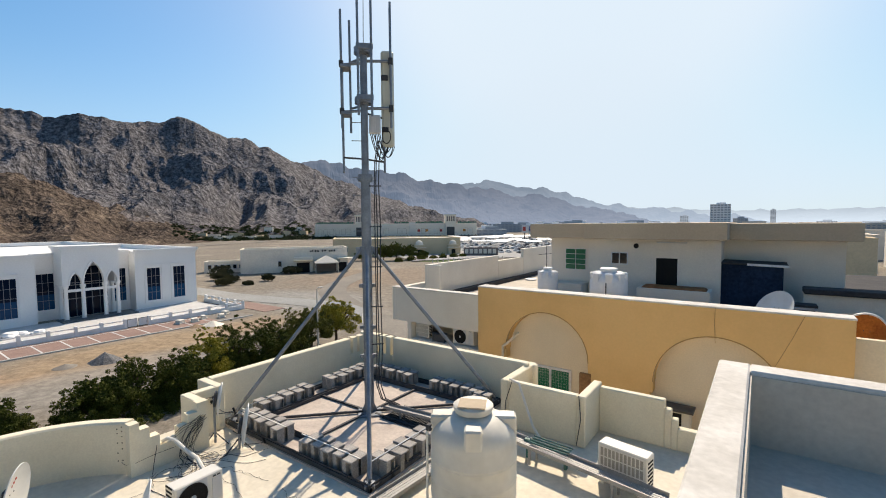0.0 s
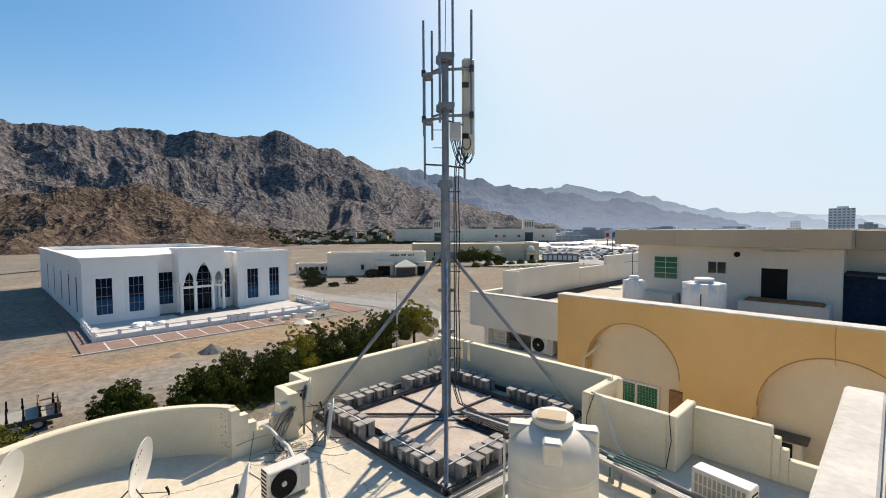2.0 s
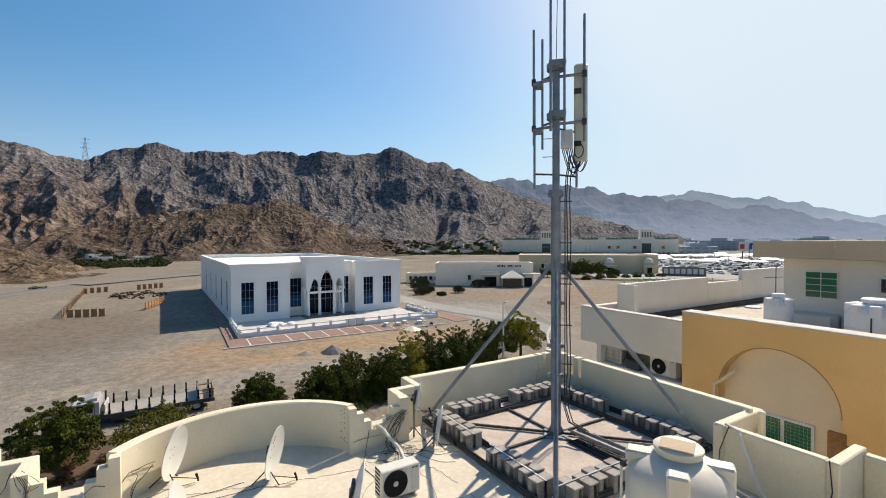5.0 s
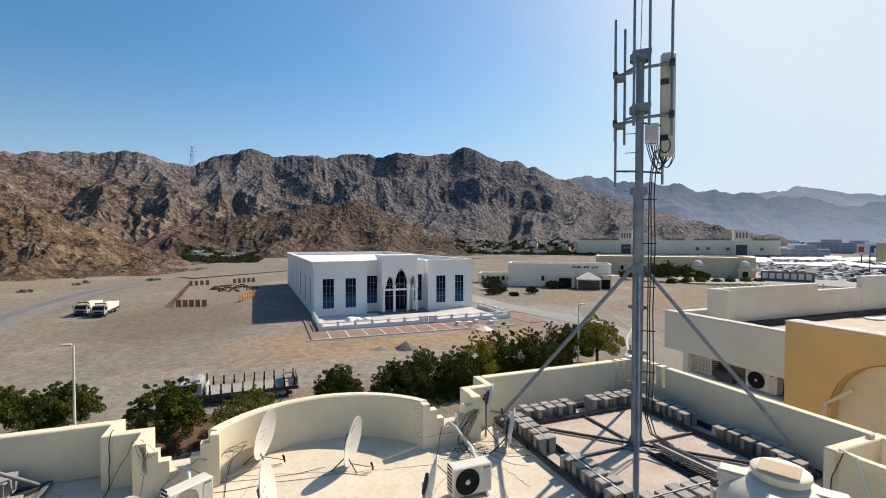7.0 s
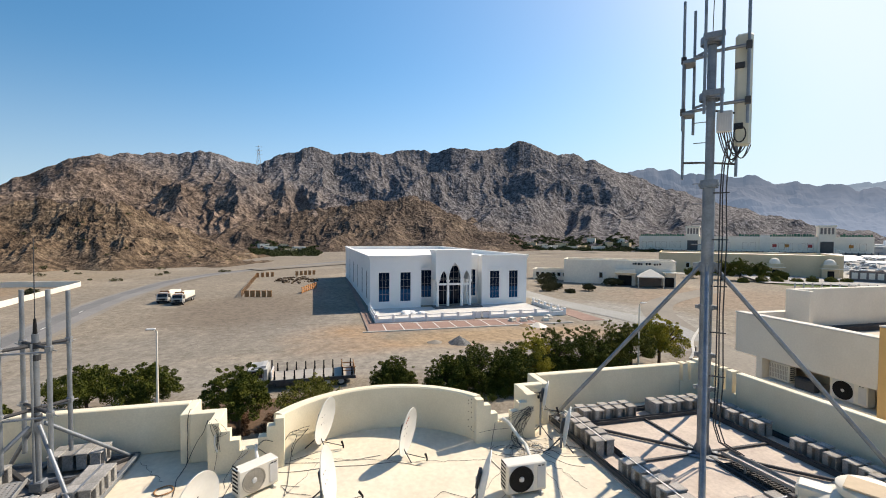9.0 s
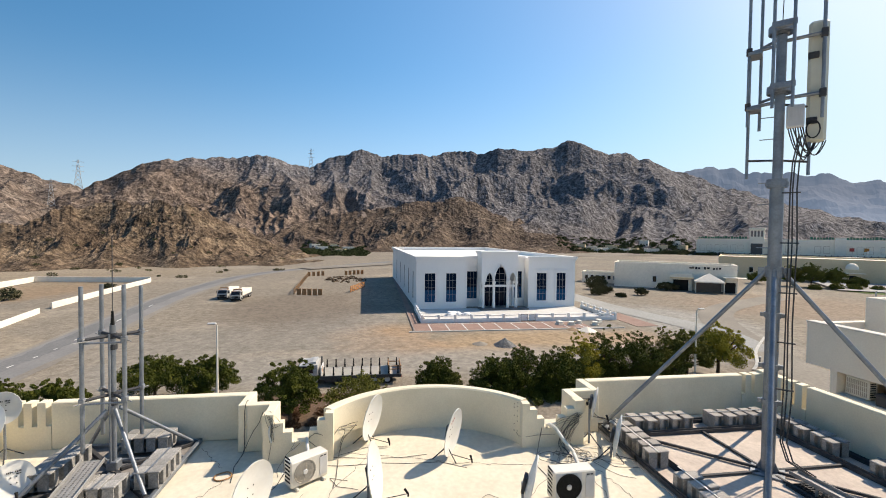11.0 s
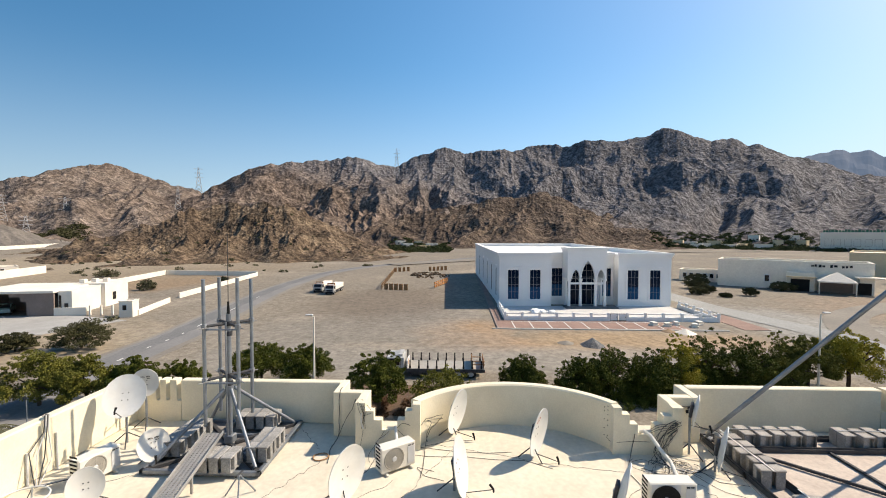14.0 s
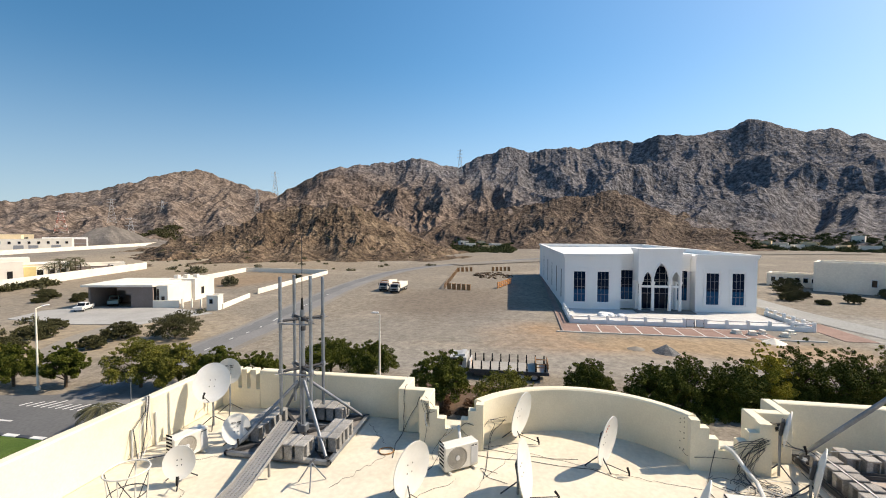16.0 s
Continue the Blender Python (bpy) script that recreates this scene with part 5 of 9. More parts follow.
# ballast blocks, each a thing of its own
def hollow_block_mesh(h):
    """A hollow block on end: a thick web, a deep open core on two faces, and closed top and foot."""
    g = Geo()
    g.cbox(-0.118, -0.012, -0.102, 0.102, 0.012, h - 0.036, 0.008)
    g.box(-0.012, 0.112, -0.018, 0.018, 0.012, h - 0.036)
    g.cbox(0.100, 0.118, -0.085, 0.085, 0.012, h - 0.036, 0.004)
    g.cbox(-0.122, 0.122, -0.105, 0.105, h - 0.036, h, 0.010)
    g.cbox(-0.120, 0.120, -0.103, 0.103, 0, 0.012, 0.003)
    return g.mesh("concrete_block")


BLOCK, LOW_BLOCK = hollow_block_mesh(0.34), hollow_block_mesh(0.30)
rb = random.Random(11)


def block_row(x, y, along, n, z=0.035, rows=2, group="ballast blocks of the mast"):
    """n columns of upright blocks, two deep, with small gaps and turns."""
    for i in range(n):
        for k in range(rows):
            u, w = i * 0.312 + 0.14, k * 0.228 + 0.1 + (0.03 if i % 2 else -0.02)
            px, py = (x + u, y + w) if along == "x" else (x + w, y + u)
            ob = part("concrete_block", BLOCK, M["block"])
            ob.matrix_basis = pose(px + rb.uniform(-0.012, 0.012), py + rb.uniform(-0.012, 0.012), z, 0, 0, rb.uniform(-3, 3) + (0 if along == "x" else 90))
            tagged(ob, "grey hollow concrete block weighing down the mast frame", "concrete block", group)


for a in (-9.62, -7.42):
    block_row(a, 5.42, "x", 5)
    block_row(a + 0.1, 9.50, "x", 5)
for a in (5.98, 8.05):
    block_row(-9.98, a, "y", 5)
for a in (5.78, 8.15):
    block_row(-5.84, a, "y", 5)


# ---- cable trays ----
def cable_tray(name, p0, p1, w, label, legs=()):
    p0, p1 = Vector(p0), Vector(p1)
    t = thing(name, (0, 0, 0), label, "cable tray")
    d = (p1 - p0).normalized()
    s = d.cross(Vector((0, 0, 1))).normalized() * w / 2
    L = (p1 - p0).length
    m = Matrix((( d.x, s.x * 2 / w, 0, p0.x), (d.y, s.y * 2 / w, 0, p0.y), (d.z, s.z * 2 / w, 1, p0.z), (0, 0, 0, 1)))
    for k in (-1, 1):
        part("side_rail", Geo().cbox(0, L, k * w / 2 - 0.008, k * w / 2 + 0.008, 0, 0.07, 0.003, m), M["tray_zinc"], t)
    n = int(L / 0.05)
    base = Geo()
    for i in range(n):
        x = i * L / n
        base.box(x, x + 0.034, -w / 2, w / 2, 0.0, 0.008, m)
    for k in (-0.4, -0.2, 0.0, 0.2, 0.4):
        base.box(0, L, k * w - 0.02, k * w + 0.02, 0.009, 0.014, m)
    tagged(part("tray_floor", base, M["tray_zinc"], t), kind="stuff")
    for x, h in legs:
        for y0 in (-w / 2, w / 2 - 0.04):
            part("leg", Geo().cbox(x - 0.02, x + 0.02, y0, y0 + 0.04, -h, 0, 0.004, m), M["tray_zinc"], t)
    return t


cable_tray("cable_tray", (-8.75, -4.86, 0.55), (-6.9, -4.72, 0.22), 0.36, "perforated galvanised cable tray sloping from the antenna stand", ((1.2, 0.3),))
cable_tray("cable_tray", (-6.9, -4.72, 0.22), (-3.2, -4.45, 0.20), 0.36, "perforated galvanised cable tray across the roof", ((1.0, 0.2), (2.6, 0.2)))
cable_tray("cable_tray", (-7.35, 7.85, 0.20), (-4.55, 8.02, 0.24), 0.22, "galvanised cable tray from the mast foot", ((0.5, 0.16), (2.2, 0.22)))
cable_tray("cable_tray", (-4.55, 8.02, 0.33), (-1.2, 7.5, 0.30), 0.30, "galvanised cable tray beside the water tank", ((1.0, 0.3), (2.6, 0.3)))
cable_tray("cable_tray", (-5.05, 5.0, 0.10), (-4.85, 7.8, 0.10), 0.28, "low perforated cable tray beside the mast frame", ((0.4, 0.1), (2.2, 0.1)))
# grating panel by the mast foot
gr = thing("steel_grating", (-6.75, 8.0, 0.04), "dark steel grating under the cable tray", "grating")
for i in range(20):
    part("bearing_bar", Geo().box(-0.5 + i * 0.06, -0.485 + i * 0.06, -0.42, 0.42, 0.0, 0.03), M["dark_steel"], gr)
for i in range(9):
    part("cross_bar", Geo().box(-0.5, 0.66, -0.42 + i * 0.1, -0.405 + i * 0.1, 0.005, 0.025), M["dark_steel"], gr)

# ---- the smaller four-pole stand ----
def build_stand():
    t = thing("antenna_stand", (-9.3, -4.82, 0.0), "low galvanised four-pole antenna stand on a ballast platform", "antenna stand")
    for i in range(4):
        m = Matrix.Rotation(math.pi / 2 * i, 4, "Z")
        part("frame_beam", Geo().cbox(-1.15, 1.15, -1.15, -1.07, 0.04, 0.12, 0.008, m), M["galv"], t)
        part("frame_beam", Geo().cbox(-1.1, 1.1, -0.45, -0.39, 0.05, 0.11, 0.006, m), M["galv"], t)
        m2 = Matrix.Rotation(math.pi / 2 * i + math.pi / 4, 4, "Z")
        part("brace", Geo().tube(m2 @ Vector((0.10, 0, 1.28)), m2 @ Vector((1.42, 0, 0.13)), 0.035, 10), M["galv"], t, "", True)
        part("diagonal_beam", Geo().cbox(0.1, 1.52, -0.04, 0.04, 0.05, 0.12, 0.006, m2), M["dark_steel"], t)
    part("deck_plate", Geo().cbox(-1.1, 1.1, -1.1, 1.1, 0.0, 0.04, 0.006), M["deck_felt"], t, "grey-brown felt deck")
    part("post", Geo().tube((0, 0, 0.12), (0, 0, 2.86), 0.050, 16), M["galv"], t, "", True)
    part("cable_duct", Geo().tube((0.075, -0.02, 0.2), (0.075, -0.02, 2.7), 0.020, 10), M["galv"], t, "", True)
    part("post_collar", Geo().lathe([(0.04, 1.18), (0.085, 1.18), (0.085, 1.34), (0.04, 1.34)], 14), M["galv"], t)
    part("base_box", Geo().cbox(-0.10, 0.10, -0.10, 0.10, 0.12, 0.30, 0.02), M["galv"], t)
    th0 = radians(138.6)
    for i in range(4):
        a = th0 + math.pi / 2 * i
        x, y = 0.48 * math.cos(a), 0.48 * math.sin(a)
        pz = 0.62 + 0.05 * (i % 2)
        part("antenna_pole", Geo().tube((x, y, pz), (x, y, 3.56 + 0.03 * i), 0.036, 12), M["galv"], t, "", True)
        for z in (2.66, 1.56):
            part("arm", Geo().tube((0, 0, z), (x, y, z), 0.030, 8), M["dark_steel"], t)
            part("clamp_rod", Geo().tube((x * 0.80 - y * 0.10, y * 0.80 + x * 0.10, z - 0.03), (x * 1.30 - y * 0.10, y * 1.30 + x * 0.10, z - 0.03), 0.010, 6), M["tray_zinc"], t, "pale threaded rod")
            part("u_bolt", Geo().line([(x + 0.05 * math.cos(q), y + 0.05 * math.sin(q), z + 0.02) for q in np.linspace(0, 2 * math.pi, 13)], 0.007, 5), M["tray_zinc"], t)
            part("pole_clamp", Geo().cbox(x - 0.045, x + 0.045, y - 0.045, y + 0.045, z - 0.05, z + 0.05, 0.008), M["galv"], t)
    for z in (2.66, 1.56, 1.40, 2.45):
        part("ring_clamp", Geo().lathe([(0.04, z - 0.05), (0.075, z - 0.05), (0.075, z + 0.05), (0.04, z + 0.05)], 12), M["dark_steel"], t)
    for z in (2.66, 1.56):
        for i in range(4):
            a, b = th0 + math.pi / 2 * i, th0 + math.pi / 2 * (i + 1)
            if i % 2 == 0:
                part("tie_bar", Geo().tube((0.48 * math.cos(a), 0.48 * math.sin(a), z - 0.06), (0.48 * math.cos(b), 0.48 * math.sin(b), z - 0.06), 0.018, 6), M["galv"], t)
    part("whip_base", Geo().tube((0, 0, 2.86), (0, 0, 3.12), 0.035, 8, 0.02), M["black"], t)
    part("whip", Geo().tube((0, 0, 3.1), (0.01, 0.01, 4.5), 0.008, 6), M["dark_steel"], t)
    for x, y, nx, ny in ((-0.35, -0.98, 5, 2), (-0.95, -0.10, 2, 4), (0.02, 0.82, 4, 2), (0.88, 0.10, 2, 3)):
        for i in range(nx):
            for k in range(ny):
                ob = part("concrete_block", LOW_BLOCK, M["dark_block"])
                ob.matrix_basis = pose(t.location.x + x + i * 0.225 + rb.uniform(-0.01, 0.01), t.location.y + y + k * 0.225 + rb.uniform(-0.01, 0.01), 0.125, 0, 0, rb.uniform(-3, 3))
                tagged(ob, "low grey concrete block weighing down the antenna stand", "concrete block", "ballast blocks of the stand")
        part("ballast_strap", Geo().cbox(x - 0.12, x + nx * 0.225 - 0.1, y + (ny - 1) * 0.1125 - 0.02, y + (ny - 1) * 0.1125 + 0.02, 0.428, 0.436, 0.002), M["galv"], t)


build_stand()


# ---- satellite dishes ----
def dish(at, normal, dia, foot, label, logo="", lnb=True):
    """An offset dish: bowl, rim, back bracket, mast, feet, feed arm and feed horn; at: centre of the bowl."""
    t = thing("satellite_dish", (at[0], at[1], foot), label, "satellite dish", "satellite dishes")
    c = Vector((0, 0, at[2] - foot))
    n = Vector(normal).normalized()
    up = (Vector((0, 0, 1)) - n * n.z).normalized()
    sd = up.cross(n)
    m = Matrix(((sd.x, up.x, n.x, c.x), (sd.y, up.y, n.y, c.y), (sd.z, up.z, n.z, c.z), (0, 0, 0, 1)))
    r = dia / 2
    prof = [(r * k / 8, -0.16 * r * (1 - (k / 8) ** 2)) for k in range(9)]
    shell = prof + [(r + 0.012, 0.004), (r + 0.012, -0.012)] + [(p[0], p[1] - 0.012) for p in reversed(prof)]
    sc = Matrix.Diagonal((0.94, 1.06, 1, 1))
    part("reflector", Geo().lathe(shell, 36, m @ sc), M["dish"], t, "", True)
    part("back_bracket", Geo().cbox(-0.10, 0.10, -0.14, 0.14, -0.16 * r - 0.07, -0.16 * r - 0.014, 0.01, m), M["dark_steel"], t)
    for bx in (-0.08, 0.08):
        for by in (-0.12, 0.10):
            part("bolt", Geo().lathe([(0.0, -0.155 * r), (0.012, -0.155 * r), (0.012, -0.145 * r), (0.0, -0.14 * r)], 6, m @ Matrix.Translation((bx * r * 1.6, by * r * 1.6, 0.012))), M["dark_steel"], t)
    b = m @ Vector((0, -0.05, -0.16 * r - 0.06))
    part("mast_tube", Geo().tube((b.x, b.y, b.z + 0.06), (b.x, b.y, 0.03), 0.024, 8), M["galv"], t)
    for a in (30, 150, 270):
        part("foot_leg", Geo().tube((b.x, b.y, 0.26), (b.x + 0.30 * math.cos(radians(a)), b.y + 0.30 * math.sin(radians(a)), 0.012), 0.012, 6), M["dark_steel"], t)
    if lnb:
        e0, e1 = m @ Vector((0, -r * 1.03, -0.03)), m @ Vector((0, -r * 0.95, r * 1.05))
        part("feed_arm", Geo().tube(e0, e1, 0.008, 6), M["dark_steel"], t)
        part("feed_horn", Geo().tube(e1, e1 + (m.to_3x3() @ Vector((0, 0.09, -0.05))), 0.018, 8, 0.024).tube(e1, e1 + Vector((0, 0, -0.05)), 0.016, 6), M["black"], t)
    if logo:
        g = Geo()
        if logo == "black":
            for k in range(9):
                x = -0.30 * r + k * 0.075 * r
                hgt = 0.10 * r if k not in (3, 4) else 0.02
                if k == 4:
                    continue
                z = -0.16 * r * (1 - ((x / r) ** 2 + 0.2)) + 0.012
                part("logo_bar", Geo().cbox(x, x + 0.05 * r, 0.40 * r, 0.40 * r + hgt, z, z + 0.003, 0.001, m), M["black"], t, "black lettering shown as a bar")
            part("logo_bar", Geo().cbox(0.12 * r, 0.34 * r, 0.28 * r, 0.33 * r, -0.16 * r * 0.8 + 0.012, -0.16 * r * 0.8 + 0.016, 0.001, m), M["black"], t, "black lettering shown as a bar")
        else:
            for k in range(3):
                g.cbox(-0.16 * r + 0.1 * r * k, -0.10 * r + 0.12 * r * k, 0.40 * r + 0.08 * r * k, 0.48 * r + 0.08 * r * k, -0.16 * r * 0.75 + 0.01, -0.16 * r * 0.75 + 0.014, 0.001, m)
            part("logo_mark", g, M["red_sign"], t, "small red mark")
    return t


dish((-9.95, 0.0, 0.60), (0.44, 0.89, -0.16), 0.92, 0, "white satellite dish by the bowed parapet")
dish((-9.05, 1.64, 0.57), (0.52, 0.84, -0.14), 0.90, 0, "white satellite dish with a small red mark on the bowed balcony", "red")
dish((-7.85, 0.06, 0.50), (0.20, 0.95, 0.18), 0.95, 0, "white satellite dish seen almost edge-on on the open roof")
dish((-7.50, -1.86, 0.50), (0.50, 0.86, -0.08), 0.90, 0, "white satellite dish beside an outdoor unit")
dish((-7.10, 2.60, 0.50), (0.38, 0.92, -0.22), 0.90, 0, "white satellite dish seen edge-on near an outdoor unit")
dish((-9.30, -7.10, 1.08), (0.95, 0.36, 0.58), 0.84, 0, "large white satellite dish in front of the sunlit parapet")
dish((-10.05, -7.20, 1.10), (0.88, 0.40, 0.05), 0.58, 0, "white satellite dish in the roof corner with black lettering", "black")
dish((-8.50, -5.92, 0.43), (0.72, 0.62, 0.30), 0.57, 0, "small grey-white satellite dish with black lettering by the stand", "black")
dish((-7.10, -6.08, 0.42), (0.82, 0.55, 0.16), 0.54, 0, "white satellite dish before an outdoor unit")
dish((0.25, 17.9, 1.75), (-0.55, -0.65, 0.55), 1.25, 0.95, "pale satellite dish behind the ochre wall", lnb=False)
rd_ = dish((2.15, 15.9, 1.62), (-0.45, -0.85, 0.25), 1.0, 0.95, "rust-orange satellite dish with a pale rim behind the ochre wall", lnb=False)
for ob in rd_.children:
    if ob.name.startswith("reflector"):
        ob.data.materials.clear()
        ob.data.materials.append(M["rust_orange"])
        _n = Vector((-0.45, -0.85, 0.25)).normalized()
        _u = (Vector((0, 0, 1)) - _n * _n.z).normalized()
        _s = _u.cross(_n)
        part("rim", Geo().line([Vector((0, 0, 0.67)) + 0.485 * math.cos(a) * _s + 0.535 * math.sin(a) * _u for a in np.linspace(0, 2 * math.pi, 41)], 0.028, 6), M["dish"], rd_, "pale rolled rim")


# ---- outdoor air-conditioning units ----
def ac_unit(at, ang, label, w=0.86, h=0.62, d=0.32, z=0.08, group="outdoor units", dark=False, coil=False):
    """ang: bearing of the fan side, degrees from +x."""
    t = thing("air_conditioner", at, label, "air conditioner", group, rz=ang)
    part("casing", Geo().cbox(-d / 2, d / 2 - 0.012, -w / 2, w / 2, z, z + h, 0.018), M["ac"], t)
    cy = -w * 0.14
    r = h * 0.40
    m = Matrix.Translation((d / 2 - (0.007 if dark else 0.012), cy, z + h * 0.5)) @ Matrix.Rotation(radians(90), 4, "Y")
    part("fan_well", Geo().lathe([(0.0, 0.002), (r, 0.002), (r + 0.01, 0.012), (r + 0.025, 0.012), (r + 0.025, 0.0)], 28, m), M["black" if dark else "fan_grey"], t, "dark fan opening" if dark else "dusty grey fan opening")
    if dark:
        part("fan_plate", Geo().cbox(d / 2 - 0.0115, d / 2 - 0.0095, cy - h * 0.45, cy + h * 0.45, z + h * 0.05, z + h * 0.95, 0.001), M["plastic_grey"], t, "pale square fan plate")
    bl = Geo()
    for k in range(3):
        a = 0.4 + 2.094 * k
        mm = m @ Matrix.Rotation(a, 4, "Z")
        bl.add([mm @ Vector(p) for p in ((0.04, -0.03, 0.006), (r * 0.9, -0.10, 0.012), (r * 0.92, 0.10, 0.004), (0.04, 0.05, 0.004))], [(0, 1, 2, 3)])
    part("fan_blade", bl, M["black" if dark else "fan_grey"], t)
    part("fan_hub", Geo().lathe([(0.0, 0.03), (0.04, 0.028), (0.05, 0.012), (0.0, 0.012)], 14, m), M["plastic_grey"], t)
    for k in range(1, 7):
        rr = r * k / 6.2
        part("guard_ring", Geo().line([m @ Vector((rr * math.cos(a), rr * math.sin(a), 0.022)) for a in np.linspace(0, 2 * math.pi, 25)], 0.0016, 4), M["black" if dark else "fan_grey"], t)
    for k in range(8):
        a = math.pi * k / 4
        part("guard_spoke", Geo().line([m @ Vector((0.04 * math.cos(a), 0.04 * math.sin(a), 0.024)), m @ Vector((r * 1.02 * math.cos(a), r * 1.02 * math.sin(a), 0.018))], 0.002, 4), M["black" if dark else "fan_grey"], t)
    for k in range(7):
        part("louvre", Geo().cbox(-d * 0.38, d * 0.28, -w / 2 - 0.004, -w / 2 + 0.003, z + 0.08 + k * 0.07, z + 0.115 + k * 0.07, 0.002), M["black"], t)
    if coil:
        part("coil", Geo().box(-d / 2 - 0.004, -d / 2 - 0.001, -w * 0.44, w * 0.44, z + 0.06, z + h - 0.05), M["fan_grey"], t, "grey heat-exchanger coil")
        for k in range(12):
            yy = -w * 0.44 + w * 0.88 * k / 11
            part("grille_bar", Geo().cbox(-d / 2 - 0.014, -d / 2 - 0.004, yy - 0.009, yy + 0.009, z + 0.05, z + h - 0.04, 0.002), M["ac"], t)
        for k in range(4):
            zz = z + 0.06 + (h - 0.11) * k / 3
            part("grille_bar", Geo().cbox(-d / 2 - 0.016, -d / 2 - 0.005, -w * 0.45, w * 0.45, zz - 0.009, zz + 0.009, 0.002), M["ac"], t)
    part("side_panel", Geo().cbox(d / 2 - 0.011, d / 2 - 0.004, w * 0.26, w * 0.46, z + 0.06, z + h - 0.08, 0.003), M["plastic_grey"], t)
    for k in range(2):
        part("badge_bar", Geo().cbox(d / 2 - 0.010, d / 2 - 0.002, w * 0.28 + k * 0.07, w * 0.28 + k * 0.07 + 0.05, z + h - 0.07, z + h - 0.05, 0.001), M["frame_dark"], t)
    for yy in (-w * 0.36, w * 0.36):
        part("foot_rail", Geo().cbox(-d / 2 - 0.05, d / 2 + 0.05, yy - 0.025, yy + 0.025, 0.0, z, 0.008), M["ac"], t)
    return t


ac_unit((-7.43, 3.45, 0), 1, "cream outdoor air-conditioning unit with a dark fan", 0.77, 0.52, 0.30, 0.05, dark=True)
ac_unit((-8.60, -1.20, 0), 37, "cream outdoor air-conditioning unit before the stepped parapet", 0.74, 0.47, 0.28, 0.05)
ac_unit((-8.05, -6.70, 0), 74, "cream outdoor air-conditioning unit by the long sunlit parapet", 0.74, 0.46, 0.28, 0.05)
ac_unit((-1.94, 8.09, 0), 80, "pale outdoor air-conditioning unit with its coil grille turned outwards", coil=True)
ac_unit((-12.10, 15.42, -0.42), 90, "old outdoor unit with coil outwards in the neighbour's recess", w=0.72, h=0.60, z=0.03, coil=True)
ac_unit((-9.98, 15.42, -0.42), -90, "wide outdoor unit with a dark fan in the neighbour's wall recess", w=1.02, h=0.64, z=0.03, dark=True)
bx_ = thing("switch_box", (-11.15, 15.25, -0.42), "dark metal switch box in the neighbour's wall recess", "switch box")
part("case", Geo().cbox(-0.31, 0.31, -0.13, 0.13, 0.0, 0.38, 0.015), M["frame_dark"], bx_)
part("lid_edge", Geo().cbox(-0.33, 0.33, -0.15, -0.131, 0.30, 0.36, 0.005), M["dark_steel"], bx_)

# ---- water tank beside the mast ----
wt = water_tank((-3.88, 6.22, 0.0), 0.70, 1.64, M["tank"], "large cream plastic water tank with ribbed sides")
part("lid_board", Geo().cbox(-0.22, 0.22, -0.16, 0.16, 1.69, 1.71, 0.005, Matrix.Rotation(radians(25), 4, "Z") @ Matrix.Rotation(radians(4), 4, "X")), M["fascia"], wt, "weathered board on the lid")
part("inlet_pipe", Geo().line([(-0.40, -0.58, 1.38), (-0.47, -0.63, 1.36), (-0.475, -0.635, 0.1)], 0.02, 8), M["pvc"], wt)
part("valve", Geo().cbox(-0.49, -0.41, -0.65, -0.57, 1.32, 1.42, 0.01), M["dark_steel"], wt)

# ---- wire ring stand, tripod, coil ----
rs = thing("wire_ring_stand", (-6.16, -6.21, 0), "rusty round wire stand with splayed legs", "wire stand")
part("ring", Geo().line([(0.32 * math.cos(a), 0.32 * math.sin(a), 0.78) for a in np.linspace(0, 2 * math.pi, 37)], 0.014, 6), M["pvc"], rs)
part("ring", Geo().line([(0.27 * math.cos(a), 0.27 * math.sin(a), 0.40) for a in np.linspace(0, 2 * math.pi, 37)], 0.009, 6), M["dark_steel"], rs)
for i in range(4):
    a = math.pi / 2 * i + 0.4
    part("leg", Geo().tube((0.32 * math.cos(a), 0.32 * math.sin(a), 0.78), (0.25 * math.cos(a), 0.25 * math.sin(a), 0.01), 0.012, 6), M["pvc"], rs)
    part("strut", Geo().tube((0.32 * math.cos(a), 0.32 * math.sin(a), 0.76), (0.25 * math.cos(a + 1.57), 0.25 * math.sin(a + 1.57), 0.02), 0.007, 6), M["dark_steel"], rs)
tp = thing("dish_tripod", (-7.55, -3.75, 0), "bare steel dish tripod without a dish", "tripod")
for a in (20, 140, 260):
    part("leg", Geo().tube((0, 0, 0.42), (0.28 * math.cos(radians(a)), 0.28 * math.sin(radians(a)), 0.01), 0.013, 6), M["galv"], tp)
part("head", Geo().tube((-0.12, 0, 0.42), (0.16, 0.03, 0.46), 0.018, 8), M["dark_steel"], tp)
co = thing("cable_coil", (-8.96, -2.78, 0), "small ring of coiled brown cable on the roof", "cable coil")
part("coil", Geo().line([(0.15 * math.cos(a), 0.15 * math.sin(a), 0.02 + 0.006 * math.sin(3 * a)) for a in np.linspace(0, 6 * math.pi, 60)], 0.012, 5), M["wood_brown"], co)

# ---- pipes and conduits ----
def pipe(name, pts, r, material, label, category="pipe", n=8):
    z0 = min(p[2] for p in pts)
    e = Vector((pts[0][0], pts[0][1], 0))
    ob = part(name, Geo().line([Vector(p) - e for p in pts], r, n), material, None, "", True)
    ob.matrix_basis = Matrix.Translation(e)
    return tagged(ob, label, category)


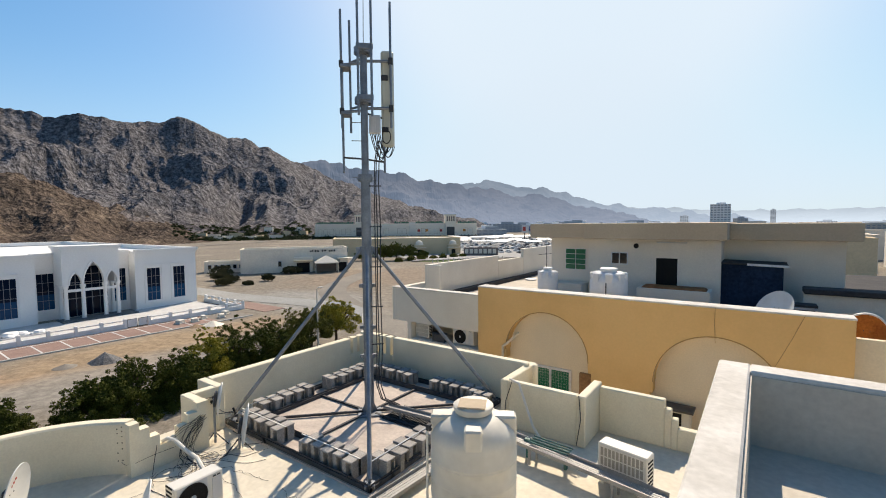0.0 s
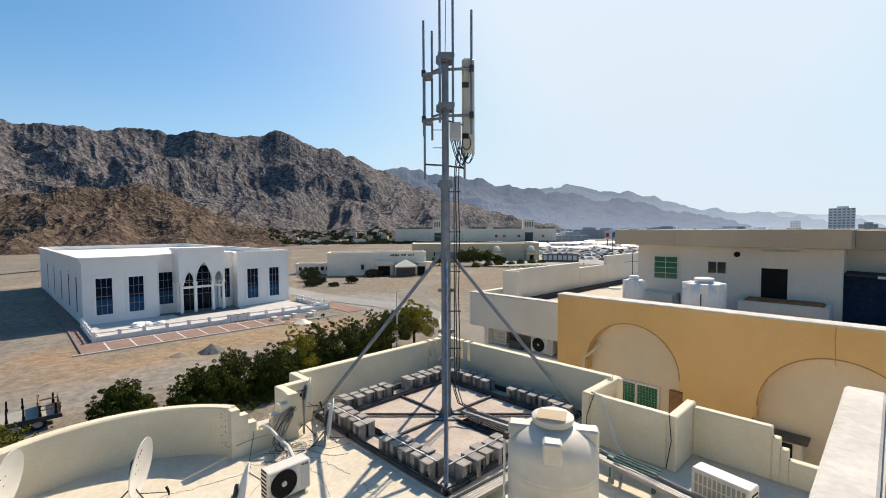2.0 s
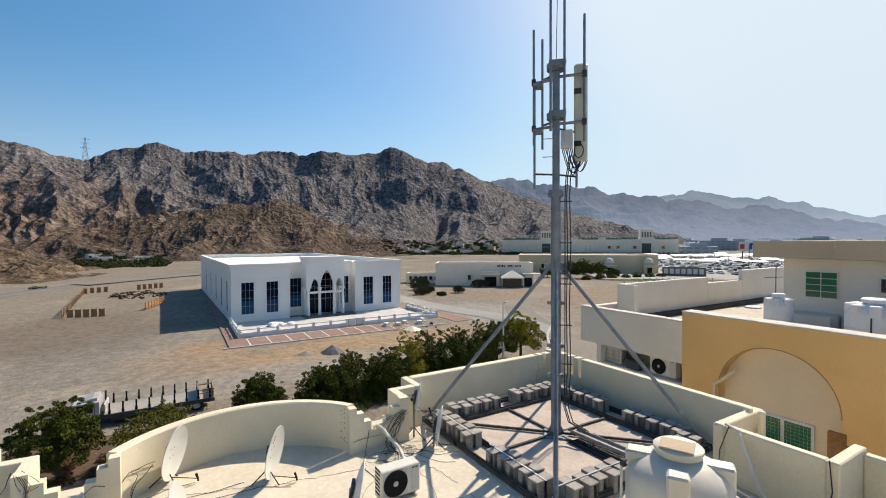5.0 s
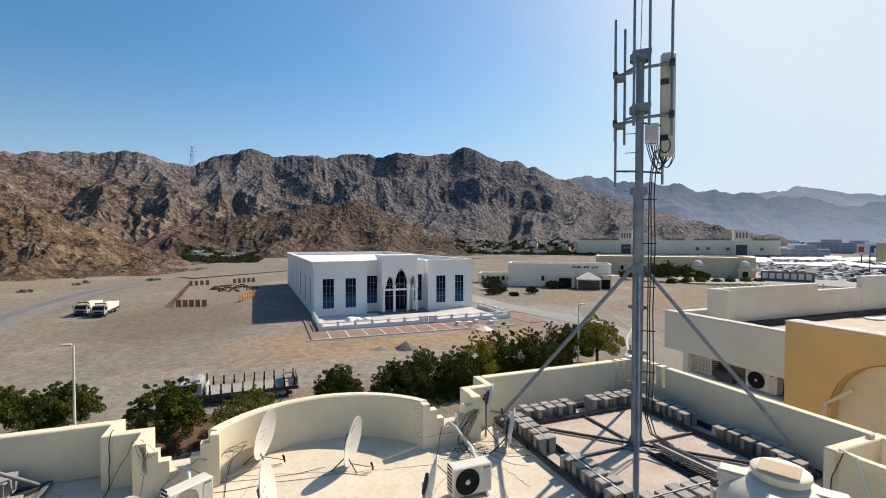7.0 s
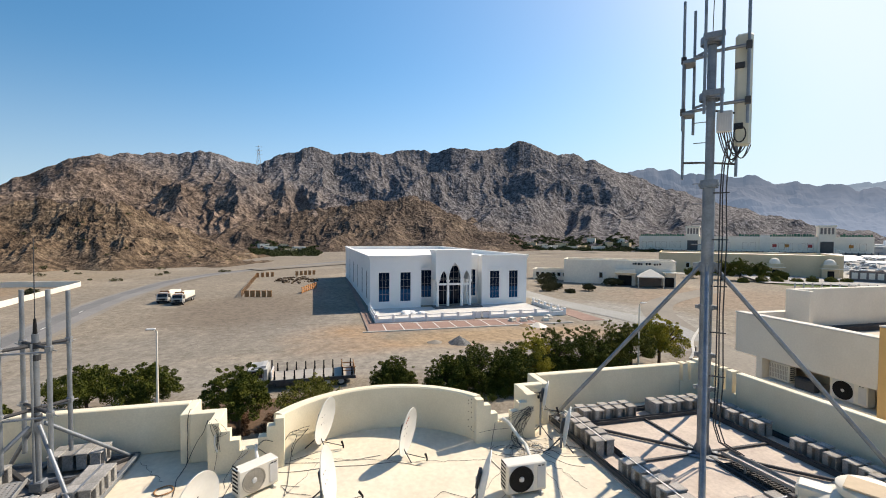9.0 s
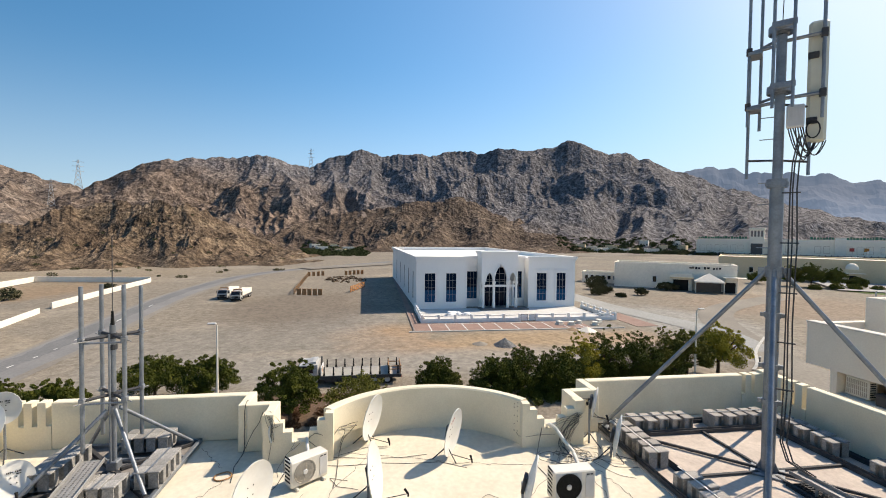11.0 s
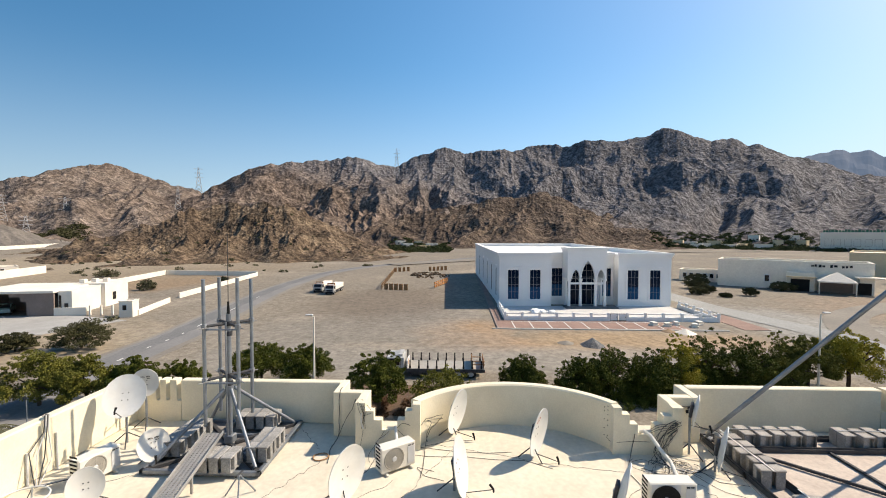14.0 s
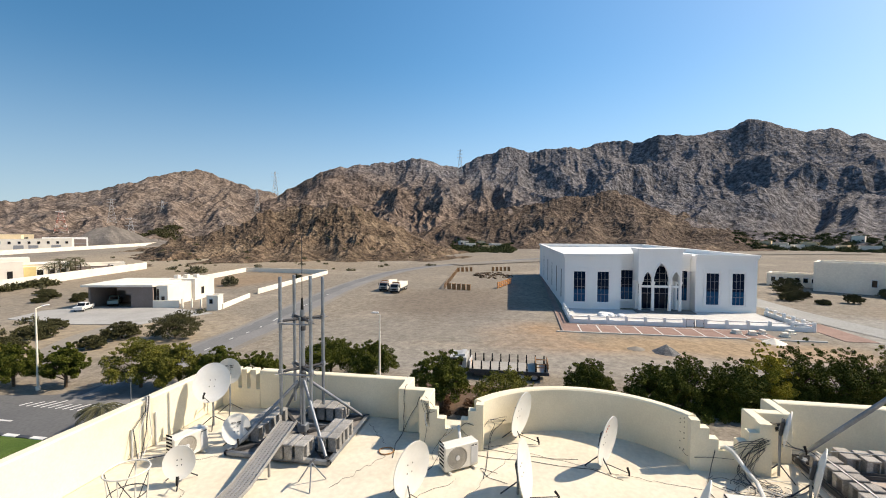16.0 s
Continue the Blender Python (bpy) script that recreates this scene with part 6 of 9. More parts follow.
pipe("refrigerant_pipe", [(-9.42, 3.78, 0.45), (-9.35, 3.84, 0.50), (-9.2, 3.91, 0.47), (-8.95, 4.0, 0.30), (-8.6, 4.03, 0.25), (-8.1, 3.9, 0.26), (-7.59, 3.74, 0.24)], 0.036, M["pvc"], "white lagged pipe arching to the outdoor unit")
pipe("refrigerant_pipe", [(-9.44, -1.32, 0.45), (-9.33, -1.30, 0.48), (-9.2, -1.28, 0.44), (-8.98, -1.22, 0.30), (-8.73, -1.22, 0.20)], 0.03, M["pvc"], "white lagged pipe to the outdoor unit")
dish((-9.30, 4.86, 0.95), (0.46, 0.87, -0.16), 0.62, 0, "white satellite dish seen edge-on on the stepped parapet")
dish((-8.62, 5.02, 0.50), (0.50, 0.85, -0.16), 0.80, 0, "white satellite dish seen edge-on beside the ballast blocks")
pipe("hose", [(-4.6, 8.93, 1.12), (-4.35, 8.86, 1.1), (-4.2, 8.8, 0.8), (-3.9, 8.6, 0.35), (-3.4, 8.2, 0.15), (-2.8, 8.1, 0.25)], 0.025, M["pvc"], "white hose over the parapet", "hose")
pipe("drain_pipe", [(-7.3, 14.9, 0.55), (-7.75, 14.9, 0.1), (-7.95, 14.9, -0.05), (-7.95, 14.9, -0.5)], 0.05, M["arch_cream"], "cream drain pipe on the arch panel")
for k in range(4):
    pipe("water_pipe", [(-3.65, 8.12 - 0.09 * k, 0.41), (-3.3, 8.10 - 0.09 * k, 0.40), (-2.85, 8.05 - 0.09 * k, 0.41)], 0.016, M["teal"], "short teal water pipe lying on the rack")
tl = thing("pipe_rack", (-3.3, 8.0, 0.0), "teal painted pipe rack under the pipes", "pipe rack")
part("rack_bar", Geo().cbox(-0.5, 0.4, -0.05, 0.05, 0.32, 0.38, 0.01), M["teal"], tl)
for x in (-0.46, 0.3):
    part("rack_leg", Geo().cbox(x, x + 0.06, -0.04, 0.04, 0.0, 0.32, 0.01), M["teal"], tl)

ta = thing("television_antenna", (-12.6, 30.3, 0.95), "thin dark television antenna on the wing roof", "antenna")
part("pole", Geo().tube((0, 0, 0), (0, 0, 2.0), 0.025, 8), M["dark_steel"], ta)
part("boom", Geo().tube((-0.5, -0.3, 1.35), (0.5, 0.3, 1.45), 0.015, 6), M["dark_steel"], ta)
for k in range(5):
    q = -0.4 + 0.2 * k
    part("element", Geo().tube((q - 0.15, 0.6 * q + 0.25, 1.4 + 0.1 * q), (q + 0.15, 0.6 * q - 0.25, 1.4 + 0.1 * q), 0.008, 5), M["dark_steel"], ta)
tl_ = part("tank_lid", Geo().lathe([(0.0, 0.0), (0.36, 0.0), (0.38, 0.03), (0.36, 0.07), (0.12, 0.10), (0.0, 0.10)], 24), M["tank_white"], None, "", True)
tl_.matrix_basis = pose(-12.0, 26.3, 0.952)
tagged(tl_, "round white tank lid lying on the wing roof", "lid")

# ---- slack cables on roof and walls ----
rc = random.Random(21)


def loose_cable(p0, p1, wob, r=0.004, n=14, label="thin black cable lying slack on the roof", material="cable", seed=None):
    r *= 0.75
    q = sag(p0, p1, 0.0, n, wob * 0.6, seed if seed is not None else rc.randint(0, 9999))
    pts = smooth_cable(q)
    for p in pts:
        if abs(p0[2] - p1[2]) < 0.3 and max(p0[2], p1[2]) < 0.3:
            p.z = max(p.z, r)
    e = Vector((p0[0], p0[1], 0))
    ob = part("cable", Geo().line([p - e for p in pts], r, 5), M[material])
    ob.matrix_basis = Matrix.Translation(e)
    return tagged(ob, label, "cable", "slack cables")


def smooth_cable(q, n=3):
    out = []
    for i in range(len(q) - 1):
        p = [q[max(0, min(len(q) - 1, i + k))] for k in (-1, 0, 1, 2)]
        for j in range(n):
            t = j / n
            out.append(0.5 * ((2 * p[1]) + (p[2] - p[0]) * t + (2 * p[0] - 5 * p[1] + 4 * p[2] - p[3]) * t * t + (3 * p[1] - p[0] - 3 * p[2] + p[3]) * t ** 3))
    out.append(q[-1].copy())
    return out


for p0, p1, w in (((-9.6, 0.0, 0.01), (-7.6, -1.0, 0.01), 0.08), ((-9.0, 1.5, 0.01), (-9.6, -0.5, 0.01), 0.06), ((-8.9, 1.6, 0.01), (-8.6, 3.3, 0.01), 0.07),
                  ((-8.2, -1.2, 0.01), (-6.3, -2.6, 0.01), 0.12), ((-7.5, -1.9, 0.01), (-6.6, -3.6, 0.01), 0.12), ((-8.9, -2.7, 0.01), (-7.5, -3.4, 0.01), 0.10),
                  ((-9.3, -2.9, 0.01), (-10.2, -3.6, 0.01), 0.06), ((-8.8, 4.4, 0.01), (-6.0, 3.8, 0.01), 0.10), ((-8.7, 4.3, 0.01), (-7.2, 4.6, 0.01), 0.10),
                  ((-7.4, 2.6, 0.01), (-8.9, 3.9, 0.01), 0.08), ((-7.0, -6.0, 0.01), (-6.2, -5.2, 0.01), 0.10), ((-8.3, 0.1, 0.01), (-6.0, 0.6, 0.01), 0.08),
                  ((-6.4, 0.9, 0.01), (-7.4, 3.1, 0.01), 0.10), ((-8.4, -5.6, 0.01), (-7.9, -6.5, 0.01), 0.08), ((-6.8, 4.6, 0.01), (-5.2, 4.3, 0.01), 0.12)):
    loose_cable(p0, p1, w)
# cables that follow given ways over walls and roof
def laid_cable(pts, r=0.0045, label="thin black cable lying slack on the roof", wob=0.012, material="cable"):
    q = []
    for i in range(len(pts) - 1):
        a, b = Vector(pts[i]), Vector(pts[i + 1])
        k = max(1, int((b - a).length / 0.16))
        for j in range(k):
            p = a.lerp(b, j / k)
            if q:
                p += Vector((0, rc.uniform(-wob, wob), rc.uniform(-wob, wob) if p.z > 0.05 else 0.0))
            q.append(p)
    q.append(Vector(pts[-1]))
    e = Vector((q[0].x, q[0].y, 0))
    line = smooth_cable(q)
    for p in line:
        p.z = max(p.z, r)
    ob = part("cable", Geo().line([p - e for p in line], r, 5), M[material])
    ob.matrix_basis = Matrix.Translation(e)
    return tagged(ob, label, "cable", "slack cables")


BOW_ = "thin black cable clipped along the bowed parapet"
laid_cable([(-9.34, -1.30, 0.45), (-9.33, -1.17, 0.58), (-9.33, -1.01, 0.54), (-9.49, -0.84, 0.42), (-9.68, -0.70, 0.51), (-9.84, -0.57, 0.50), (-10.06, -0.33, 0.47)], 0.006, BOW_)
laid_cable([(-9.71, -0.67, 0.51), (-9.84, -0.56, 0.48), (-10.05, -0.34, 0.39)], 0.005, BOW_)
laid_cable([(-10.02, -0.36, 0.44), (-9.93, -0.48, 0.32), (-9.80, -0.60, 0.23), (-9.70, -0.67, 0.05), (-9.2, -0.69, 0.01), (-8.8, -0.67, 0.01), (-8.3, -0.70, 0.01)], 0.006, BOW_)
laid_cable([(-9.72, -0.66, 0.48), (-9.80, -0.59, 0.40), (-9.71, -0.67, 0.18), (-9.68, -0.66, 0.02)], 0.005, BOW_)
laid_cable([(-9.36, -1.30, 0.45), (-9.30, -1.15, 0.34), (-9.45, -0.86, 0.02), (-9.34, -0.20, 0.01), (-9.3, 0.08, 0.01), (-9.27, 0.62, 0.01), (-9.33, 1.12, 0.01)], 0.005)
laid_cable([(-9.52, -0.70, 0.01), (-9.78, -0.16, 0.01), (-9.81, 0.32, 0.01)])
laid_cable([(-8.85, -1.10, 0.01), (-9.11, -0.92, 0.01), (-9.08, -0.52, 0.01), (-9.08, -0.22, 0.01), (-9.11, 0.08, 0.01), (-9.01, 0.71, 0.01), (-8.99, 1.35, 0.01), (-8.7, 1.85, 0.01)], 0.005)
laid_cable([(-8.52, -0.45, 0.01), (-8.65, -0.80, 0.01), (-8.35, -0.60, 0.01), (-8.2, -0.25, 0.01)])
laid_cable([(-9.59, 3.15, 0.26), (-9.50, 3.20, 0.21), (-9.33, 3.30, 0.27), (-9.33, 3.97, 0.28)], 0.004, BOW_)
STEP_ = "thin black cable tangled on the stepped parapet"
laid_cable([(-9.40, 3.66, 0.43), (-9.32, 3.65, 0.42), (-9.32, 3.59, 0.17), (-9.2, 3.50, 0.02), (-8.92, 3.38, 0.01), (-8.66, 3.26, 0.01), (-8.23, 3.32, 0.01), (-7.6, 3.3, 0.1)], 0.006, STEP_)
for k in range(3):
    laid_cable([(-9.86, 5.03 + 0.02 * k, 0.80 + 0.03 * k), (-9.70, 4.72, 0.90 - 0.05 * k), (-9.34, 4.58, 0.72 - 0.04 * k), (-9.31, 4.32, 0.66 - 0.03 * k), (-9.32, 4.11, 0.65 - 0.05 * k), (-9.32, 3.96, 0.55 - 0.04 * k)], 0.005, STEP_, 0.02)
laid_cable([(-9.87, 5.05, 0.84), (-9.86, 5.08, 0.55), (-9.6, 5.08, 0.52), (-9.5, 5.40, 0.45), (-9.3, 5.45, 0.39)], 0.008, STEP_, 0.02)
for k in range(16):
    z0, y1 = rc.uniform(0.5, 0.75), rc.uniform(3.85, 4.5)
    bulge = rc.uniform(0.05, 0.42)
    laid_cable([(-9.32, 4.54 - rc.uniform(0, 0.08), z0), (-9.30, 4.48 - bulge * 0.7, z0 - 0.15), (-9.27, 4.45 - bulge, z0 * 0.5), (-9.2, (y1 + 4.3 - bulge) / 2, 0.12), (-9.1 + rc.uniform(-0.05, 0.2), y1, 0.02), (-8.8 + rc.uniform(-0.25, 0.3), y1 + rc.uniform(-0.5, 0.4), 0.01)], rc.choice((0.003, 0.004, 0.006)), STEP_, 0.03, rc.choice(("cable", "cable", "cable", "dark_steel")))
for k in range(14):
    x, y, r, a = rc.uniform(-9.05, -8.55), rc.uniform(3.7, 4.75), rc.uniform(0.12, 0.30), rc.uniform(0, 6.28)
    laid_cable([(x + r * (1 + 0.4 * math.sin(2.1 * j + k)) * math.cos(a + j), y + r * 1.4 * math.sin(a + j), 0.008 + 0.03 * abs(math.sin(j + k))) for j in np.arange(0, rc.uniform(3.0, 6.0), 0.8)], rc.choice((0.003, 0.004, 0.005)), "thin cable curled up on the roof by the stepped parapet", 0.02, rc.choice(("cable", "cable", "plastic_grey")))
laid_cable([(-8.88, 4.06, 0.01), (-8.65, 4.45, 0.01), (-8.81, 4.87, 0.01), (-9.13, 5.26, 0.01), (-9.5, 5.22, 0.05)], 0.008)
laid_cable([(-8.56, 3.64, 0.01), (-8.68, 4.67, 0.01), (-8.36, 4.82, 0.01), (-8.25, 5.28, 0.01)], 0.005)
laid_cable([(-8.65, 4.45, 0.01), (-8.24, 4.62, 0.01), (-8.03, 4.76, 0.01), (-7.9, 4.99, 0.01)], 0.004)
laid_cable([(-7.3, 2.6, 0.01), (-7.75, 2.05, 0.01), (-7.2, 1.3, 0.01), (-6.6, 1.0, 0.01)], 0.004)
for y0, z0, pts in ((5.02, 0.80, 5), (4.98, 0.72, 4)):
    gl = thing("cable_splitter", (-9.86, y0, z0), "small black cable splitter on the stepped parapet", "cable splitter")
    part("case", Geo().cbox(-0.02, 0.03, -0.045, 0.045, -0.03, 0.03, 0.005), M["black"], gl)
    for j in range(pts):
        part("plug", Geo().tube((0.005, -0.04 + 0.02 * j, -0.03), (0.005, -0.04 + 0.02 * j, -0.055), 0.006, 6), M["dark_steel"], gl)
LEFT_ = "thin dark cable hanging down the stepped parapet"
laid_cable([(-10.0, -2.60, 1.075), (-9.91, -2.62, 1.06), (-9.905, -2.65, 0.82), (-9.905, -2.66, 0.37), (-9.88, -2.66, 0.02), (-9.31, -2.69, 0.01), (-8.73, -2.58, 0.01)], 0.008, LEFT_)
laid_cable([(-9.36, -2.16, 1.0), (-9.55, -2.19, 0.98), (-9.7, -2.32, 0.72), (-9.8, -2.44, 0.50), (-9.89, -2.60, 0.20), (-9.88, -2.66, 0.03)], 0.006, LEFT_)
for k in range(5):
    laid_cable([(-9.34, -2.12 + 0.03 * k, 1.03 - 0.02 * k), (-9.325, -2.10 + 0.05 * k, 0.85), (-9.325, -2.02 + 0.02 * k, 0.70), (-9.325, -2.06 + 0.03 * k, 0.45), (-9.30, -2.14 + 0.04 * k, 0.03)][: 3 + k % 3], 0.004, LEFT_, 0.03)
laid_cable([(-9.45, -2.05, 1.035), (-9.4, -1.86, 0.86), (-9.33, -1.84, 0.80), (-9.32, -2.02, 0.72)], 0.004, LEFT_, 0.03)
laid_cable([(-9.325, -2.02, 0.78), (-9.30, -2.03, 0.62), (-9.29, -1.98, 0.46)], 0.016, "white lagged pipe end on the stepped parapet", 0.005, "pvc")
for k in range(4):
    laid_cable([(-9.38, -1.55 + 0.05 * k, 0.43), (-9.32, -1.56 + 0.05 * k, 0.36), (-9.25, -1.70, 0.18), (-9.09, -1.84 + 0.06 * k, 0.01), (-8.8, -1.75 + 0.1 * k, 0.01)], 0.004, LEFT_, 0.03, "plastic_grey" if k % 2 else "cable")
laid_cable([(-8.95, -1.67, 0.01), (-8.51, -1.72, 0.01), (-8.1, -1.95, 0.01)], 0.006)
# bundle over the left parapet
for k in range(4):
    x = -8.2 + 0.03 * k
    pipe("cable_drop", [(x - 0.05, YL - 0.05, PH + 0.05), (x, YL + 0.04, PH + 0.07), (x + 0.05, YL + 0.06, 0.85), (x + 0.12 * k, YL + 0.07, 0.3 + 0.1 * k), (x + 0.5, YL + 0.3, 0.06), (-7.9, -6.95, 0.1)], 0.010, M["dark_steel" if k % 2 else "plastic_grey"], "grey cable draped over the sunlit parapet", "cable")
pipe("conduit", [(-8.35, YL + 0.03, 0.0), (-8.35, YL + 0.03, 0.72)], 0.02, M["plastic_grey"], "grey conduit on the sunlit parapet")
pipe("conduit", [(-7.75, YL + 0.03, 0.0), (-7.75, YL + 0.03, 0.6)], 0.02, M["plastic_grey"], "grey conduit on the sunlit parapet")
pipe("hanging_cable", [(-4.55, 8.94, 1.08), (-4.7, 8.92, 0.6), (-4.72, 8.9, 0.1)], 0.009, M["cable"], "black cable down the jog parapet", "cable")
pipe("hanging_cable", [(-3.05, 8.94, 1.08), (-3.0, 8.92, 0.6), (-3.08, 8.9, 0.05)], 0.009, M["cable"], "black cable down the jog parapet", "cable")
# thin tubes that draw two cracks in the ochre wall
pipe("hanging_cable", [(-1.14, 14.925, 2.14), (-1.15, 14.925, 1.7), (-1.12, 14.925, 1.1)], 0.006, M["yellow_dark"], "thin brown crack line on the ochre wall", "cable")
pipe("hanging_cable", [(0.87, 14.925, 2.14), (0.6, 14.925, 1.44), (0.2, 14.925, 0.5)], 0.006, M["yellow_dark"], "thin brown crack line on the ochre wall", "cable")
# ---- the white hall ----
def build_hall():
    X0, X1, Y0, Y1, TOP = -75.0, -134.5, 6.6, 35.4, 1.05
    t = thing("white_hall", (X0, 21.0, GZ), "large new white hall with pointed-arch portico and tall windows", "building")
    bx, by, bz = X0, 21.0, GZ

    def B(g, x0, x1, y0, y1, z0, z1, c=0.0):
        a = (x0 - bx, x1 - bx, y0 - by, y1 - by, z0 - bz, z1 - bz)
        return g.cbox(*a, c) if c else g.box(*a)
    rec0, rec1 = 15.35, 26.55
    # walls: front wings with window openings, recessed middle, sides and back
    zt = TOP - 0.25
    win = {"l": ((8.05, 9.85), (11.75, 13.5)), "r": ((28.15, 29.95), (31.9, 33.6))}
    for side, ya, yb in (("l", Y0, rec0), ("r", rec1, Y1)):
        g = Geo()
        edges = [ya] + [e for w in win[side] for e in w] + [yb]
        for k in range(0, len(edges), 2):
            B(g, X0 - 0.5, X0, edges[k], edges[k + 1], GZ, zt)
        for w in win[side]:
            B(g, X0 - 0.5, X0, w[0], w[1], GZ, -6.75)
            B(g, X0 - 0.5, X0, w[0], w[1], -1.85, zt)
        part("wall", g, M["new_white"], t)
        ret = rec0 if side == "l" else rec1
        g = Geo()
        if side == "l":
            B(g, X0 - 2.4, X0 - 0.5, rec0 - 0.4, rec0, GZ, zt)
        else:
            B(g, X0 - 2.4, X0 - 0.5, rec1, rec1 + 0.4, GZ, zt)
        part("wall", g, M["new_white"], t)
    g = Geo()
    rw = ((15.9, 17.7), (24.5, 26.1))
    edges = [rec0] + [e for w in rw for e in w] + [rec1]
    for k in range(0, len(edges), 2):
        B(g, X0 - 2.6, X0 - 2.1, edges[k], edges[k + 1], GZ, zt)
    for w in rw:
        B(g, X0 - 2.6, X0 - 2.1, w[0], w[1], GZ, -6.5)
        B(g, X0 - 2.6, X0 - 2.1, w[0], w[1], -1.7, zt)
    part("wall", g, M["new_white"], t)
    # left side wall with narrow windows
    g = Geo()
    xs = [X0 - 0.5]
    sw = [(-79.5, -80.7), (-87.4, -88.6), (-96.6, -97.8), (-107.0, -108.2), (-118.5, -119.7)]
    for a, b in sw:
        xs += [a, b]
    xs.append(X1)
    for k in range(0, len(xs), 2):
        B(g, xs[k + 1], xs[k], Y0, Y0 + 0.5, GZ, zt)
    for a, b in sw:
        B(g, b, a, Y0, Y0 + 0.5, GZ, -6.75)
        B(g, b, a, Y0, Y0 + 0.5, -1.85, zt)
    part("wall", g, M["new_white"], t)
    g = Geo()
    B(g, X1, X0 - 0.5, Y1 - 0.5, Y1, GZ, zt)
    B(g, X1 - 0.5, X1, Y0, Y1, GZ, zt)
    part("wall", g, M["new_white"], t)
    g = Geo()
    B(g, X1, X0 - 2.4, Y0 + 0.5, Y1 - 0.5, zt - 0.9, zt - 0.6)
    part("roof", g, M["new_white"], t, "bright white flat roof")
    # cornice: two mouldings round the parapet
    for dz, out in ((0.0, 0.32), (-0.28, 0.20), (-0.50, 0.10)):
        g = Geo()
        z0, z1 = TOP - 0.25 + dz, TOP + dz
        B(g, X0 - 0.4, X0 + out, Y0 - out, rec0, z0, z1)
        B(g, X0 - 0.4, X0 + out, rec1, Y1 + out, z0, z1)
        B(g, X0 - 2.6, X0 - 1.95 + out, rec0, 17.65, z0, z1)
        B(g, X0 - 2.6, X0 - 1.95 + out, 24.1, rec1, z0, z1)
        B(g, X1 - out, X0 - 0.4, Y0 - out, Y0 + 0.4, z0, z1)
        B(g, X1 - out, X0 - 0.4, Y1 - 0.4, Y1 + out, z0, z1)
        B(g, X1 - out, X1 + 0.4, Y0 + 0.4, Y1 - 0.4, z0, z1)
        part("cornice", g, M["new_white"], t)
    # windows with white bars
    def window(x, y0, y1, z0, z1, cols, rows):
        w = part("window", Geo().box(x - 0.14 - bx, x - 0.08 - bx, y0 - by, y1 - by, z0 - bz, z1 - bz), M["window"], t, "tall dark blue window with thin grey glazing bars")
        zl = z0 + 0.42 * (z1 - z0)
        part("lower_pane", Geo().box(x - 0.079 - bx, x - 0.074 - bx, y0 + 0.02 - by, y1 - 0.02 - by, z0 - bz, zl - bz), M["window_low"], w, "bluer lower panes")
        for k in range(1, cols):
            y = y0 + (y1 - y0) * k / cols
            part("bar", Geo().box(x - 0.08 - bx, x - 0.03 - bx, y - 0.02 - by, y + 0.02 - by, z0 - bz, z1 - bz), M["frame_grey"], w)
        for k in range(1, rows):
            z = z0 + (z1 - z0) * k / rows
            part("bar", Geo().box(x - 0.08 - bx, x - 0.035 - bx, y0 - by, y1 - by, z - 0.02 - bz, z + 0.02 - bz), M["frame_grey"], w)
        part("surround", Geo().box(x - bx, x + 0.07 - bx, y0 - 0.38 - by, y0 - 0.2 - by, z0 - 0.2 - bz, z1 + 0.4 - bz).box(x - bx, x + 0.07 - bx, y1 + 0.2 - by, y1 + 0.38 - by, z0 - 0.2 - bz, z1 + 0.4 - bz)
             .box(x - bx, x + 0.12 - bx, y0 - 0.5 - by, y1 + 0.5 - by, z1 + 0.4 - bz, z1 + 0.6 - bz).box(x - bx, x + 0.1 - bx, y0 - 0.4 - by, y1 + 0.4 - by, z0 - 0.32 - bz, z0 - 0.2 - bz), M["new_white"], w)
    for side in win.values():
        for a, b in side:
            window(X0, a, b, -6.75, -1.85, 3, 4)
    for a, b in rw:
        window(X0 - 2.1, a, b, -6.5, -1.7, 3, 4)
    for a, b in sw:
        w = part("window", Geo().box(b - bx, a - bx, Y0 + 0.03 - by, Y0 + 0.09 - by, -6.75 - bz, -1.85 - bz), M["black"], t, "narrow dark side window")
        part("bar", Geo().box((a + b) / 2 - 0.04 - bx, (a + b) / 2 + 0.04 - bx, Y0 + 0.14 - by, Y0 + 0.2 - by, -6.75 - bz, -1.85 - bz), M["frame_grey"], w)
        part("surround", Geo().box(b - 0.3 - bx, a + 0.3 - bx, Y0 - 0.08 - by, Y0 - by, -1.5 - bz, -1.3 - bz), M["new_white"], w)
    # portico: block on four columns with three pointed arches
    px = X0 + 1.2
    zb = -3.2
    openings = ((18.45, 19.75, -1.6), (19.98, 22.25, -0.25), (22.60, 23.85, -1.6))

    def pointed(a, b, apex):
        c, n = (a + b) / 2, 10
        pts = []
        for i in range(n + 1):
            s = i / n
            w_, x_ = b - a, (c - a) * s ** 1.3
            pts.append((a + x_, zb + (apex - zb) * math.sqrt(w_ * w_ - (w_ - x_) ** 2) / (0.8660254 * w_)))
        right = [(a + b - u, v) for u, v in reversed(pts[:-1])]
        return pts + right
    outline = [(17.70, zb)]
    for a, b, apex in openings:
        outline += pointed(a, b, apex)
    outline += [(24.15, zb), (24.15, 1.7), (17.70, 1.7)]
    g = Geo().prism([(u - by, v - bz) for u, v in outline], "x", px - 0.5 - bx, px - bx)
    part("portico_front", g, M["new_white"], t)
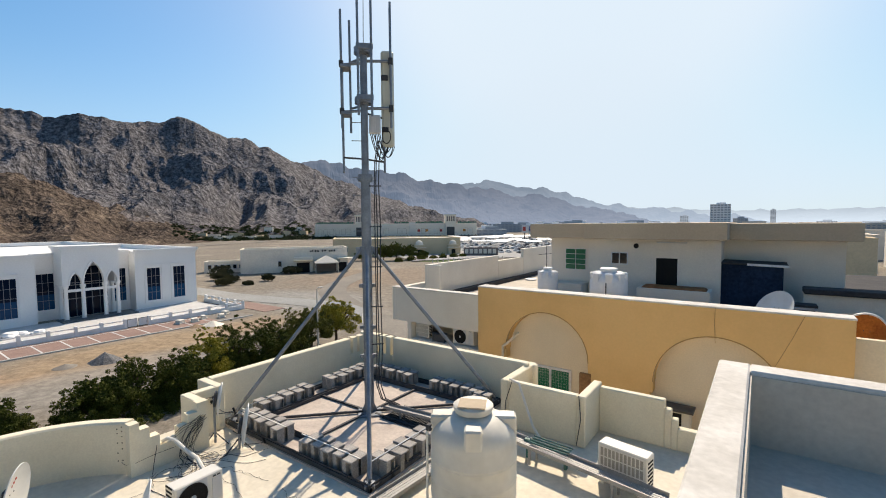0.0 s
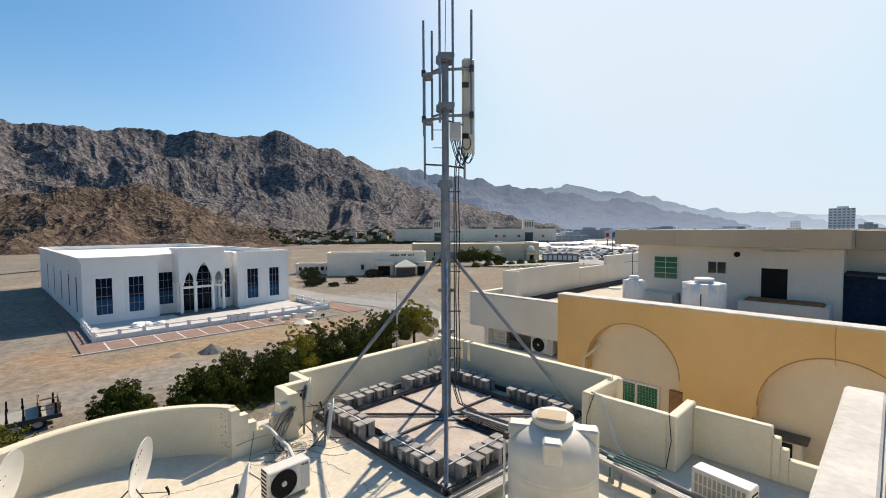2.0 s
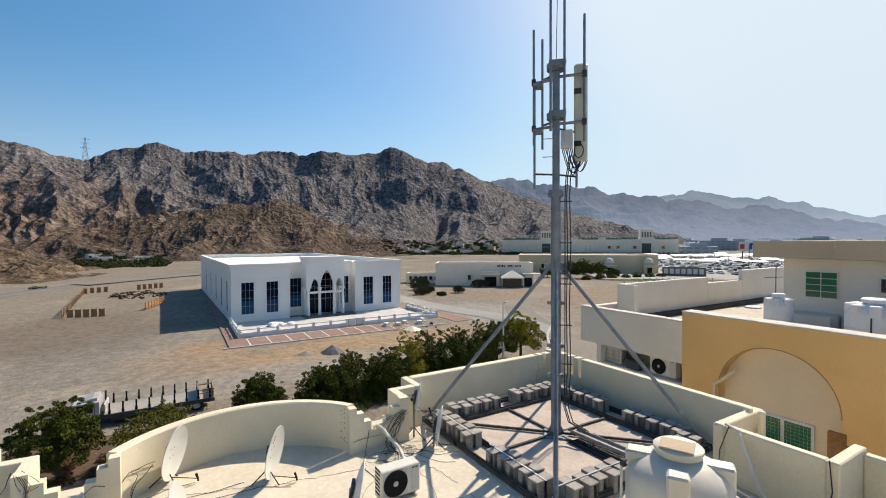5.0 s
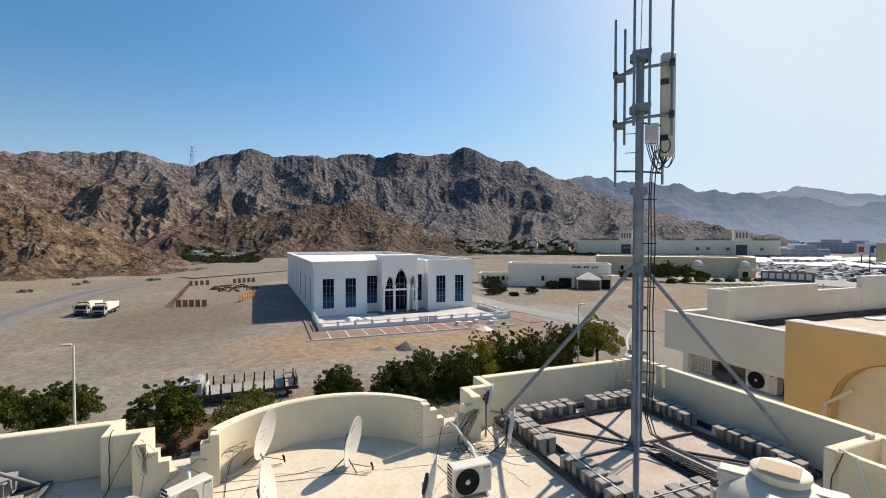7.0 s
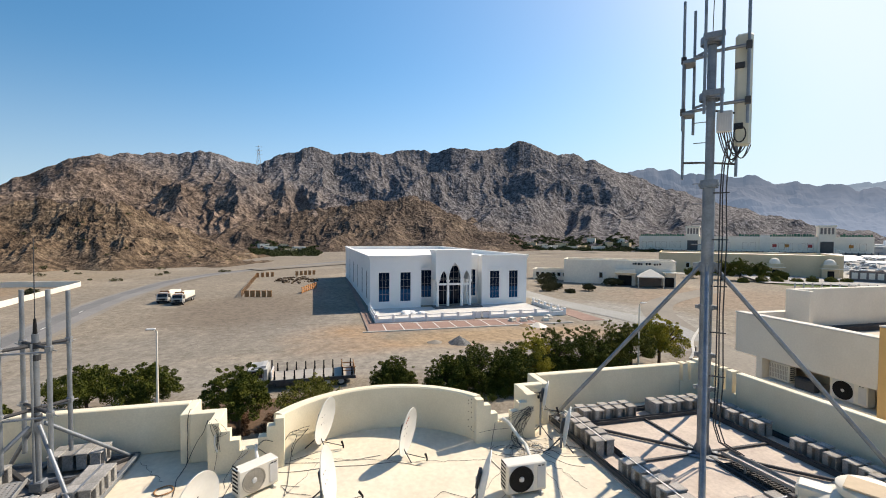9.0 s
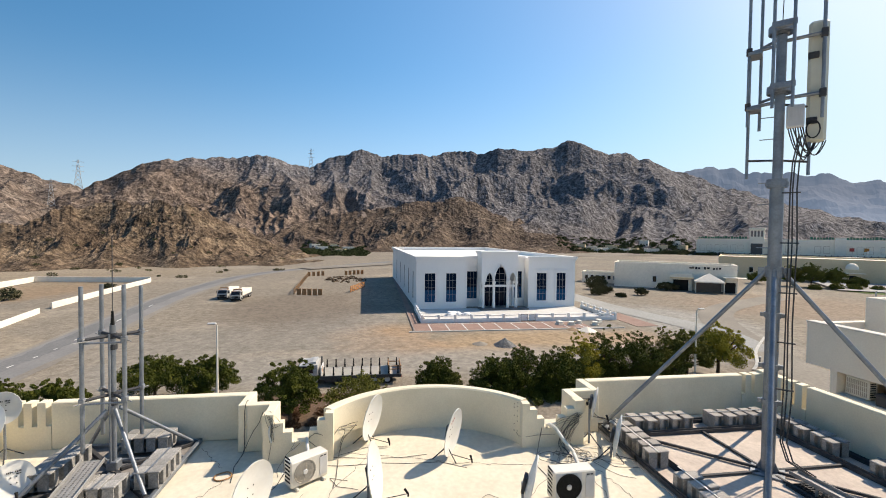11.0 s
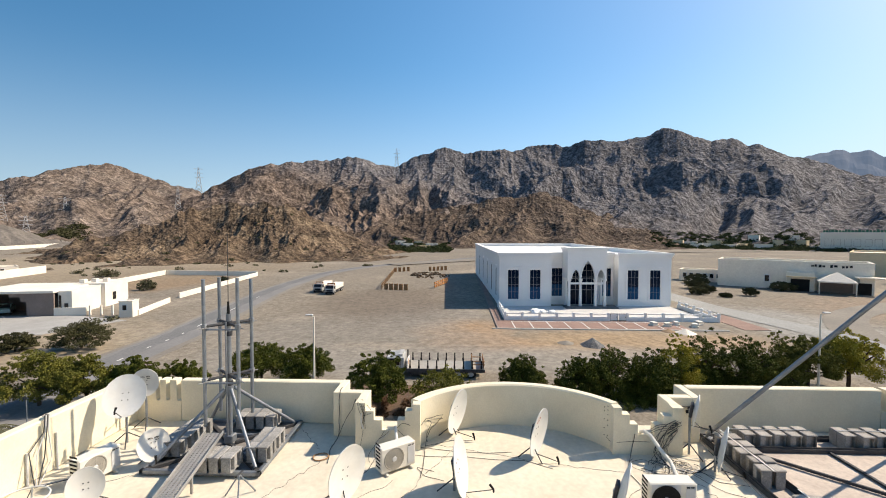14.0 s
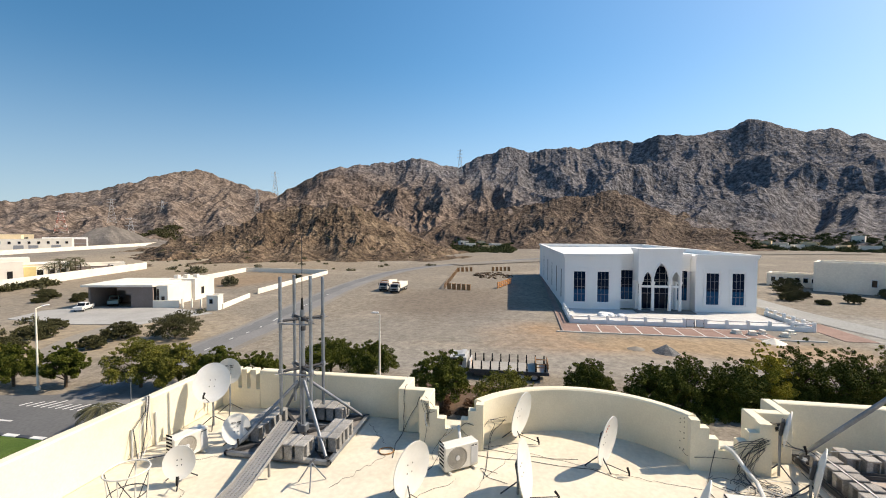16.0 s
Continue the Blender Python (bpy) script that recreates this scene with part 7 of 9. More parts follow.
    for a, b, apex in openings:
        ring = [(a - 0.16, zb)] + [(u + (-0.16 if u < (a + b) / 2 else 0.16) * (1 if abs(u - (a + b) / 2) > 0.02 else 0), v + 0.22 * (v - zb) / (apex - zb)) for u, v in pointed(a, b, apex)] + [(b + 0.16, zb)]
        inner = list(reversed(pointed(a, b, apex)))
        part("arch_moulding", Geo().prism([(u - by, v - bz) for u, v in ring + inner], "x", px - bx, px + 0.12 - bx), M["new_white"], t)
    g = Geo()
    B(g, X0 - 2.4, px - 0.5, 17.70, 18.15, zb, 1.7)
    B(g, X0 - 2.4, px - 0.5, 23.70, 24.15, zb, 1.7)
    B(g, X0 - 2.4, px - 0.5, 18.15, 23.70, 1.2, 1.5)
    part("portico_side", g, M["new_white"], t)
    g = Geo()
    B(g, X0 - 2.4, px + 0.28, 17.42, 24.43, 1.7, 2.0)
    B(g, X0 - 2.4, px + 0.14, 17.55, 24.30, 1.5, 1.7)
    part("portico_cornice", g, M["new_white"], t)
    for y in (18.05, 19.93, 22.42, 23.95):
        for x in ((px - 0.25,) if y in (19.93, 22.42) else (px - 0.25, X0 - 0.9)):
            col = part("column", Geo().lathe([(0.0, 0.0), (0.36, 0.0), (0.36, 0.22), (0.26, 0.30), (0.24, 2.2), (0.22, 4.3), (0.30, 4.45), (0.34, 4.62), (0.34, 4.82), (0.0, 4.82)], 18, Matrix.Translation((x - bx, y - by, 0.0))), M["new_white"], t, "", True)
    part("transom", Geo().box(px - 0.42 - bx, px - 0.12 - bx, 18.05 - by, 23.95 - by, -4.12 - bz, -3.78 - bz), M["new_white"], t)
    # glazed entrance behind the columns
    ent = part("entrance", Geo().box(X0 - 2.12 - bx, X0 - 2.06 - bx, 18.15 - by, 23.70 - by, 0.1, 7.0), M["window"], t, "dark blue glazed entrance with thin grey bars")
    for k in range(1, 6):
        y = 18.15 + 5.55 * k / 6
        part("bar", Geo().box(X0 - 2.06 - bx, X0 - 1.98 - bx, y - 0.035 - by, y + 0.035 - by, 0.1, 7.0), M["frame_grey"], ent)
    for z in (2.6, 4.5, 4.8, 5.9):
        part("bar", Geo().box(X0 - 2.06 - bx, X0 - 1.97 - bx, 18.15 - by, 23.70 - by, z - 0.04, z + 0.04), M["frame_grey"], ent)
    # terrace and steps
    part("terrace", Geo().box(-63.4 - bx, 0.0, 6.9 - by, 35.2 - by, 0.0, 0.10), M["terrace_tile"], t, "pale grey paved terrace")
    part("step", Geo().cbox(-0.2, 2.6, 17.2 - by, 25.8 - by, 0.1, 0.28, 0.02), M["rubble"], t, "dark stone entrance step")
    # low fence wall with posts round the terrace
    fw = thing("terrace_fence", (-63.2, 21.0, GZ), "low white terrace wall with short posts and a gate gap", "fence")
    gate0, gate1 = 21.2, 23.8
    for a, b in ((6.7, gate0), (gate1, 36.4)):
        part("base_wall", Geo().cbox(-0.12, 0.12, a - 21, b - 21, 0, 0.62, 0.03), M["new_white"], fw)
        part("rail", Geo().cbox(-0.06, 0.06, a - 21, b - 21, 0.95, 1.08, 0.02), M["new_white"], fw)
        n = int((b - a) / 2.2)
        for k in range(n + 1):
            y = a + (b - a) * k / n
            part("post", Geo().cbox(-0.17, 0.17, y - 0.17 - 21, y + 0.17 - 21, 0, 1.22, 0.03), M["new_white"], fw)
    for ys in (6.7, 36.4):
        part("base_wall", Geo().cbox(-11.6, -0.12, ys - 0.12 - 21, ys + 0.12 - 21, 0, 0.62, 0.03), M["new_white"], fw)
        part("rail", Geo().cbox(-11.6, -0.12, ys - 0.06 - 21, ys + 0.06 - 21, 0.95, 1.08, 0.02), M["new_white"], fw)
        for k in range(1, 6):
            part("post", Geo().cbox(-2.2 * k - 0.17, -2.2 * k + 0.17, ys - 0.17 - 21, ys + 0.17 - 21, 0, 1.22, 0.03), M["new_white"], fw)
    for y in (gate0 + 0.2, gate0 + 1.4):
        gt = thing("metal_gate", (-63.2, y, GZ + 0.02), "closed white metal gate in a dark frame", "gate", "terrace gates")
        part("panel", Geo().cbox(-0.015, 0.015, 0.06, 1.04, 0.12, 1.02, 0.005), M["new_white"], gt)
        part("gate_frame", Geo().cbox(-0.03, 0.03, 0, 0.06, 0, 1.1, 0.008).cbox(-0.03, 0.03, 1.04, 1.1, 0, 1.1, 0.008).cbox(-0.028, 0.028, 0.06, 1.04, 1.03, 1.09, 0.008).cbox(-0.028, 0.028, 0.06, 1.04, 0.05, 0.11, 0.008), M["dark_steel"], gt)
        part("handle", Geo().cbox(0.03, 0.07, 0.9, 0.94, 0.5, 0.66, 0.008), M["black"], gt)
    # paved strip with painted bays
    setting("pavement", Geo().box(-63.0, -57.6, 5.3, 30.0, GZ - 0.1, GZ + 0.06), M["red_paving"], "red block paving with painted parking bays", "pavement")
    setting("pavement_pale", Geo().box(-63.0, -57.6, 30.0, 34.5, GZ - 0.1, GZ + 0.05), M["beaten"], "pale unfinished paving", "pavement")
    setting("pavement_right", Geo().box(-68.5, -58.2, 36.8, 40.2, GZ - 0.1, GZ + 0.055), M["red_paving"], "red block paving beside the hall", "pavement")
    setting("pavement_side", Geo().box(-128, -63.0, 5.3, 6.2, GZ - 0.1, GZ + 0.058), M["red_paving"], "narrow red paving along the hall", "pavement")
    setting("kerb_pavement", Geo().cbox(-57.6, -57.35, 4.4, 34.5, GZ - 0.1, GZ + 0.14, 0.03), M["kerb"], "concrete kerb of the paving", "kerb")
    setting("kerb_side", Geo().cbox(-128, -57.6, 5.05, 5.3, GZ - 0.1, GZ + 0.14, 0.03), M["taupe"], "darker brown kerb beside the hall", "kerb")
    for k in range(10):
        setting("bay_line", Geo().box(-62.2, -57.7, 7.4 + 2.4 * k, 7.55 + 2.4 * k, GZ + 0.06, GZ + 0.07), M["road_paint"], "white parking bay line", "road marking")
    setting("bay_line", Geo().box(-62.35, -62.2, 7.4, 29.2, GZ + 0.06, GZ + 0.07), M["road_paint"], "white parking bay line", "road marking")
    # building rubbish
    r = random.Random(8)
    for k in range(14):
        w = r.uniform(0.35, 0.85)
        ob = part("sack", Geo().lathe([(0, 0), (w * 0.8, 0.02), (w, w * 0.3), (w * 0.7, w * 0.62), (0, w * 0.7)], 9), M["new_white"])
        ob.matrix_basis = pose(-69.3 + r.uniform(-1.2, 1.2), 13.1 + r.uniform(-1.7, 1.7), GZ + 0.1, 0, 0, r.uniform(0, 360))
        tagged(ob, "white builder's sack on the terrace", "sack", "builder's sacks")
    for k in range(5):
        w = r.uniform(0.35, 0.6)
        z = GZ + 0.05
        ob = part("block_pallet", Geo().cbox(-w, w, -0.5, 0.5, 0, 0.16, 0.02).cbox(-w * 0.8, w * 0.8, -0.4, 0.4, 0.16, 0.5, 0.04), M["offwhite_wall"])
        ob.matrix_basis = pose(-60.4 + r.uniform(-1.2, 1.2), 26.5 + 1.5 * k + r.uniform(-0.3, 0.3), z, 0, 0, r.uniform(-20, 20) + 90)
        tagged(ob, "pallet of pale building blocks on the paving", "pallet", "pallets")
    def heap(name, x, y, rr, h, material, label):
        g = Geo()
        n = 28
        vs, fs = [(0, 0, h)], []
        for j in range(1, 7):
            for i in range(n):
                a = 2 * math.pi * i / n
                q = rr * j / 6 * (1 + 0.15 * noise.noise(Vector((math.cos(a) * 2, math.sin(a) * 2, x))))
                zz = h * (1 - j / 6) ** 1.1 + 0.08 * h * noise.noise(Vector((q * 2 * math.cos(a), q * 2 * math.sin(a), y)))
                vs.append((q * math.cos(a), q * math.sin(a), max(0, zz) if j < 6 else -0.05))
        fs = [(0, 1 + i, 1 + (i + 1) % n) for i in range(n)]
        for j in range(5):
            for i in range(n):
                a, b = 1 + j * n + i, 1 + j * n + (i + 1) % n
                fs.append((a, a + n, b + n, b))
        ob = part(name, g.add(vs, fs), material)
        ob.matrix_basis = Matrix.Translation((x, y, GZ))
        tagged(ob, label, name.replace("_", " "))
    heap("heap", -49.5, 14.9, 1.4, 0.92, M["rubble"], "dark grey heap of gravel on the sand")
    heap("heap", -50.5, 12.2, 1.0, 0.3, M["beaten"], "low pale heap of gravel on the sand")
    heap("sand_heap", -56.1, 28.3, 1.3, 0.6, M["offwhite_wall"], "whitish heap of sand by the paving")
    heap("sand_heap", -57.0, 26.6, 0.9, 0.35, M["sand"], "orange heap of sand by the paving")


build_hall()
_h = bpy.data.objects["white_hall"]
_h.matrix_basis = Matrix.Translation((-74.7, 6.61, 0)) @ Matrix.Rotation(radians(1.6), 4, "Z") @ Matrix.Translation((74.7, -6.28, 0)) @ _h.matrix_basis


# ---- other buildings ----
def block_building(name, at, rz, size, material, label, windows=(), parapet=0.5, category="building", glass="window_dark", roof_mat=None, frame_mat="frame_white"):
    """Box building: walls with parapet, roof set down, windows (face, u, z, w, h) as recessed panes with frames.
    Local x: along the front, local -y: the front."""
    t = thing(name, at, label, category, rz=rz)
    w, d, h = size
    g = Geo()
    th = 0.3
    g.box(-w / 2, w / 2, -d / 2, -d / 2 + th, 0, h).box(-w / 2, w / 2, d / 2 - th, d / 2, 0, h)
    g.box(-w / 2, -w / 2 + th, -d / 2 + th, d / 2 - th, 0, h).box(w / 2 - th, w / 2, -d / 2 + th, d / 2 - th, 0, h)
    part("wall", g, material, t)
    part("roof", Geo().box(-w / 2 + th, w / 2 - th, -d / 2 + th, d / 2 - th, h - parapet - 0.3, h - parapet), roof_mat or M["offwhite_wall"], t)
    part("coping", Geo().cbox(-w / 2 - 0.08, w / 2 + 0.08, -d / 2 - 0.08, -d / 2 + th + 0.05, h, h + 0.12, 0.02).cbox(-w / 2 - 0.08, w / 2 + 0.08, d / 2 - th - 0.05, d / 2 + 0.08, h, h + 0.12, 0.02)
         .cbox(-w / 2 - 0.08, -w / 2 + th, -d / 2 + th + 0.05, d / 2 - th - 0.05, h, h + 0.12, 0.02).cbox(w / 2 - th, w / 2 + 0.08, -d / 2 + th + 0.05, d / 2 - th - 0.05, h, h + 0.12, 0.02), material, t)
    for face, u, z, ww, hh in windows:
        if face == "f":
            fr = part("window", Geo().box(u - ww / 2 - 0.1, u + ww / 2 + 0.1, -d / 2 - 0.06, -d / 2 - 0.002, z - 0.1, z + hh + 0.1), M[frame_mat], t)
            part("pane", Geo().box(u - ww / 2, u + ww / 2, -d / 2 - 0.08, -d / 2 - 0.062, z, z + hh), M[glass], fr)
        else:
            sx = -1 if face == "l" else 1
            xa, xb = sorted((sx * (w / 2 + 0.002), sx * (w / 2 + 0.06)))
            fr = part("window", Geo().box(xa, xb, u - ww / 2 - 0.1, u + ww / 2 + 0.1, z - 0.1, z + hh + 0.1), M["frame_white"], t)
            xa, xb = sorted((sx * (w / 2 + 0.062), sx * (w / 2 + 0.08)))
            part("pane", Geo().box(xa, xb, u - ww / 2, u + ww / 2, z, z + hh), M[glass], fr)
    return t


# white low building with tent canopy
def annex():
    rz = math.degrees(math.atan2(83.5 - 61.5, 15.7)) 
    cx, cy = -104.0, 75.5
    t = block_building("low_white_building", (cx, cy, GZ), rz, (27, 9, 6.2), M["offwhite_wall"], "low off-white public building with a tent canopy", [("f", -4, 1.6, 0.8, 1.4)])
    r = random.Random(2)
    for k in range(11):
        u = 3.6 + k * 0.62
        if k in (4, 7):
            continue
        part("sign_bar", Geo().cbox(u, u + r.uniform(0.3, 0.55), -4.62, -4.55, 5.2 + r.uniform(-0.1, 0.1), 5.6 + r.uniform(0, 0.25), 0.01), M["black"], t, "dark lettering shown as a bar")
    part("side_block", Geo().cbox(-0.5, 4.2, -6.3, -4.52, 0, 4.0, 0.05), M["offwhite_wall"], t)
    part("doorway", Geo().box(0.2, 3.4, -6.34, -6.302, 0, 2.6), M["black"], t, "dark doorway")
    part("awning", Geo().cbox(-0.6, 4.4, -7.6, -6.35, 3.0, 3.25, 0.03), M["sand_wall"], t)
    part("side_block", Geo().cbox(11.2, 13.4, -6.3, -4.52, 0, 3.4, 0.05), M["offwhite_wall"], t)
    part("awning", Geo().cbox(10.6, 15.2, -7.2, -4.55, 3.4, 3.6, 0.03), M["offwhite_wall"], t)
    part("doorway", Geo().box(10.9, 13.0, -6.34, -6.302, 0, 2.4), M["black"], t, "dark doorway")
    cn = thing("tent_canopy", (cx, cy, GZ), "cream pyramid tent canopy on posts", "canopy", rz=rz)
    part("canopy_roof", Geo().add([(4.6, -10.2, 2.7), (10.6, -10.2, 2.7), (10.6, -5.0, 2.7), (4.6, -5.0, 2.7), (7.6, -7.6, 4.5), (4.6, -10.2, 2.45), (10.6, -10.2, 2.45), (10.6, -5.0, 2.45), (4.6, -5.0, 2.45)],
         [(0, 1, 4), (1, 2, 4), (2, 3, 4), (3, 0, 4), (0, 5, 6, 1), (1, 6, 7, 2), (2, 7, 8, 3), (3, 8, 5, 0)]), M["offwhite_wall"], cn)
    for x in (4.8, 10.4):
        for y in (-10.0, -5.2):
            part("post", Geo().tube((x, y, 0), (x, y, 2.5), 0.09, 8), M["offwhite_wall"], cn)
    part("back_wall", Geo().box(4.8, 10.4, -4.9, -4.7, 0, 2.4), M["taupe"], cn, "dark interior wall")
    # low front wing to the left
    block_building("low_wing", (cx - 12.5, cy - 11.0, GZ), rz, (13, 5, 2.9), M["offwhite_wall"], "low cream wing with a row of small windows", [("f", -5.2 + 1.5 * k, 1.1, 0.8, 1.0) for k in range(8)], 0.2)


annex()
# sandstone building with domed porches
def sandstone():
    rz = 47.5
    t = block_building("sandstone_building", (-124.6, 139.6, GZ), rz, (50, 24, 6.8), M["sand_wall"], "long low sandstone-coloured building with domed porches", [("f", -20 + 4 * k, 2.0, 1.0, 1.6) for k in range(7)], 0.4)
    for u in (8.0, 21.5):
        p = part("porch", Geo().cbox(u - 2, u + 2, -14.5, -12.02, 0, 4.2, 0.05), M["sand_wall"], t)
        part("dome", Geo().lathe([(1.5, 4.2), (1.45, 4.9), (1.1, 5.5), (0.5, 5.9), (0.0, 6.0)], 20, Matrix.Translation((u, -13.2, 0))), M["mall_cream"], p, "cream dome", True)
        part("awning", Geo().cbox(u - 2.6, u + 2.6, -15.5, -14.52, 3.0, 3.2, 0.02), M["offwhite_wall"], p)
        part("doorway", Geo().box(u - 0.8, u + 0.8, -14.54, -14.502, 0, 2.4), M["black"], p)


sandstone()


def mall():
    a, b = Vector((-330, 265)), Vector((-228, 364))
    c = (a + b) / 2
    rz = math.degrees(math.atan2(b.y - a.y, b.x - a.x))
    L = (b - a).length
    wins = [("f", L * (v + 0.5) + dv, 3.6, 3.2, 4.6) for v in (-0.955, -0.885, -0.815, -0.655, -0.585, -0.475, -0.395, -0.325, -0.245, -0.055) for dv in (-2.3, 2.3)]
    t = block_building("shopping_mall", (c.x, c.y, GZ), rz, (L, 50, 12.6), M["mall_cream"], "long cream shopping mall with two wind towers", wins, 0.8, "mall", "mall_cream", None, "wood_brown")
    part("plinth", Geo().box(-L / 2, L / 2, -25.3, -25.01, 0, 1.6), M["taupe"], t, "brown plinth")
    fe = thing("mall_fence", (c.x, c.y, GZ), "dark post fence before the shopping mall", "fence", rz=rz)
    part("rail", Geo().box(-L / 2, L / 2, -34.1, -33.9, 1.9, 2.2), M["frame_dark"], fe)
    for k in range(46):
        u = -L / 2 + L * k / 45
        part("post", Geo().box(u - 0.25, u + 0.25, -34.3, -33.7, 0, 2.6), M["frame_dark"], fe)
    for u in (-L * 0.23, L * 0.33):
        tw = part("tower", Geo().box(u - 4.5, u + 4.5, -27, -18, 0, 19.5), M["mall_cream"], t)
        part("tower_cap", Geo().cbox(u - 5.0, u + 5.0, -27.5, -17.5, 19.5, 20.6, 0.05), M["offwhite_wall"], tw)
        for k in range(4):
            part("louvre", Geo().box(u - 3.6 + 2.0 * k, u - 2.4 + 2.0 * k, -27.12, -27.01, 14.5, 18.8), M["taupe"], tw)
        part("entrance", Geo().box(u - 3.5, u + 3.5, -27.2, -27.02, 2.0, 9.5), M["frame_dark"], tw)
    r = random.Random(4)
    for s0, s1, mname in ((-0.49, -0.28, "green_sign"), (-0.02, 0.08, "green_sign"), (0.10, 0.28, "green_sign"), (0.38, 0.49, "green_sign")):
        u = s0 * L
        while u < s1 * L:
            w = r.uniform(0.8, 1.6)
            part("sign_bar", Geo().box(u, u + w, -25.0, -24.7, 12.8, 12.8 + r.uniform(1.2, 2.0)), M[mname], t, "green roof lettering shown as bars")
            u += w + 0.4
    for k, u in enumerate((0.13 * L, 0.18 * L, 0.23 * L, 0.27 * L, 0.42 * L, 0.46 * L)):
        part("poster", Geo().box(u - 1.2, u + 1.2, -25.2, -25.085, 5.2, 7.4), M["red_sign" if k % 3 == 0 else "orange" if k % 3 == 1 else "offwhite_wall"], t, "poster panel")
    part("pier", Geo().box(0.07 * L, 0.075 * L + 5, -26.2, -25.002, 0, 14.2), M["offwhite_wall"], t)


mall()


def city():
    """Distant blocks towards the hazy skyline."""
    r = random.Random(9)
    # haze put into colour: bluish facades and windows, and a glow far off
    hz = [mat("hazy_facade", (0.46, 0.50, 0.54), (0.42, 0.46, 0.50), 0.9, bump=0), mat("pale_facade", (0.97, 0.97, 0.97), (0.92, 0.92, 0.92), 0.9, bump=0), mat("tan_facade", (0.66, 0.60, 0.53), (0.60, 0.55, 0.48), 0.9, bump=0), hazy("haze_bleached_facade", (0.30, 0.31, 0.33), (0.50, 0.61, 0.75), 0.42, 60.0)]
    dark = mat("far_window_band", (0.30, 0.34, 0.39), (0.27, 0.31, 0.36), 0.5, bump=0)

    def tower(az, dist, w, d, h, floors, m, label):
        x, y = -dist * math.sin(radians(az)), dist * math.cos(radians(az))
        t = thing("apartment_building", (x, y, GZ), label, "building", "distant blocks", rz=az)
        part("wall", Geo().box(-w / 2, w / 2, -d / 2, d / 2, 0, h).box(-w * 0.2, w * 0.25, -d * 0.2, d * 0.2, h, h + 3), m, t)
        for f in range(floors):
            z = h * (f + 0.35) / floors
            n = max(3, int(w / 5))
            for k in range(n):
                u = -w / 2 + w * (k + 0.5) / n
                part("window", Geo().box(u - w / n * 0.32, u + w / n * 0.32, -d / 2 - 0.1, -d / 2 - 0.01, z, z + h / floors * 0.45), dark, t, "", False, False)
    tower(3.75, 900, 30, 22, 41, 10, hz[1], "pale tall apartment block with a stepped roof in the haze")
    tower(1.9, 930, 22, 18, 17, 5, hz[0], "grey apartment block in the haze")
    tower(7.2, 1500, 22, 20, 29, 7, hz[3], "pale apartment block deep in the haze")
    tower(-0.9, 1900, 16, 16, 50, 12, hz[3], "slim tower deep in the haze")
    for k in range(46):
        az = r.uniform(-45, 34)
        dist = r.uniform(420, 1500)
        if 14 < az < 34 and dist < 520:
            dist += 300
        h = r.uniform(5, 11.5)
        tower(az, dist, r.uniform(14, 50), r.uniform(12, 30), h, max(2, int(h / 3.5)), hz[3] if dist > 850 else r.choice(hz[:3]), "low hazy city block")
    for k in range(44):
        az = r.uniform(9, 31)
        dist = r.uniform(430, 1000)
        h = r.uniform(5, 12)
        tower(az, dist, r.uniform(14, 34), r.uniform(12, 24), h, 2, r.choice(hz[:2]), "low blue-grey town block beyond the car park")
    # dark glassy block beside the mall
    for az, dist, w, h in ((27.5, 600, 36, 11), (25.5, 640, 34, 10), (22.5, 600, 26, 9)):
        tower(az, dist, w, 20, h, 4, hz[0], "blue-grey office block beside the mall")
    # rooftops and low houses to the right
    for k in range(16):
        az = r.uniform(-28, 5)
        dist = r.uniform(70, 200)
        x, y = -dist * math.sin(radians(az)), dist * math.cos(radians(az))
        block_building("low_house", (x, y, GZ), r.choice((0, 90, 8)), (r.uniform(9, 16), r.uniform(9, 14), r.uniform(6.5, 9.5)), M[r.choice(("offwhite_wall", "sand_wall", "white_wall"))], "low flat-roofed town house", [("f", -2, 1.5, 1.2, 1.4), ("f", 2, 1.5, 1.2, 1.4), ("f", -2, 4.8, 1.2, 1.4), ("f", 2, 4.8, 1.2, 1.4)])


city()


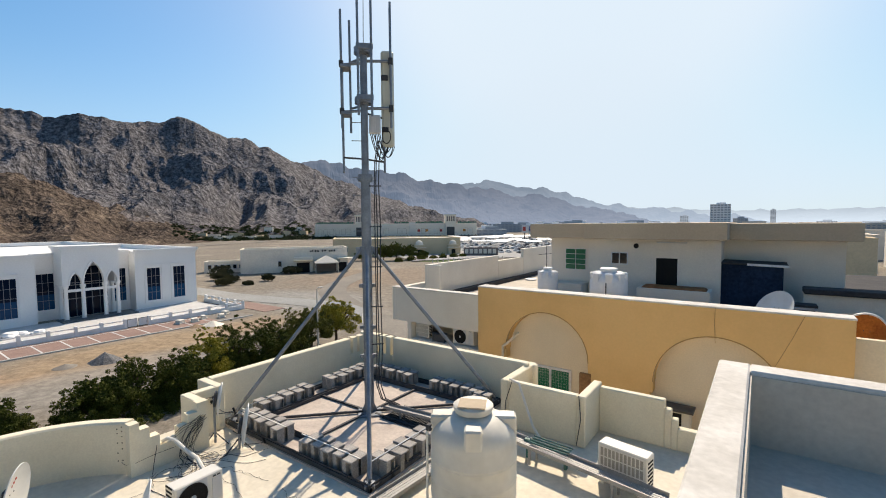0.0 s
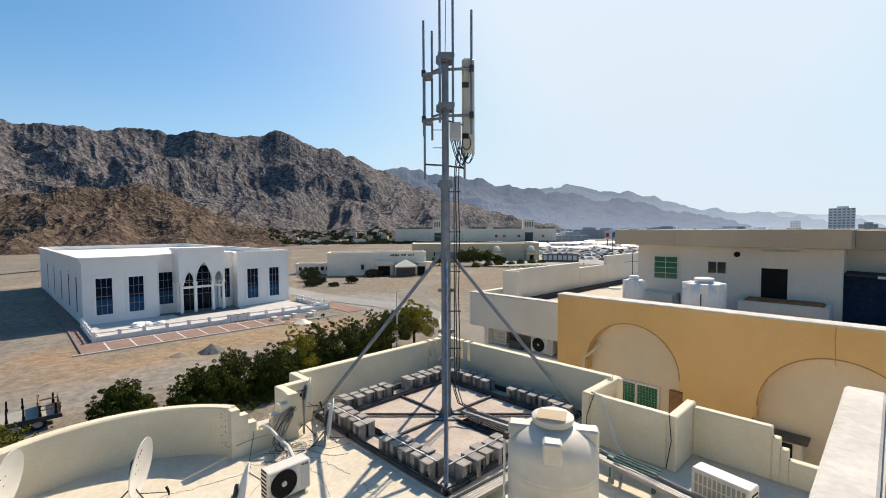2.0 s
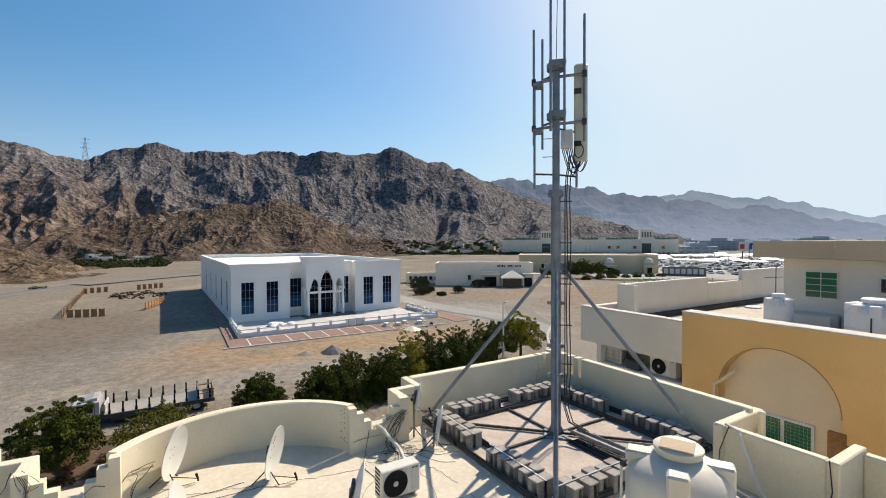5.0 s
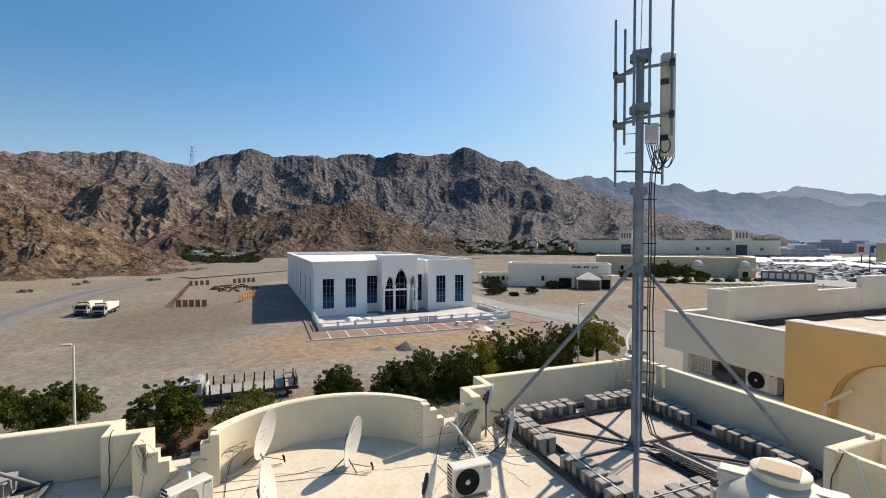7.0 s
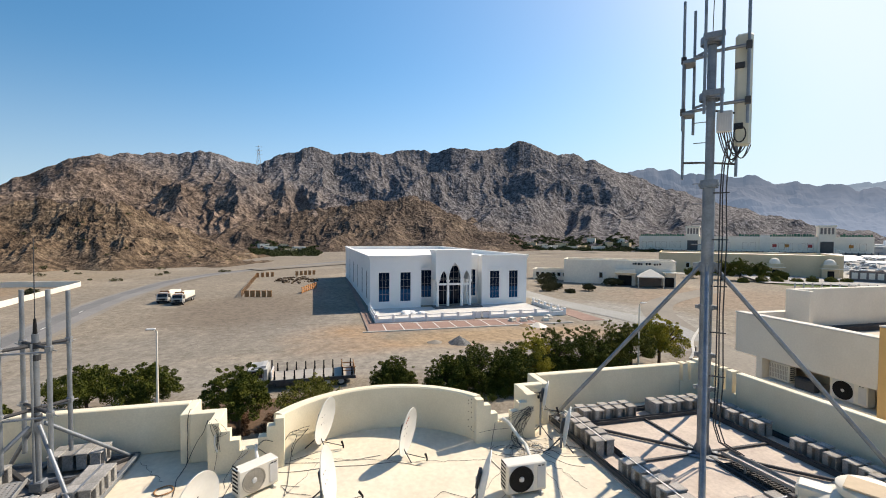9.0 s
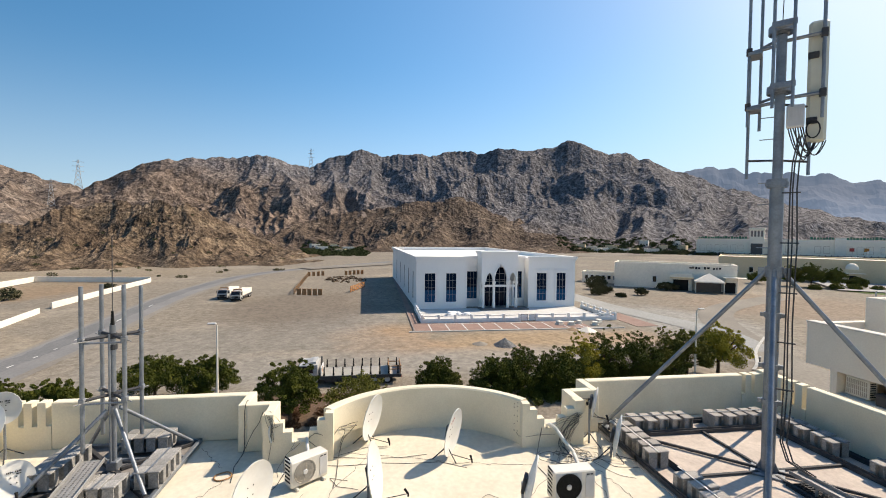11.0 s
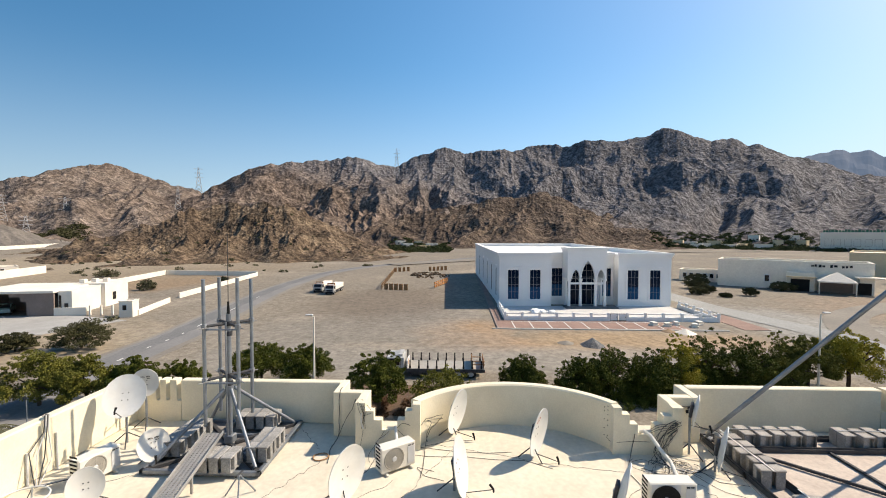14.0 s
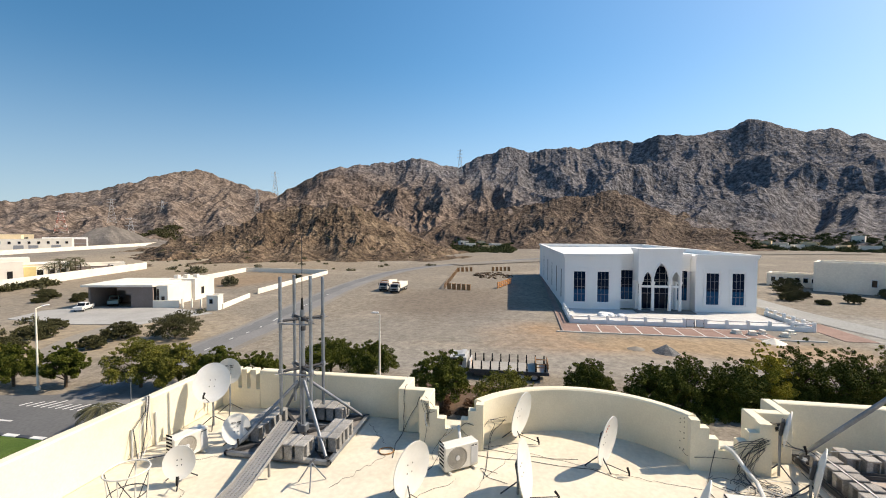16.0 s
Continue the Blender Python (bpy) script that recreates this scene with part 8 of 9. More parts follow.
# car park: shade sails and rows of cars, as one mass
def car_park():
    r = random.Random(14)
    g, s = Geo(), Geo()
    ca, sa = math.cos(radians(44)), math.sin(radians(44))
    for row in range(-4, 9):
        for k in range(34):
            if r.random() < 0.25:
                continue
            u, v = -20 + k * 3.1, row * 13 + r.choice((0, 5.2))
            x, y = -118 - v * 0.75 + u * ca, 205 + v * 0.75 + u * sa
            m = pose(x, y, GZ, 0, 0, 134 + r.uniform(-3, 3))
            g.cbox(-2.2, 2.2, -0.85, 0.85, 0.25, 0.9, 0.15, m)
            g.cbox(-1.3, 1.0, -0.75, 0.75, 0.9, 1.45, 0.25, m)
    for k in range(60):
        u, v = r.uniform(-30, 90), r.uniform(-10, 120)
        x, y = -118 - v * 0.75 + u * ca, 205 + v * 0.75 + u * sa
        m = pose(x, y, GZ, 0, 0, 44 + r.uniform(-4, 4))
        s.add([m @ Vector(p) for p in ((-4, -3, 2.6), (4, -3, 2.6), (4, 3, 3.2), (-4, 3, 3.2), (-4, -3, 2.5), (4, -3, 2.5), (4, 3, 3.1), (-4, 3, 3.1))], [(0, 1, 2, 3), (4, 7, 6, 5), (0, 4, 5, 1), (2, 6, 7, 3)])
        s.tube(m @ Vector((0, 0, 0)), m @ Vector((0, 0, 2.8)), 0.09, 5)
    tagged(part("parked_cars", g, M["car_mix"]), "rows of white, grey and dark parked cars", "cars", "", "stuff")
    tagged(part("shade_sails", s, M["frame_white"]), "white shade sails over a far car park", "shade sails", "", "stuff")
    setting("pavement_car_park", strip([(-45, 180), (-250, 330)], 165, GZ + 0.32), M["grey_setts"], "pale car park surface", "pavement")
    # hoarding and tall sign
    hb = thing("hoarding", (-87, 146, GZ), "dark hoarding with pale emblem panels", "hoarding", rz=30)
    part("board", Geo().box(-6.5, 6.5, -0.15, 0.15, 0.3, 3.3), M["taupe"], hb)
    for k in range(7):
        part("panel", Geo().box(-6.0 + 1.75 * k, -4.75 + 1.75 * k, -0.2, -0.16, 1.0, 2.7), M["offwhite_wall"], hb)
    for x in (-6, 0, 6):
        part("post", Geo().box(x - 0.12, x + 0.12, 0.15, 0.4, 0, 3.2), M["dark_steel"], hb)
    sg = thing("shop_sign", (-118.6, 260, GZ), "white rooftop sign board with red and blue shapes", "sign", rz=22)
    part("board", Geo().box(-5.4, 5.4, -0.3, 0.3, 6.2, 11.2), M["frame_white"], sg)
    part("red_shape", Geo().cbox(-4.8, -2.9, -0.5, -0.31, 7.4, 10.0, 0.2), M["red_sign"], sg)
    part("blue_shape", Geo().cbox(-0.6, 0.5, -0.5, -0.31, 7.2, 10.4, 0.3).cbox(1.6, 2.7, -0.5, -0.31, 7.2, 10.4, 0.3).cbox(3.8, 4.9, -0.5, -0.31, 7.2, 10.4, 0.3).cbox(-0.6, 4.9, -0.5, -0.31, 9.4, 10.5, 0.3), M["blue_sign"], sg)
    part("support", Geo().box(-4, -3.5, 0, 0.4, 0, 6.3).box(3.5, 4, 0, 0.4, 0, 6.3), M["dark_steel"], sg)
    for k in range(8):
        lp = thing("car_park_lamp", (-85 - 17 * k, 170 + 11 * (k % 3) + 12 * k, GZ), "slim pale lamp post in the car park", "lamp post", "car park lamps")
        part("shaft", Geo().tube((0, 0, 0), (0, 0, 6.5), 0.09, 6), M["plastic_grey"], lp)
        part("head", Geo().cbox(-0.9, 0.9, -0.15, 0.15, 6.5, 6.65, 0.04), M["plastic_grey"], lp)
    pole = thing("sign_pole", (-92, 200, GZ), "tall dark sign pole by the car park", "pole")
    part("shaft", Geo().tube((0, 0, 0), (0, 0, 10.5), 0.15, 8), M["dark_steel"], pole)


car_park()


# ---- villas on the left ----
def left_villas():
    # flat white villa with a deep car porch; its front runs along the forecourt
    t = thing("white_villa", (-62.0, -64.0, GZ), "flat white villa with a dark car porch", "house", rz=102)
    part("porch_roof", Geo().cbox(-6.2, 5.2, -0.6, 10.5, 3.45, 3.8, 0.03), M["white_wall"], t)
    part("porch_panel", Geo().box(1.5, 5.0, -0.25, 0.0, 0, 3.45), M["taupe"], t, "taupe porch panel")
    part("porch_panel", Geo().box(-5.4, -5.1, 0.0, 9.8, 0, 3.45), M["taupe"], t, "taupe porch panel")
    part("porch_back", Geo().box(-5.1, 5.0, 6.2, 6.4, 0, 3.45), M["taupe"], t, "shaded porch wall")
    part("porch_step", Geo().box(-0.7, 1.5, -0.2, 0.05, 2.9, 3.45).box(0.7, 1.5, -0.2, 0.05, 2.2, 2.9), M["taupe"], t)
    part("house_wall", Geo().box(5.2, 7.0, 0.4, 7.8, 0, 3.6), M["white_wall"], t)
    part("house_wall", Geo().box(3.0, 7.6, 7.8, 15.0, 0, 3.9), M["white_wall"], t)
    part("front_wall", Geo().cbox(5.0, 9.2, -0.35, -0.15, 0, 1.25, 0.02), M["white_wall"], t, "low grey-white front wall")
    part("window", Geo().box(6.0, 6.5, 0.35, 0.398, 0.9, 1.8), M["window_dark"], t)
    part("window", Geo().box(5.3, 5.6, 0.35, 0.398, 0.4, 3.0), M["window_dark"], t)
    part("window", Geo().box(7.602, 7.65, 10.0, 11.0, 0.9, 2.2), M["window_dark"], t)
    for k in range(3):
        part("roof_hut", Geo().cbox(3.4 + 1.3 * k, 4.2 + 1.3 * k, 8.6 + 0.8 * k, 9.5 + 0.8 * k, 3.9, 4.5, 0.05), M["white_wall"], t)
    for k in range(4):
        part("gate_post", Geo().cbox(9.6 + 1.5 * k, 9.8 + 1.5 * k, -0.4, -0.1, 0, 1.5, 0.02), M["white_wall"], t)
    setting("pavement_villa", Geo().prism([(-50.8, -71.5), (-57.0, -73.5), (-61.9, -70.2), (-63.0, -55.4), (-60.4, -46.4), (-51.4, -50.2), (-49.4, -60.0)], "z", GZ - 0.1, GZ + 0.08), M["grey_setts"], "pale grey paved forecourt of the villa", "pavement")
    setting("pavement_path", strip(smooth_path([(-33, -44.5), (-37.4, -47.8), (-43.5, -51.2), (-47.4, -52.1), (-51, -53)]), 2.4, GZ + 0.05), M["beaten"], "pale footpath between acacias", "pavement")
    gh = block_building("gatehouse", (-63.5, -48.3, GZ), 102, (1.75, 1.9, 2.3), M["white_wall"], "small white gatehouse beside the villa", [("f", -0.15, 1.1, 0.5, 0.7)], 0.2, "gatehouse")
    def wall(pts, h, label="long white boundary wall"):
        for (x0, y0), (x1, y1) in zip(pts, pts[1:]):
            d = Vector((x1 - x0, y1 - y0, 0))
            m = Matrix.Translation((x0, y0, GZ)) @ Matrix.Rotation(math.atan2(d.y, d.x), 4, "Z")
            setting("wall_boundary", Geo().cbox(0, d.length, -0.12, 0.12, 0, h, 0.03, m), M["white_wall"], label, "wall")
    wall([(-64.2, -47.5), (-76.3, -50.7)], 0.85)
    wall([(-80.8, -51.9), (-122, -56.0)], 1.05)
    wall([(-122, -56.0), (-124, -83.5), (-97, -79)], 1.3)
    wall([(-58, -101.5), (-74.7, -106.7), (-89.5, -111.2), (-127, -121.7)], 2.2)
    wall([(-150, -246), (-191.6, -262.3), (-310.4, -302.2), (-380, -330)], 2.4)
    # more villas further off
    cv = thing("cream_villa", (-90.5, -122.5, GZ), "cream and yellow villa with a columned porch behind the wall", "house", rz=146)
    part("wall", Geo().box(-11, 9.5, 0, 9, 0, 3.9), M["mall_cream"], cv)
    part("upper_wall", Geo().box(-6.4, 1.6, 1.0, 8, 3.9, 5.6), M["white_wall"], cv, "white upper storey")
    part("stair_wall", Geo().box(-4.4, 0.2, -2.2, -0.01, 0, 4.9), M["white_wall"], cv, "white stair block")
    part("yellow_wall", Geo().box(-7.4, -4.42, -1.4, -0.01, 0, 3.6), M["yellow_wall"], cv, "yellow rendered wall")
    part("yellow_wall", Geo().box(0.25, 2.6, -1.4, -0.01, 0, 3.4), M["yellow_wall"], cv, "yellow rendered wall")
    part("porch_roof", Geo().cbox(-15.2, -7.42, -3.0, 2.5, 3.5, 4.1, 0.03), M["mall_cream"], cv)
    for k in range(5):
        part("column", Geo().tube((-14.8 + 1.75 * k, -2.6, 0), (-14.8 + 1.75 * k, -2.6, 3.5), 0.28, 10), M["mall_cream"], cv)
    part("porch_back", Geo().box(-15.2, -11.01, 2.0, 2.3, 0, 3.5), M["taupe"], cv, "shaded porch wall")
    part("roof_trim", Geo().cbox(-11.15, 9.65, -0.15, 9.15, 3.9, 4.1, 0.03), M["offwhite_wall"], cv)
    for u in (3.4, 5.6, 7.8):
        wd = part("window", Geo().box(u - 0.75, u + 0.75, -0.08, -0.002, 0.7, 2.7), M["frame_white"], cv)
        part("pane", Geo().box(u - 0.6, u + 0.6, -0.10, -0.082, 0.85, 2.55), M["window_dark"], wd)
    part("doorway", Geo().box(-6.6, -5.4, -1.45, -1.405, 0, 2.4), M["black"], cv, "dark doorway")
    part("doorway", Geo().box(-2.7, -1.7, -2.25, -2.205, 0.3, 2.6), M["black"], cv, "dark doorway")
    # long white compound and a garage with three shuttered bays, far off
    wc = block_building("white_compound", (-236, -315, GZ), 135, (46, 14, 7.0), M["white_wall"], "long white two-part house far off", [("f", -21 + 4.6 * k, 3.9, 1.4, 1.6) for k in range(10)], 0.4, "house")
    for u in (-15, -3, 4, 15):
        part("garage_door", Geo().box(u - 2.4, u + 2.4, -7.1, -7.01, 0, 3.0), M["frame_grey"], wc, "grey garage door")
    part("roof_room", Geo().box(-12, -2, -4, 4, 7.0, 9.6), M["sand_wall"], wc, "pinkish roof room")
    gb = block_building("garage_building", (-269, -325, GZ), 141, (25, 12, 7.4), M["new_white"], "white garage building with three shuttered bays far off", [], 0.4, "building")
    for u in (-8.0, 0.0, 8.0):
        part("shutter", Geo().box(u - 3.5, u + 3.5, -6.12, -6.01, 0, 6.2), M["taupe"], gb, "grey-brown roller shutter")
        part("shutter_rail", Geo().box(u - 3.5, u + 3.5, -6.2, -6.125, 3.0, 3.3), M["frame_grey"], gb)
    block_building("villa", (-252, -352, GZ), 144, (26, 18, 9.5), M["sand_wall"], "pale pinkish villa far off", [("f", -9 + 6 * k, 5.5, 2.0, 2.2) for k in range(4)], 0.4, "house")
    lo = block_building("outbuilding", (-120, -131, GZ), 140, (11, 6, 2.3), M["white_wall"], "low white flat-roofed outbuilding", [("f", -2.5, 0.8, 1.0, 0.9), ("f", 2.0, 0.8, 1.0, 0.9)], 0.2, "outbuilding")
    block_building("shed", (-112, -130, GZ), 140, (14, 7, 1.9), M["taupe"], "low brown flat-roofed shed", [("f", -3, 0.6, 1.2, 0.8), ("f", 3, 0.6, 1.2, 0.8)], 0.2, "shed")
    # hamlet at the mountain's foot
    r = random.Random(31)
    for az, dist in ((58, 432), (60.5, 445), (55, 440), (53, 452), (63, 440), (51, 430), (57, 455), (61.5, 425), (54, 462), (59.2, 418), (56.2, 424), (62.3, 412), (52, 440), (64.2, 428), (93.4, 342), (95.2, 352), (96.6, 338), (94.3, 330), (97.4, 346)):
        x, y = -dist * math.sin(radians(az)), dist * math.cos(radians(az))
        block_building("village_house", (x, y, land_at(x, y) - 1.5), az + r.uniform(-20, 20), (r.uniform(5, 12) * (1.0 if az < 80 else 0.7), 6, r.uniform(3.8, 5.4) * (1.0 if az < 80 else 0.75)), M[r.choice(("white_wall", "offwhite_wall", "sand_wall"))], "low pale village house at the mountain's foot", [("f", -2.5, 1.0, 1.4, 1.2), ("f", 2.5, 1.0, 1.4, 1.2)], 0.3, "house")


left_villas()


# ---- vehicles ----
def wheel(parent, x, y, r, w):
    m = Matrix.Translation((x, y, r)) @ Matrix.Rotation(radians(90), 4, "X")
    wl = part("wheel", Geo().lathe([(r * 0.55, -w / 2), (r * 0.95, -w / 2), (r, -w * 0.35), (r, w * 0.35), (r * 0.95, w / 2), (r * 0.55, w / 2)], 20, m), M["rubber"], parent, "black tyre", True)
    part("rim", Geo().lathe([(0.0, -w * 0.3), (r * 0.5, -w * 0.35), (r * 0.58, -w * 0.45), (r * 0.58, w * 0.45), (r * 0.5, w * 0.35), (0.0, w * 0.3)], 16, m), M["plastic_grey"], wl, "steel rim", True)


def flatbed(at, rz, L, label, stakes=True, low=1.0, size=1.0):
    """Truck with its cab at local -x end."""
    t = thing("flatbed_truck", at, label, "truck", rz=rz)
    t.matrix_basis = t.matrix_basis @ Matrix.Scale(size, 4)
    part("chassis", Geo().cbox(-L / 2, L / 2, -0.45, 0.45, 0.55, 0.85, 0.03), M["dark_steel"], t)
    c = part("cab", Geo().prism([(-L / 2, 0.5), (-L / 2 + 1.95, 0.5), (-L / 2 + 1.95, 2.35), (-L / 2 + 0.5, 2.35), (-L / 2 + 0.02, 1.5)], "y", -1.15, 1.15), M["cab_paint"], t, "dusty white cab")
    part("grille", Geo().cbox(-L / 2 - 0.02, -L / 2 + 0.04, -0.7, 0.7, 0.85, 1.25, 0.01), M["black"], c)
    part("roof_deflector", Geo().prism([(-L / 2 + 0.8, 2.35), (-L / 2 + 1.8, 2.35), (-L / 2 + 1.8, 2.62), (-L / 2 + 1.5, 2.62)], "y", -0.8, 0.8), M["cab_paint"], c)
    for s in (-1, 1):
        part("headlight", Geo().cbox(-L / 2 - 0.03, -L / 2 + 0.05, s * 0.92 - 0.16, s * 0.92 + 0.16, 0.88, 1.12, 0.02), M["window_dark"], c)
        part("door_step", Geo().cbox(-L / 2 + 0.45, -L / 2 + 1.45, s * 1.16 - 0.06, s * 1.16 + 0.06, 0.42, 0.62, 0.02), M["black"], c)
        part("door_seam", Geo().box(-L / 2 + 1.66, -L / 2 + 1.69, *sorted((s * 1.145, s * 1.156)), 0.75, 2.2), M["dark_steel"], c)
        part("fuel_tank", Geo().cbox(-L / 2 + 2.5, -L / 2 + 3.6, s * 0.85 - 0.3, s * 0.85 + 0.3, 0.32, 0.82, 0.08), M["dark_steel"], t)
        part("mudguard", Geo().cbox(L / 2 - 2.9, L / 2 - 0.6, s * 1.05 - 0.2, s * 1.05 + 0.2, 0.86, 0.94, 0.02), M["black"], t)
        part("tail_light", Geo().cbox(L / 2 - 0.02, L / 2 + 0.04, s * 0.95 - 0.14, s * 0.95 + 0.14, 0.68, 0.8, 0.01), M["red_sign"], t)
    part("exhaust_stack", Geo().tube((-L / 2 + 2.08, 0.9, 0.8), (-L / 2 + 2.08, 0.9, 2.6), 0.06, 10), M["dark_steel"], t)
    part("windscreen", Geo().add([(-L / 2 + 0.05, -1.0, 1.58), (-L / 2 + 0.05, 1.0, 1.58), (-L / 2 + 0.46, 1.0, 2.28), (-L / 2 + 0.46, -1.0, 2.28), (-L / 2 + 0.02, -1.0, 1.59), (-L / 2 + 0.02, 1.0, 1.59), (-L / 2 + 0.43, 1.0, 2.29), (-L / 2 + 0.43, -1.0, 2.29)], [(0, 1, 2, 3), (4, 7, 6, 5), (0, 4, 5, 1), (1, 5, 6, 2), (2, 6, 7, 3), (3, 7, 4, 0)]), M["window_dark"], c)
    for s in (-1, 1):
        y0, y1 = sorted((s * 1.152, s * 1.17))
        part("side_window", Geo().box(-L / 2 + 0.5, -L / 2 + 1.6, y0, y1, 1.45, 2.2), M["window_dark"], c)
        part("mirror", Geo().cbox(-L / 2 + 0.1, -L / 2 + 0.2, s * 1.3 - 0.06, s * 1.3 + 0.06, 1.8, 2.3, 0.02), M["black"], c)
    part("bumper", Geo().cbox(-L / 2 - 0.12, -L / 2 + 0.1, -1.15, 1.15, 0.4, 0.75, 0.04), M["black"], c)
    part("bed", Geo().cbox(-L / 2 + 2.2, L / 2, -1.25, 1.25, 0.95, 1.15, 0.02), M["fan_grey"], t, "worn grey flat bed")
    part("side_board", Geo().box(-L / 2 + 2.2, L / 2, 1.25, 1.29, 0.75, 1.1), M["dark_steel"], t)
    part("side_board", Geo().box(-L / 2 + 2.2, L / 2, -1.29, -1.25, 0.75, 1.1), M["dark_steel"], t)
    if stakes:
        n = 9
        for k in range(n):
            x = -L / 2 + 2.5 + (L - 2.8) * k / (n - 1)
            for s in (-1, 1):
                part("stake", Geo().cbox(x - 0.05, x + 0.05, s * 1.22 - 0.05, s * 1.22 + 0.05, 1.15, 2.12, 0.01).cbox(x - 0.075, x + 0.075, s * 1.22 - 0.06, s * 1.22 + 0.06, 1.15, 1.45, 0.01), M["black"], t)
        part("headboard", Geo().box(-L / 2 + 2.15, -L / 2 + 2.25, -0.9, 0.9, 1.15, 1.9), M["plastic_grey"], t, "faded grey headboard")
        part("headboard_stripe", Geo().box(-L / 2 + 2.252, -L / 2 + 2.26, -0.2, 0.1, 1.2, 1.85), M["orange"], t, "faded orange stripe")
        part("rear_rack", Geo().cbox(L / 2 - 1.1, L / 2 - 1.05, -1.2, 1.2, 1.15, 2.05, 0.01).cbox(L / 2 - 0.1, L / 2 - 0.05, -1.2, 1.2, 1.15, 2.05, 0.01).cbox(L / 2 - 1.1, L / 2, -1.2, -1.16, 1.6, 1.7, 0.01).cbox(L / 2 - 1.1, L / 2, 1.16, 1.2, 1.6, 1.7, 0.01).cbox(L / 2 - 1.1, L / 2, -1.2, -1.16, 1.95, 2.05, 0.01), M["wood_brown"], t)
    else:
        part("load", Geo().cbox(-L / 2 + 2.3, L / 2 - 0.1, -1.15, 1.15, 1.15, 2.3, 0.06), M["offwhite_wall"], t, "pale stacked load")
        part("roof_rack", Geo().cbox(-L / 2 + 0.5, -L / 2 + 1.9, -1.0, 1.0, 2.4, 2.45, 0.01).cbox(-L / 2 + 1.8, -L / 2 + 1.9, -1.0, 1.0, 2.45, 2.9, 0.01), M["rust"], t)
    for x in (-L / 2 + 0.95, L / 2 - 2.3, L / 2 - 1.2):
        for s in (-1, 1):
            wheel(t, x, s * 1.0, 0.48, 0.32)
    if low != 1.0:
        for ob in [c for c in t.children] + [g for c in t.children for g in c.children]:
            for v in ob.data.vertices:
                v.co.z *= low
    return t


flatbed((-39.0, -2.15, GZ + 0.01), 90, 8.9, "white-cabbed low flatbed truck with dark stakes and empty bed", True, 0.74)
flatbed((-90.4, -25.4, GZ + 0.04), 180, 10.2, "white truck carrying a pale load on the plain", stakes=False, size=0.76)
flatbed((-92.6, -28.4, GZ + 0.04), 180, 10.2, "white truck parked behind another one", stakes=False, size=0.76)


def pickup(at, rz, label, paint="car_white", size=1.0):
    t = thing("pickup_truck", at, label, "car", rz=rz)
    t.matrix_basis = t.matrix_basis @ Matrix.Scale(size, 4)
    part("body", Geo().prism([(-2.6, 0.45), (2.6, 0.45), (2.6, 1.05), (2.4, 1.1), (-0.6, 1.1), (-2.6, 1.05)], "y", -0.9, 0.9), M[paint], t)
    c = part("cab", Geo().prism([(-0.9, 1.1), (1.3, 1.1), (0.7, 1.75), (-0.6, 1.78)], "y", -0.8, 0.8), M[paint], t)
    part("windscreen", Geo().prism([(1.24, 1.16), (1.30, 1.16), (0.76, 1.72), (0.70, 1.72)], "y", -0.7, 0.7), M["window_dark"], c)
    for s in (-1, 1):
        y0, y1 = sorted((s * 0.802, s * 0.815))
        part("side_window", Geo().prism([(-0.6, 1.18), (1.0, 1.18), (0.6, 1.66), (-0.5, 1.68)], "y", y0, y1), M["window_dark"], c)
    part("bed_well", Geo().box(-2.5, -1.0, -0.75, 0.75, 1.1, 1.11), M["frame_dark"], t)
    for x in (-1.6, 1.7):
        for s in (-1, 1):
            wheel(t, x, s * 0.82, 0.37, 0.24)


pickup((-58.6, -67.6, GZ + 0.09), 24, "white pickup parked on the forecourt", "car_white", 0.7)
pickup((-64.4, -68.0, GZ + 0.05), 38, "grey-green pickup under the car porch", "car_teal", 0.85)

# stacks of timber posts marking a plot, and an orange barrier
rt = random.Random(6)
for x0, y0, x1, y1, n in ((-95.7, -15.6, -94.5, -11.2, 5), (-137.9, -19.6, -140.0, -15.8, 4), (-142.0, -9.0, -144.5, -4.1, 5)):
    for k in range(n):
        f = k / (n - 1)
        ob = part("timber_panel", Geo().cbox(-0.06, 0.06, -0.42, 0.42, 0, 1.32, 0.02).box(-0.09, -0.061, -0.42, -0.3, 0, 1.4).box(-0.09, -0.061, 0.3, 0.42, 0, 1.4), M["wood_brown"])
        ob.matrix_basis = pose(x0 + (x1 - x0) * f, y0 + (y1 - y0) * f, GZ - 0.04, 0, 0, rt.uniform(-6, 6))
        tagged(ob, "brown timber panel standing on the gravel", "timber panel", "timber panels")
pf = thing("plot_fence", (-95.6, -16.6, GZ - 0.03), "long low pale timber fence along the plot", "fence", rz=math.degrees(math.atan2(-3.2, -42.4)))
for k in range(22):
    part("post", Geo().cbox(2.0 * k - 0.05, 2.0 * k + 0.05, -0.05, 0.05, 0, 1.25, 0.01), M["wood_brown"], pf)
for z in (0.3, 0.62, 0.94, 1.18):
    part("rail", Geo().cbox(0, 42.3, 0.052, 0.082, z - 0.07, z + 0.07, 0.01), M["sand"], pf, "pale dusty rail")
ob_ = thing("barrier", (-103.1, -3.9, GZ), "orange construction barrier near the hall", "barrier", rz=math.degrees(math.atan2(2.8, -10.3)))
for k in range(4):
    part("board", Geo().cbox(-5.3, 5.3, -0.04, 0.04, 0.2 + 0.33 * k, 0.36 + 0.33 * k, 0.01), M["orange"], ob_)
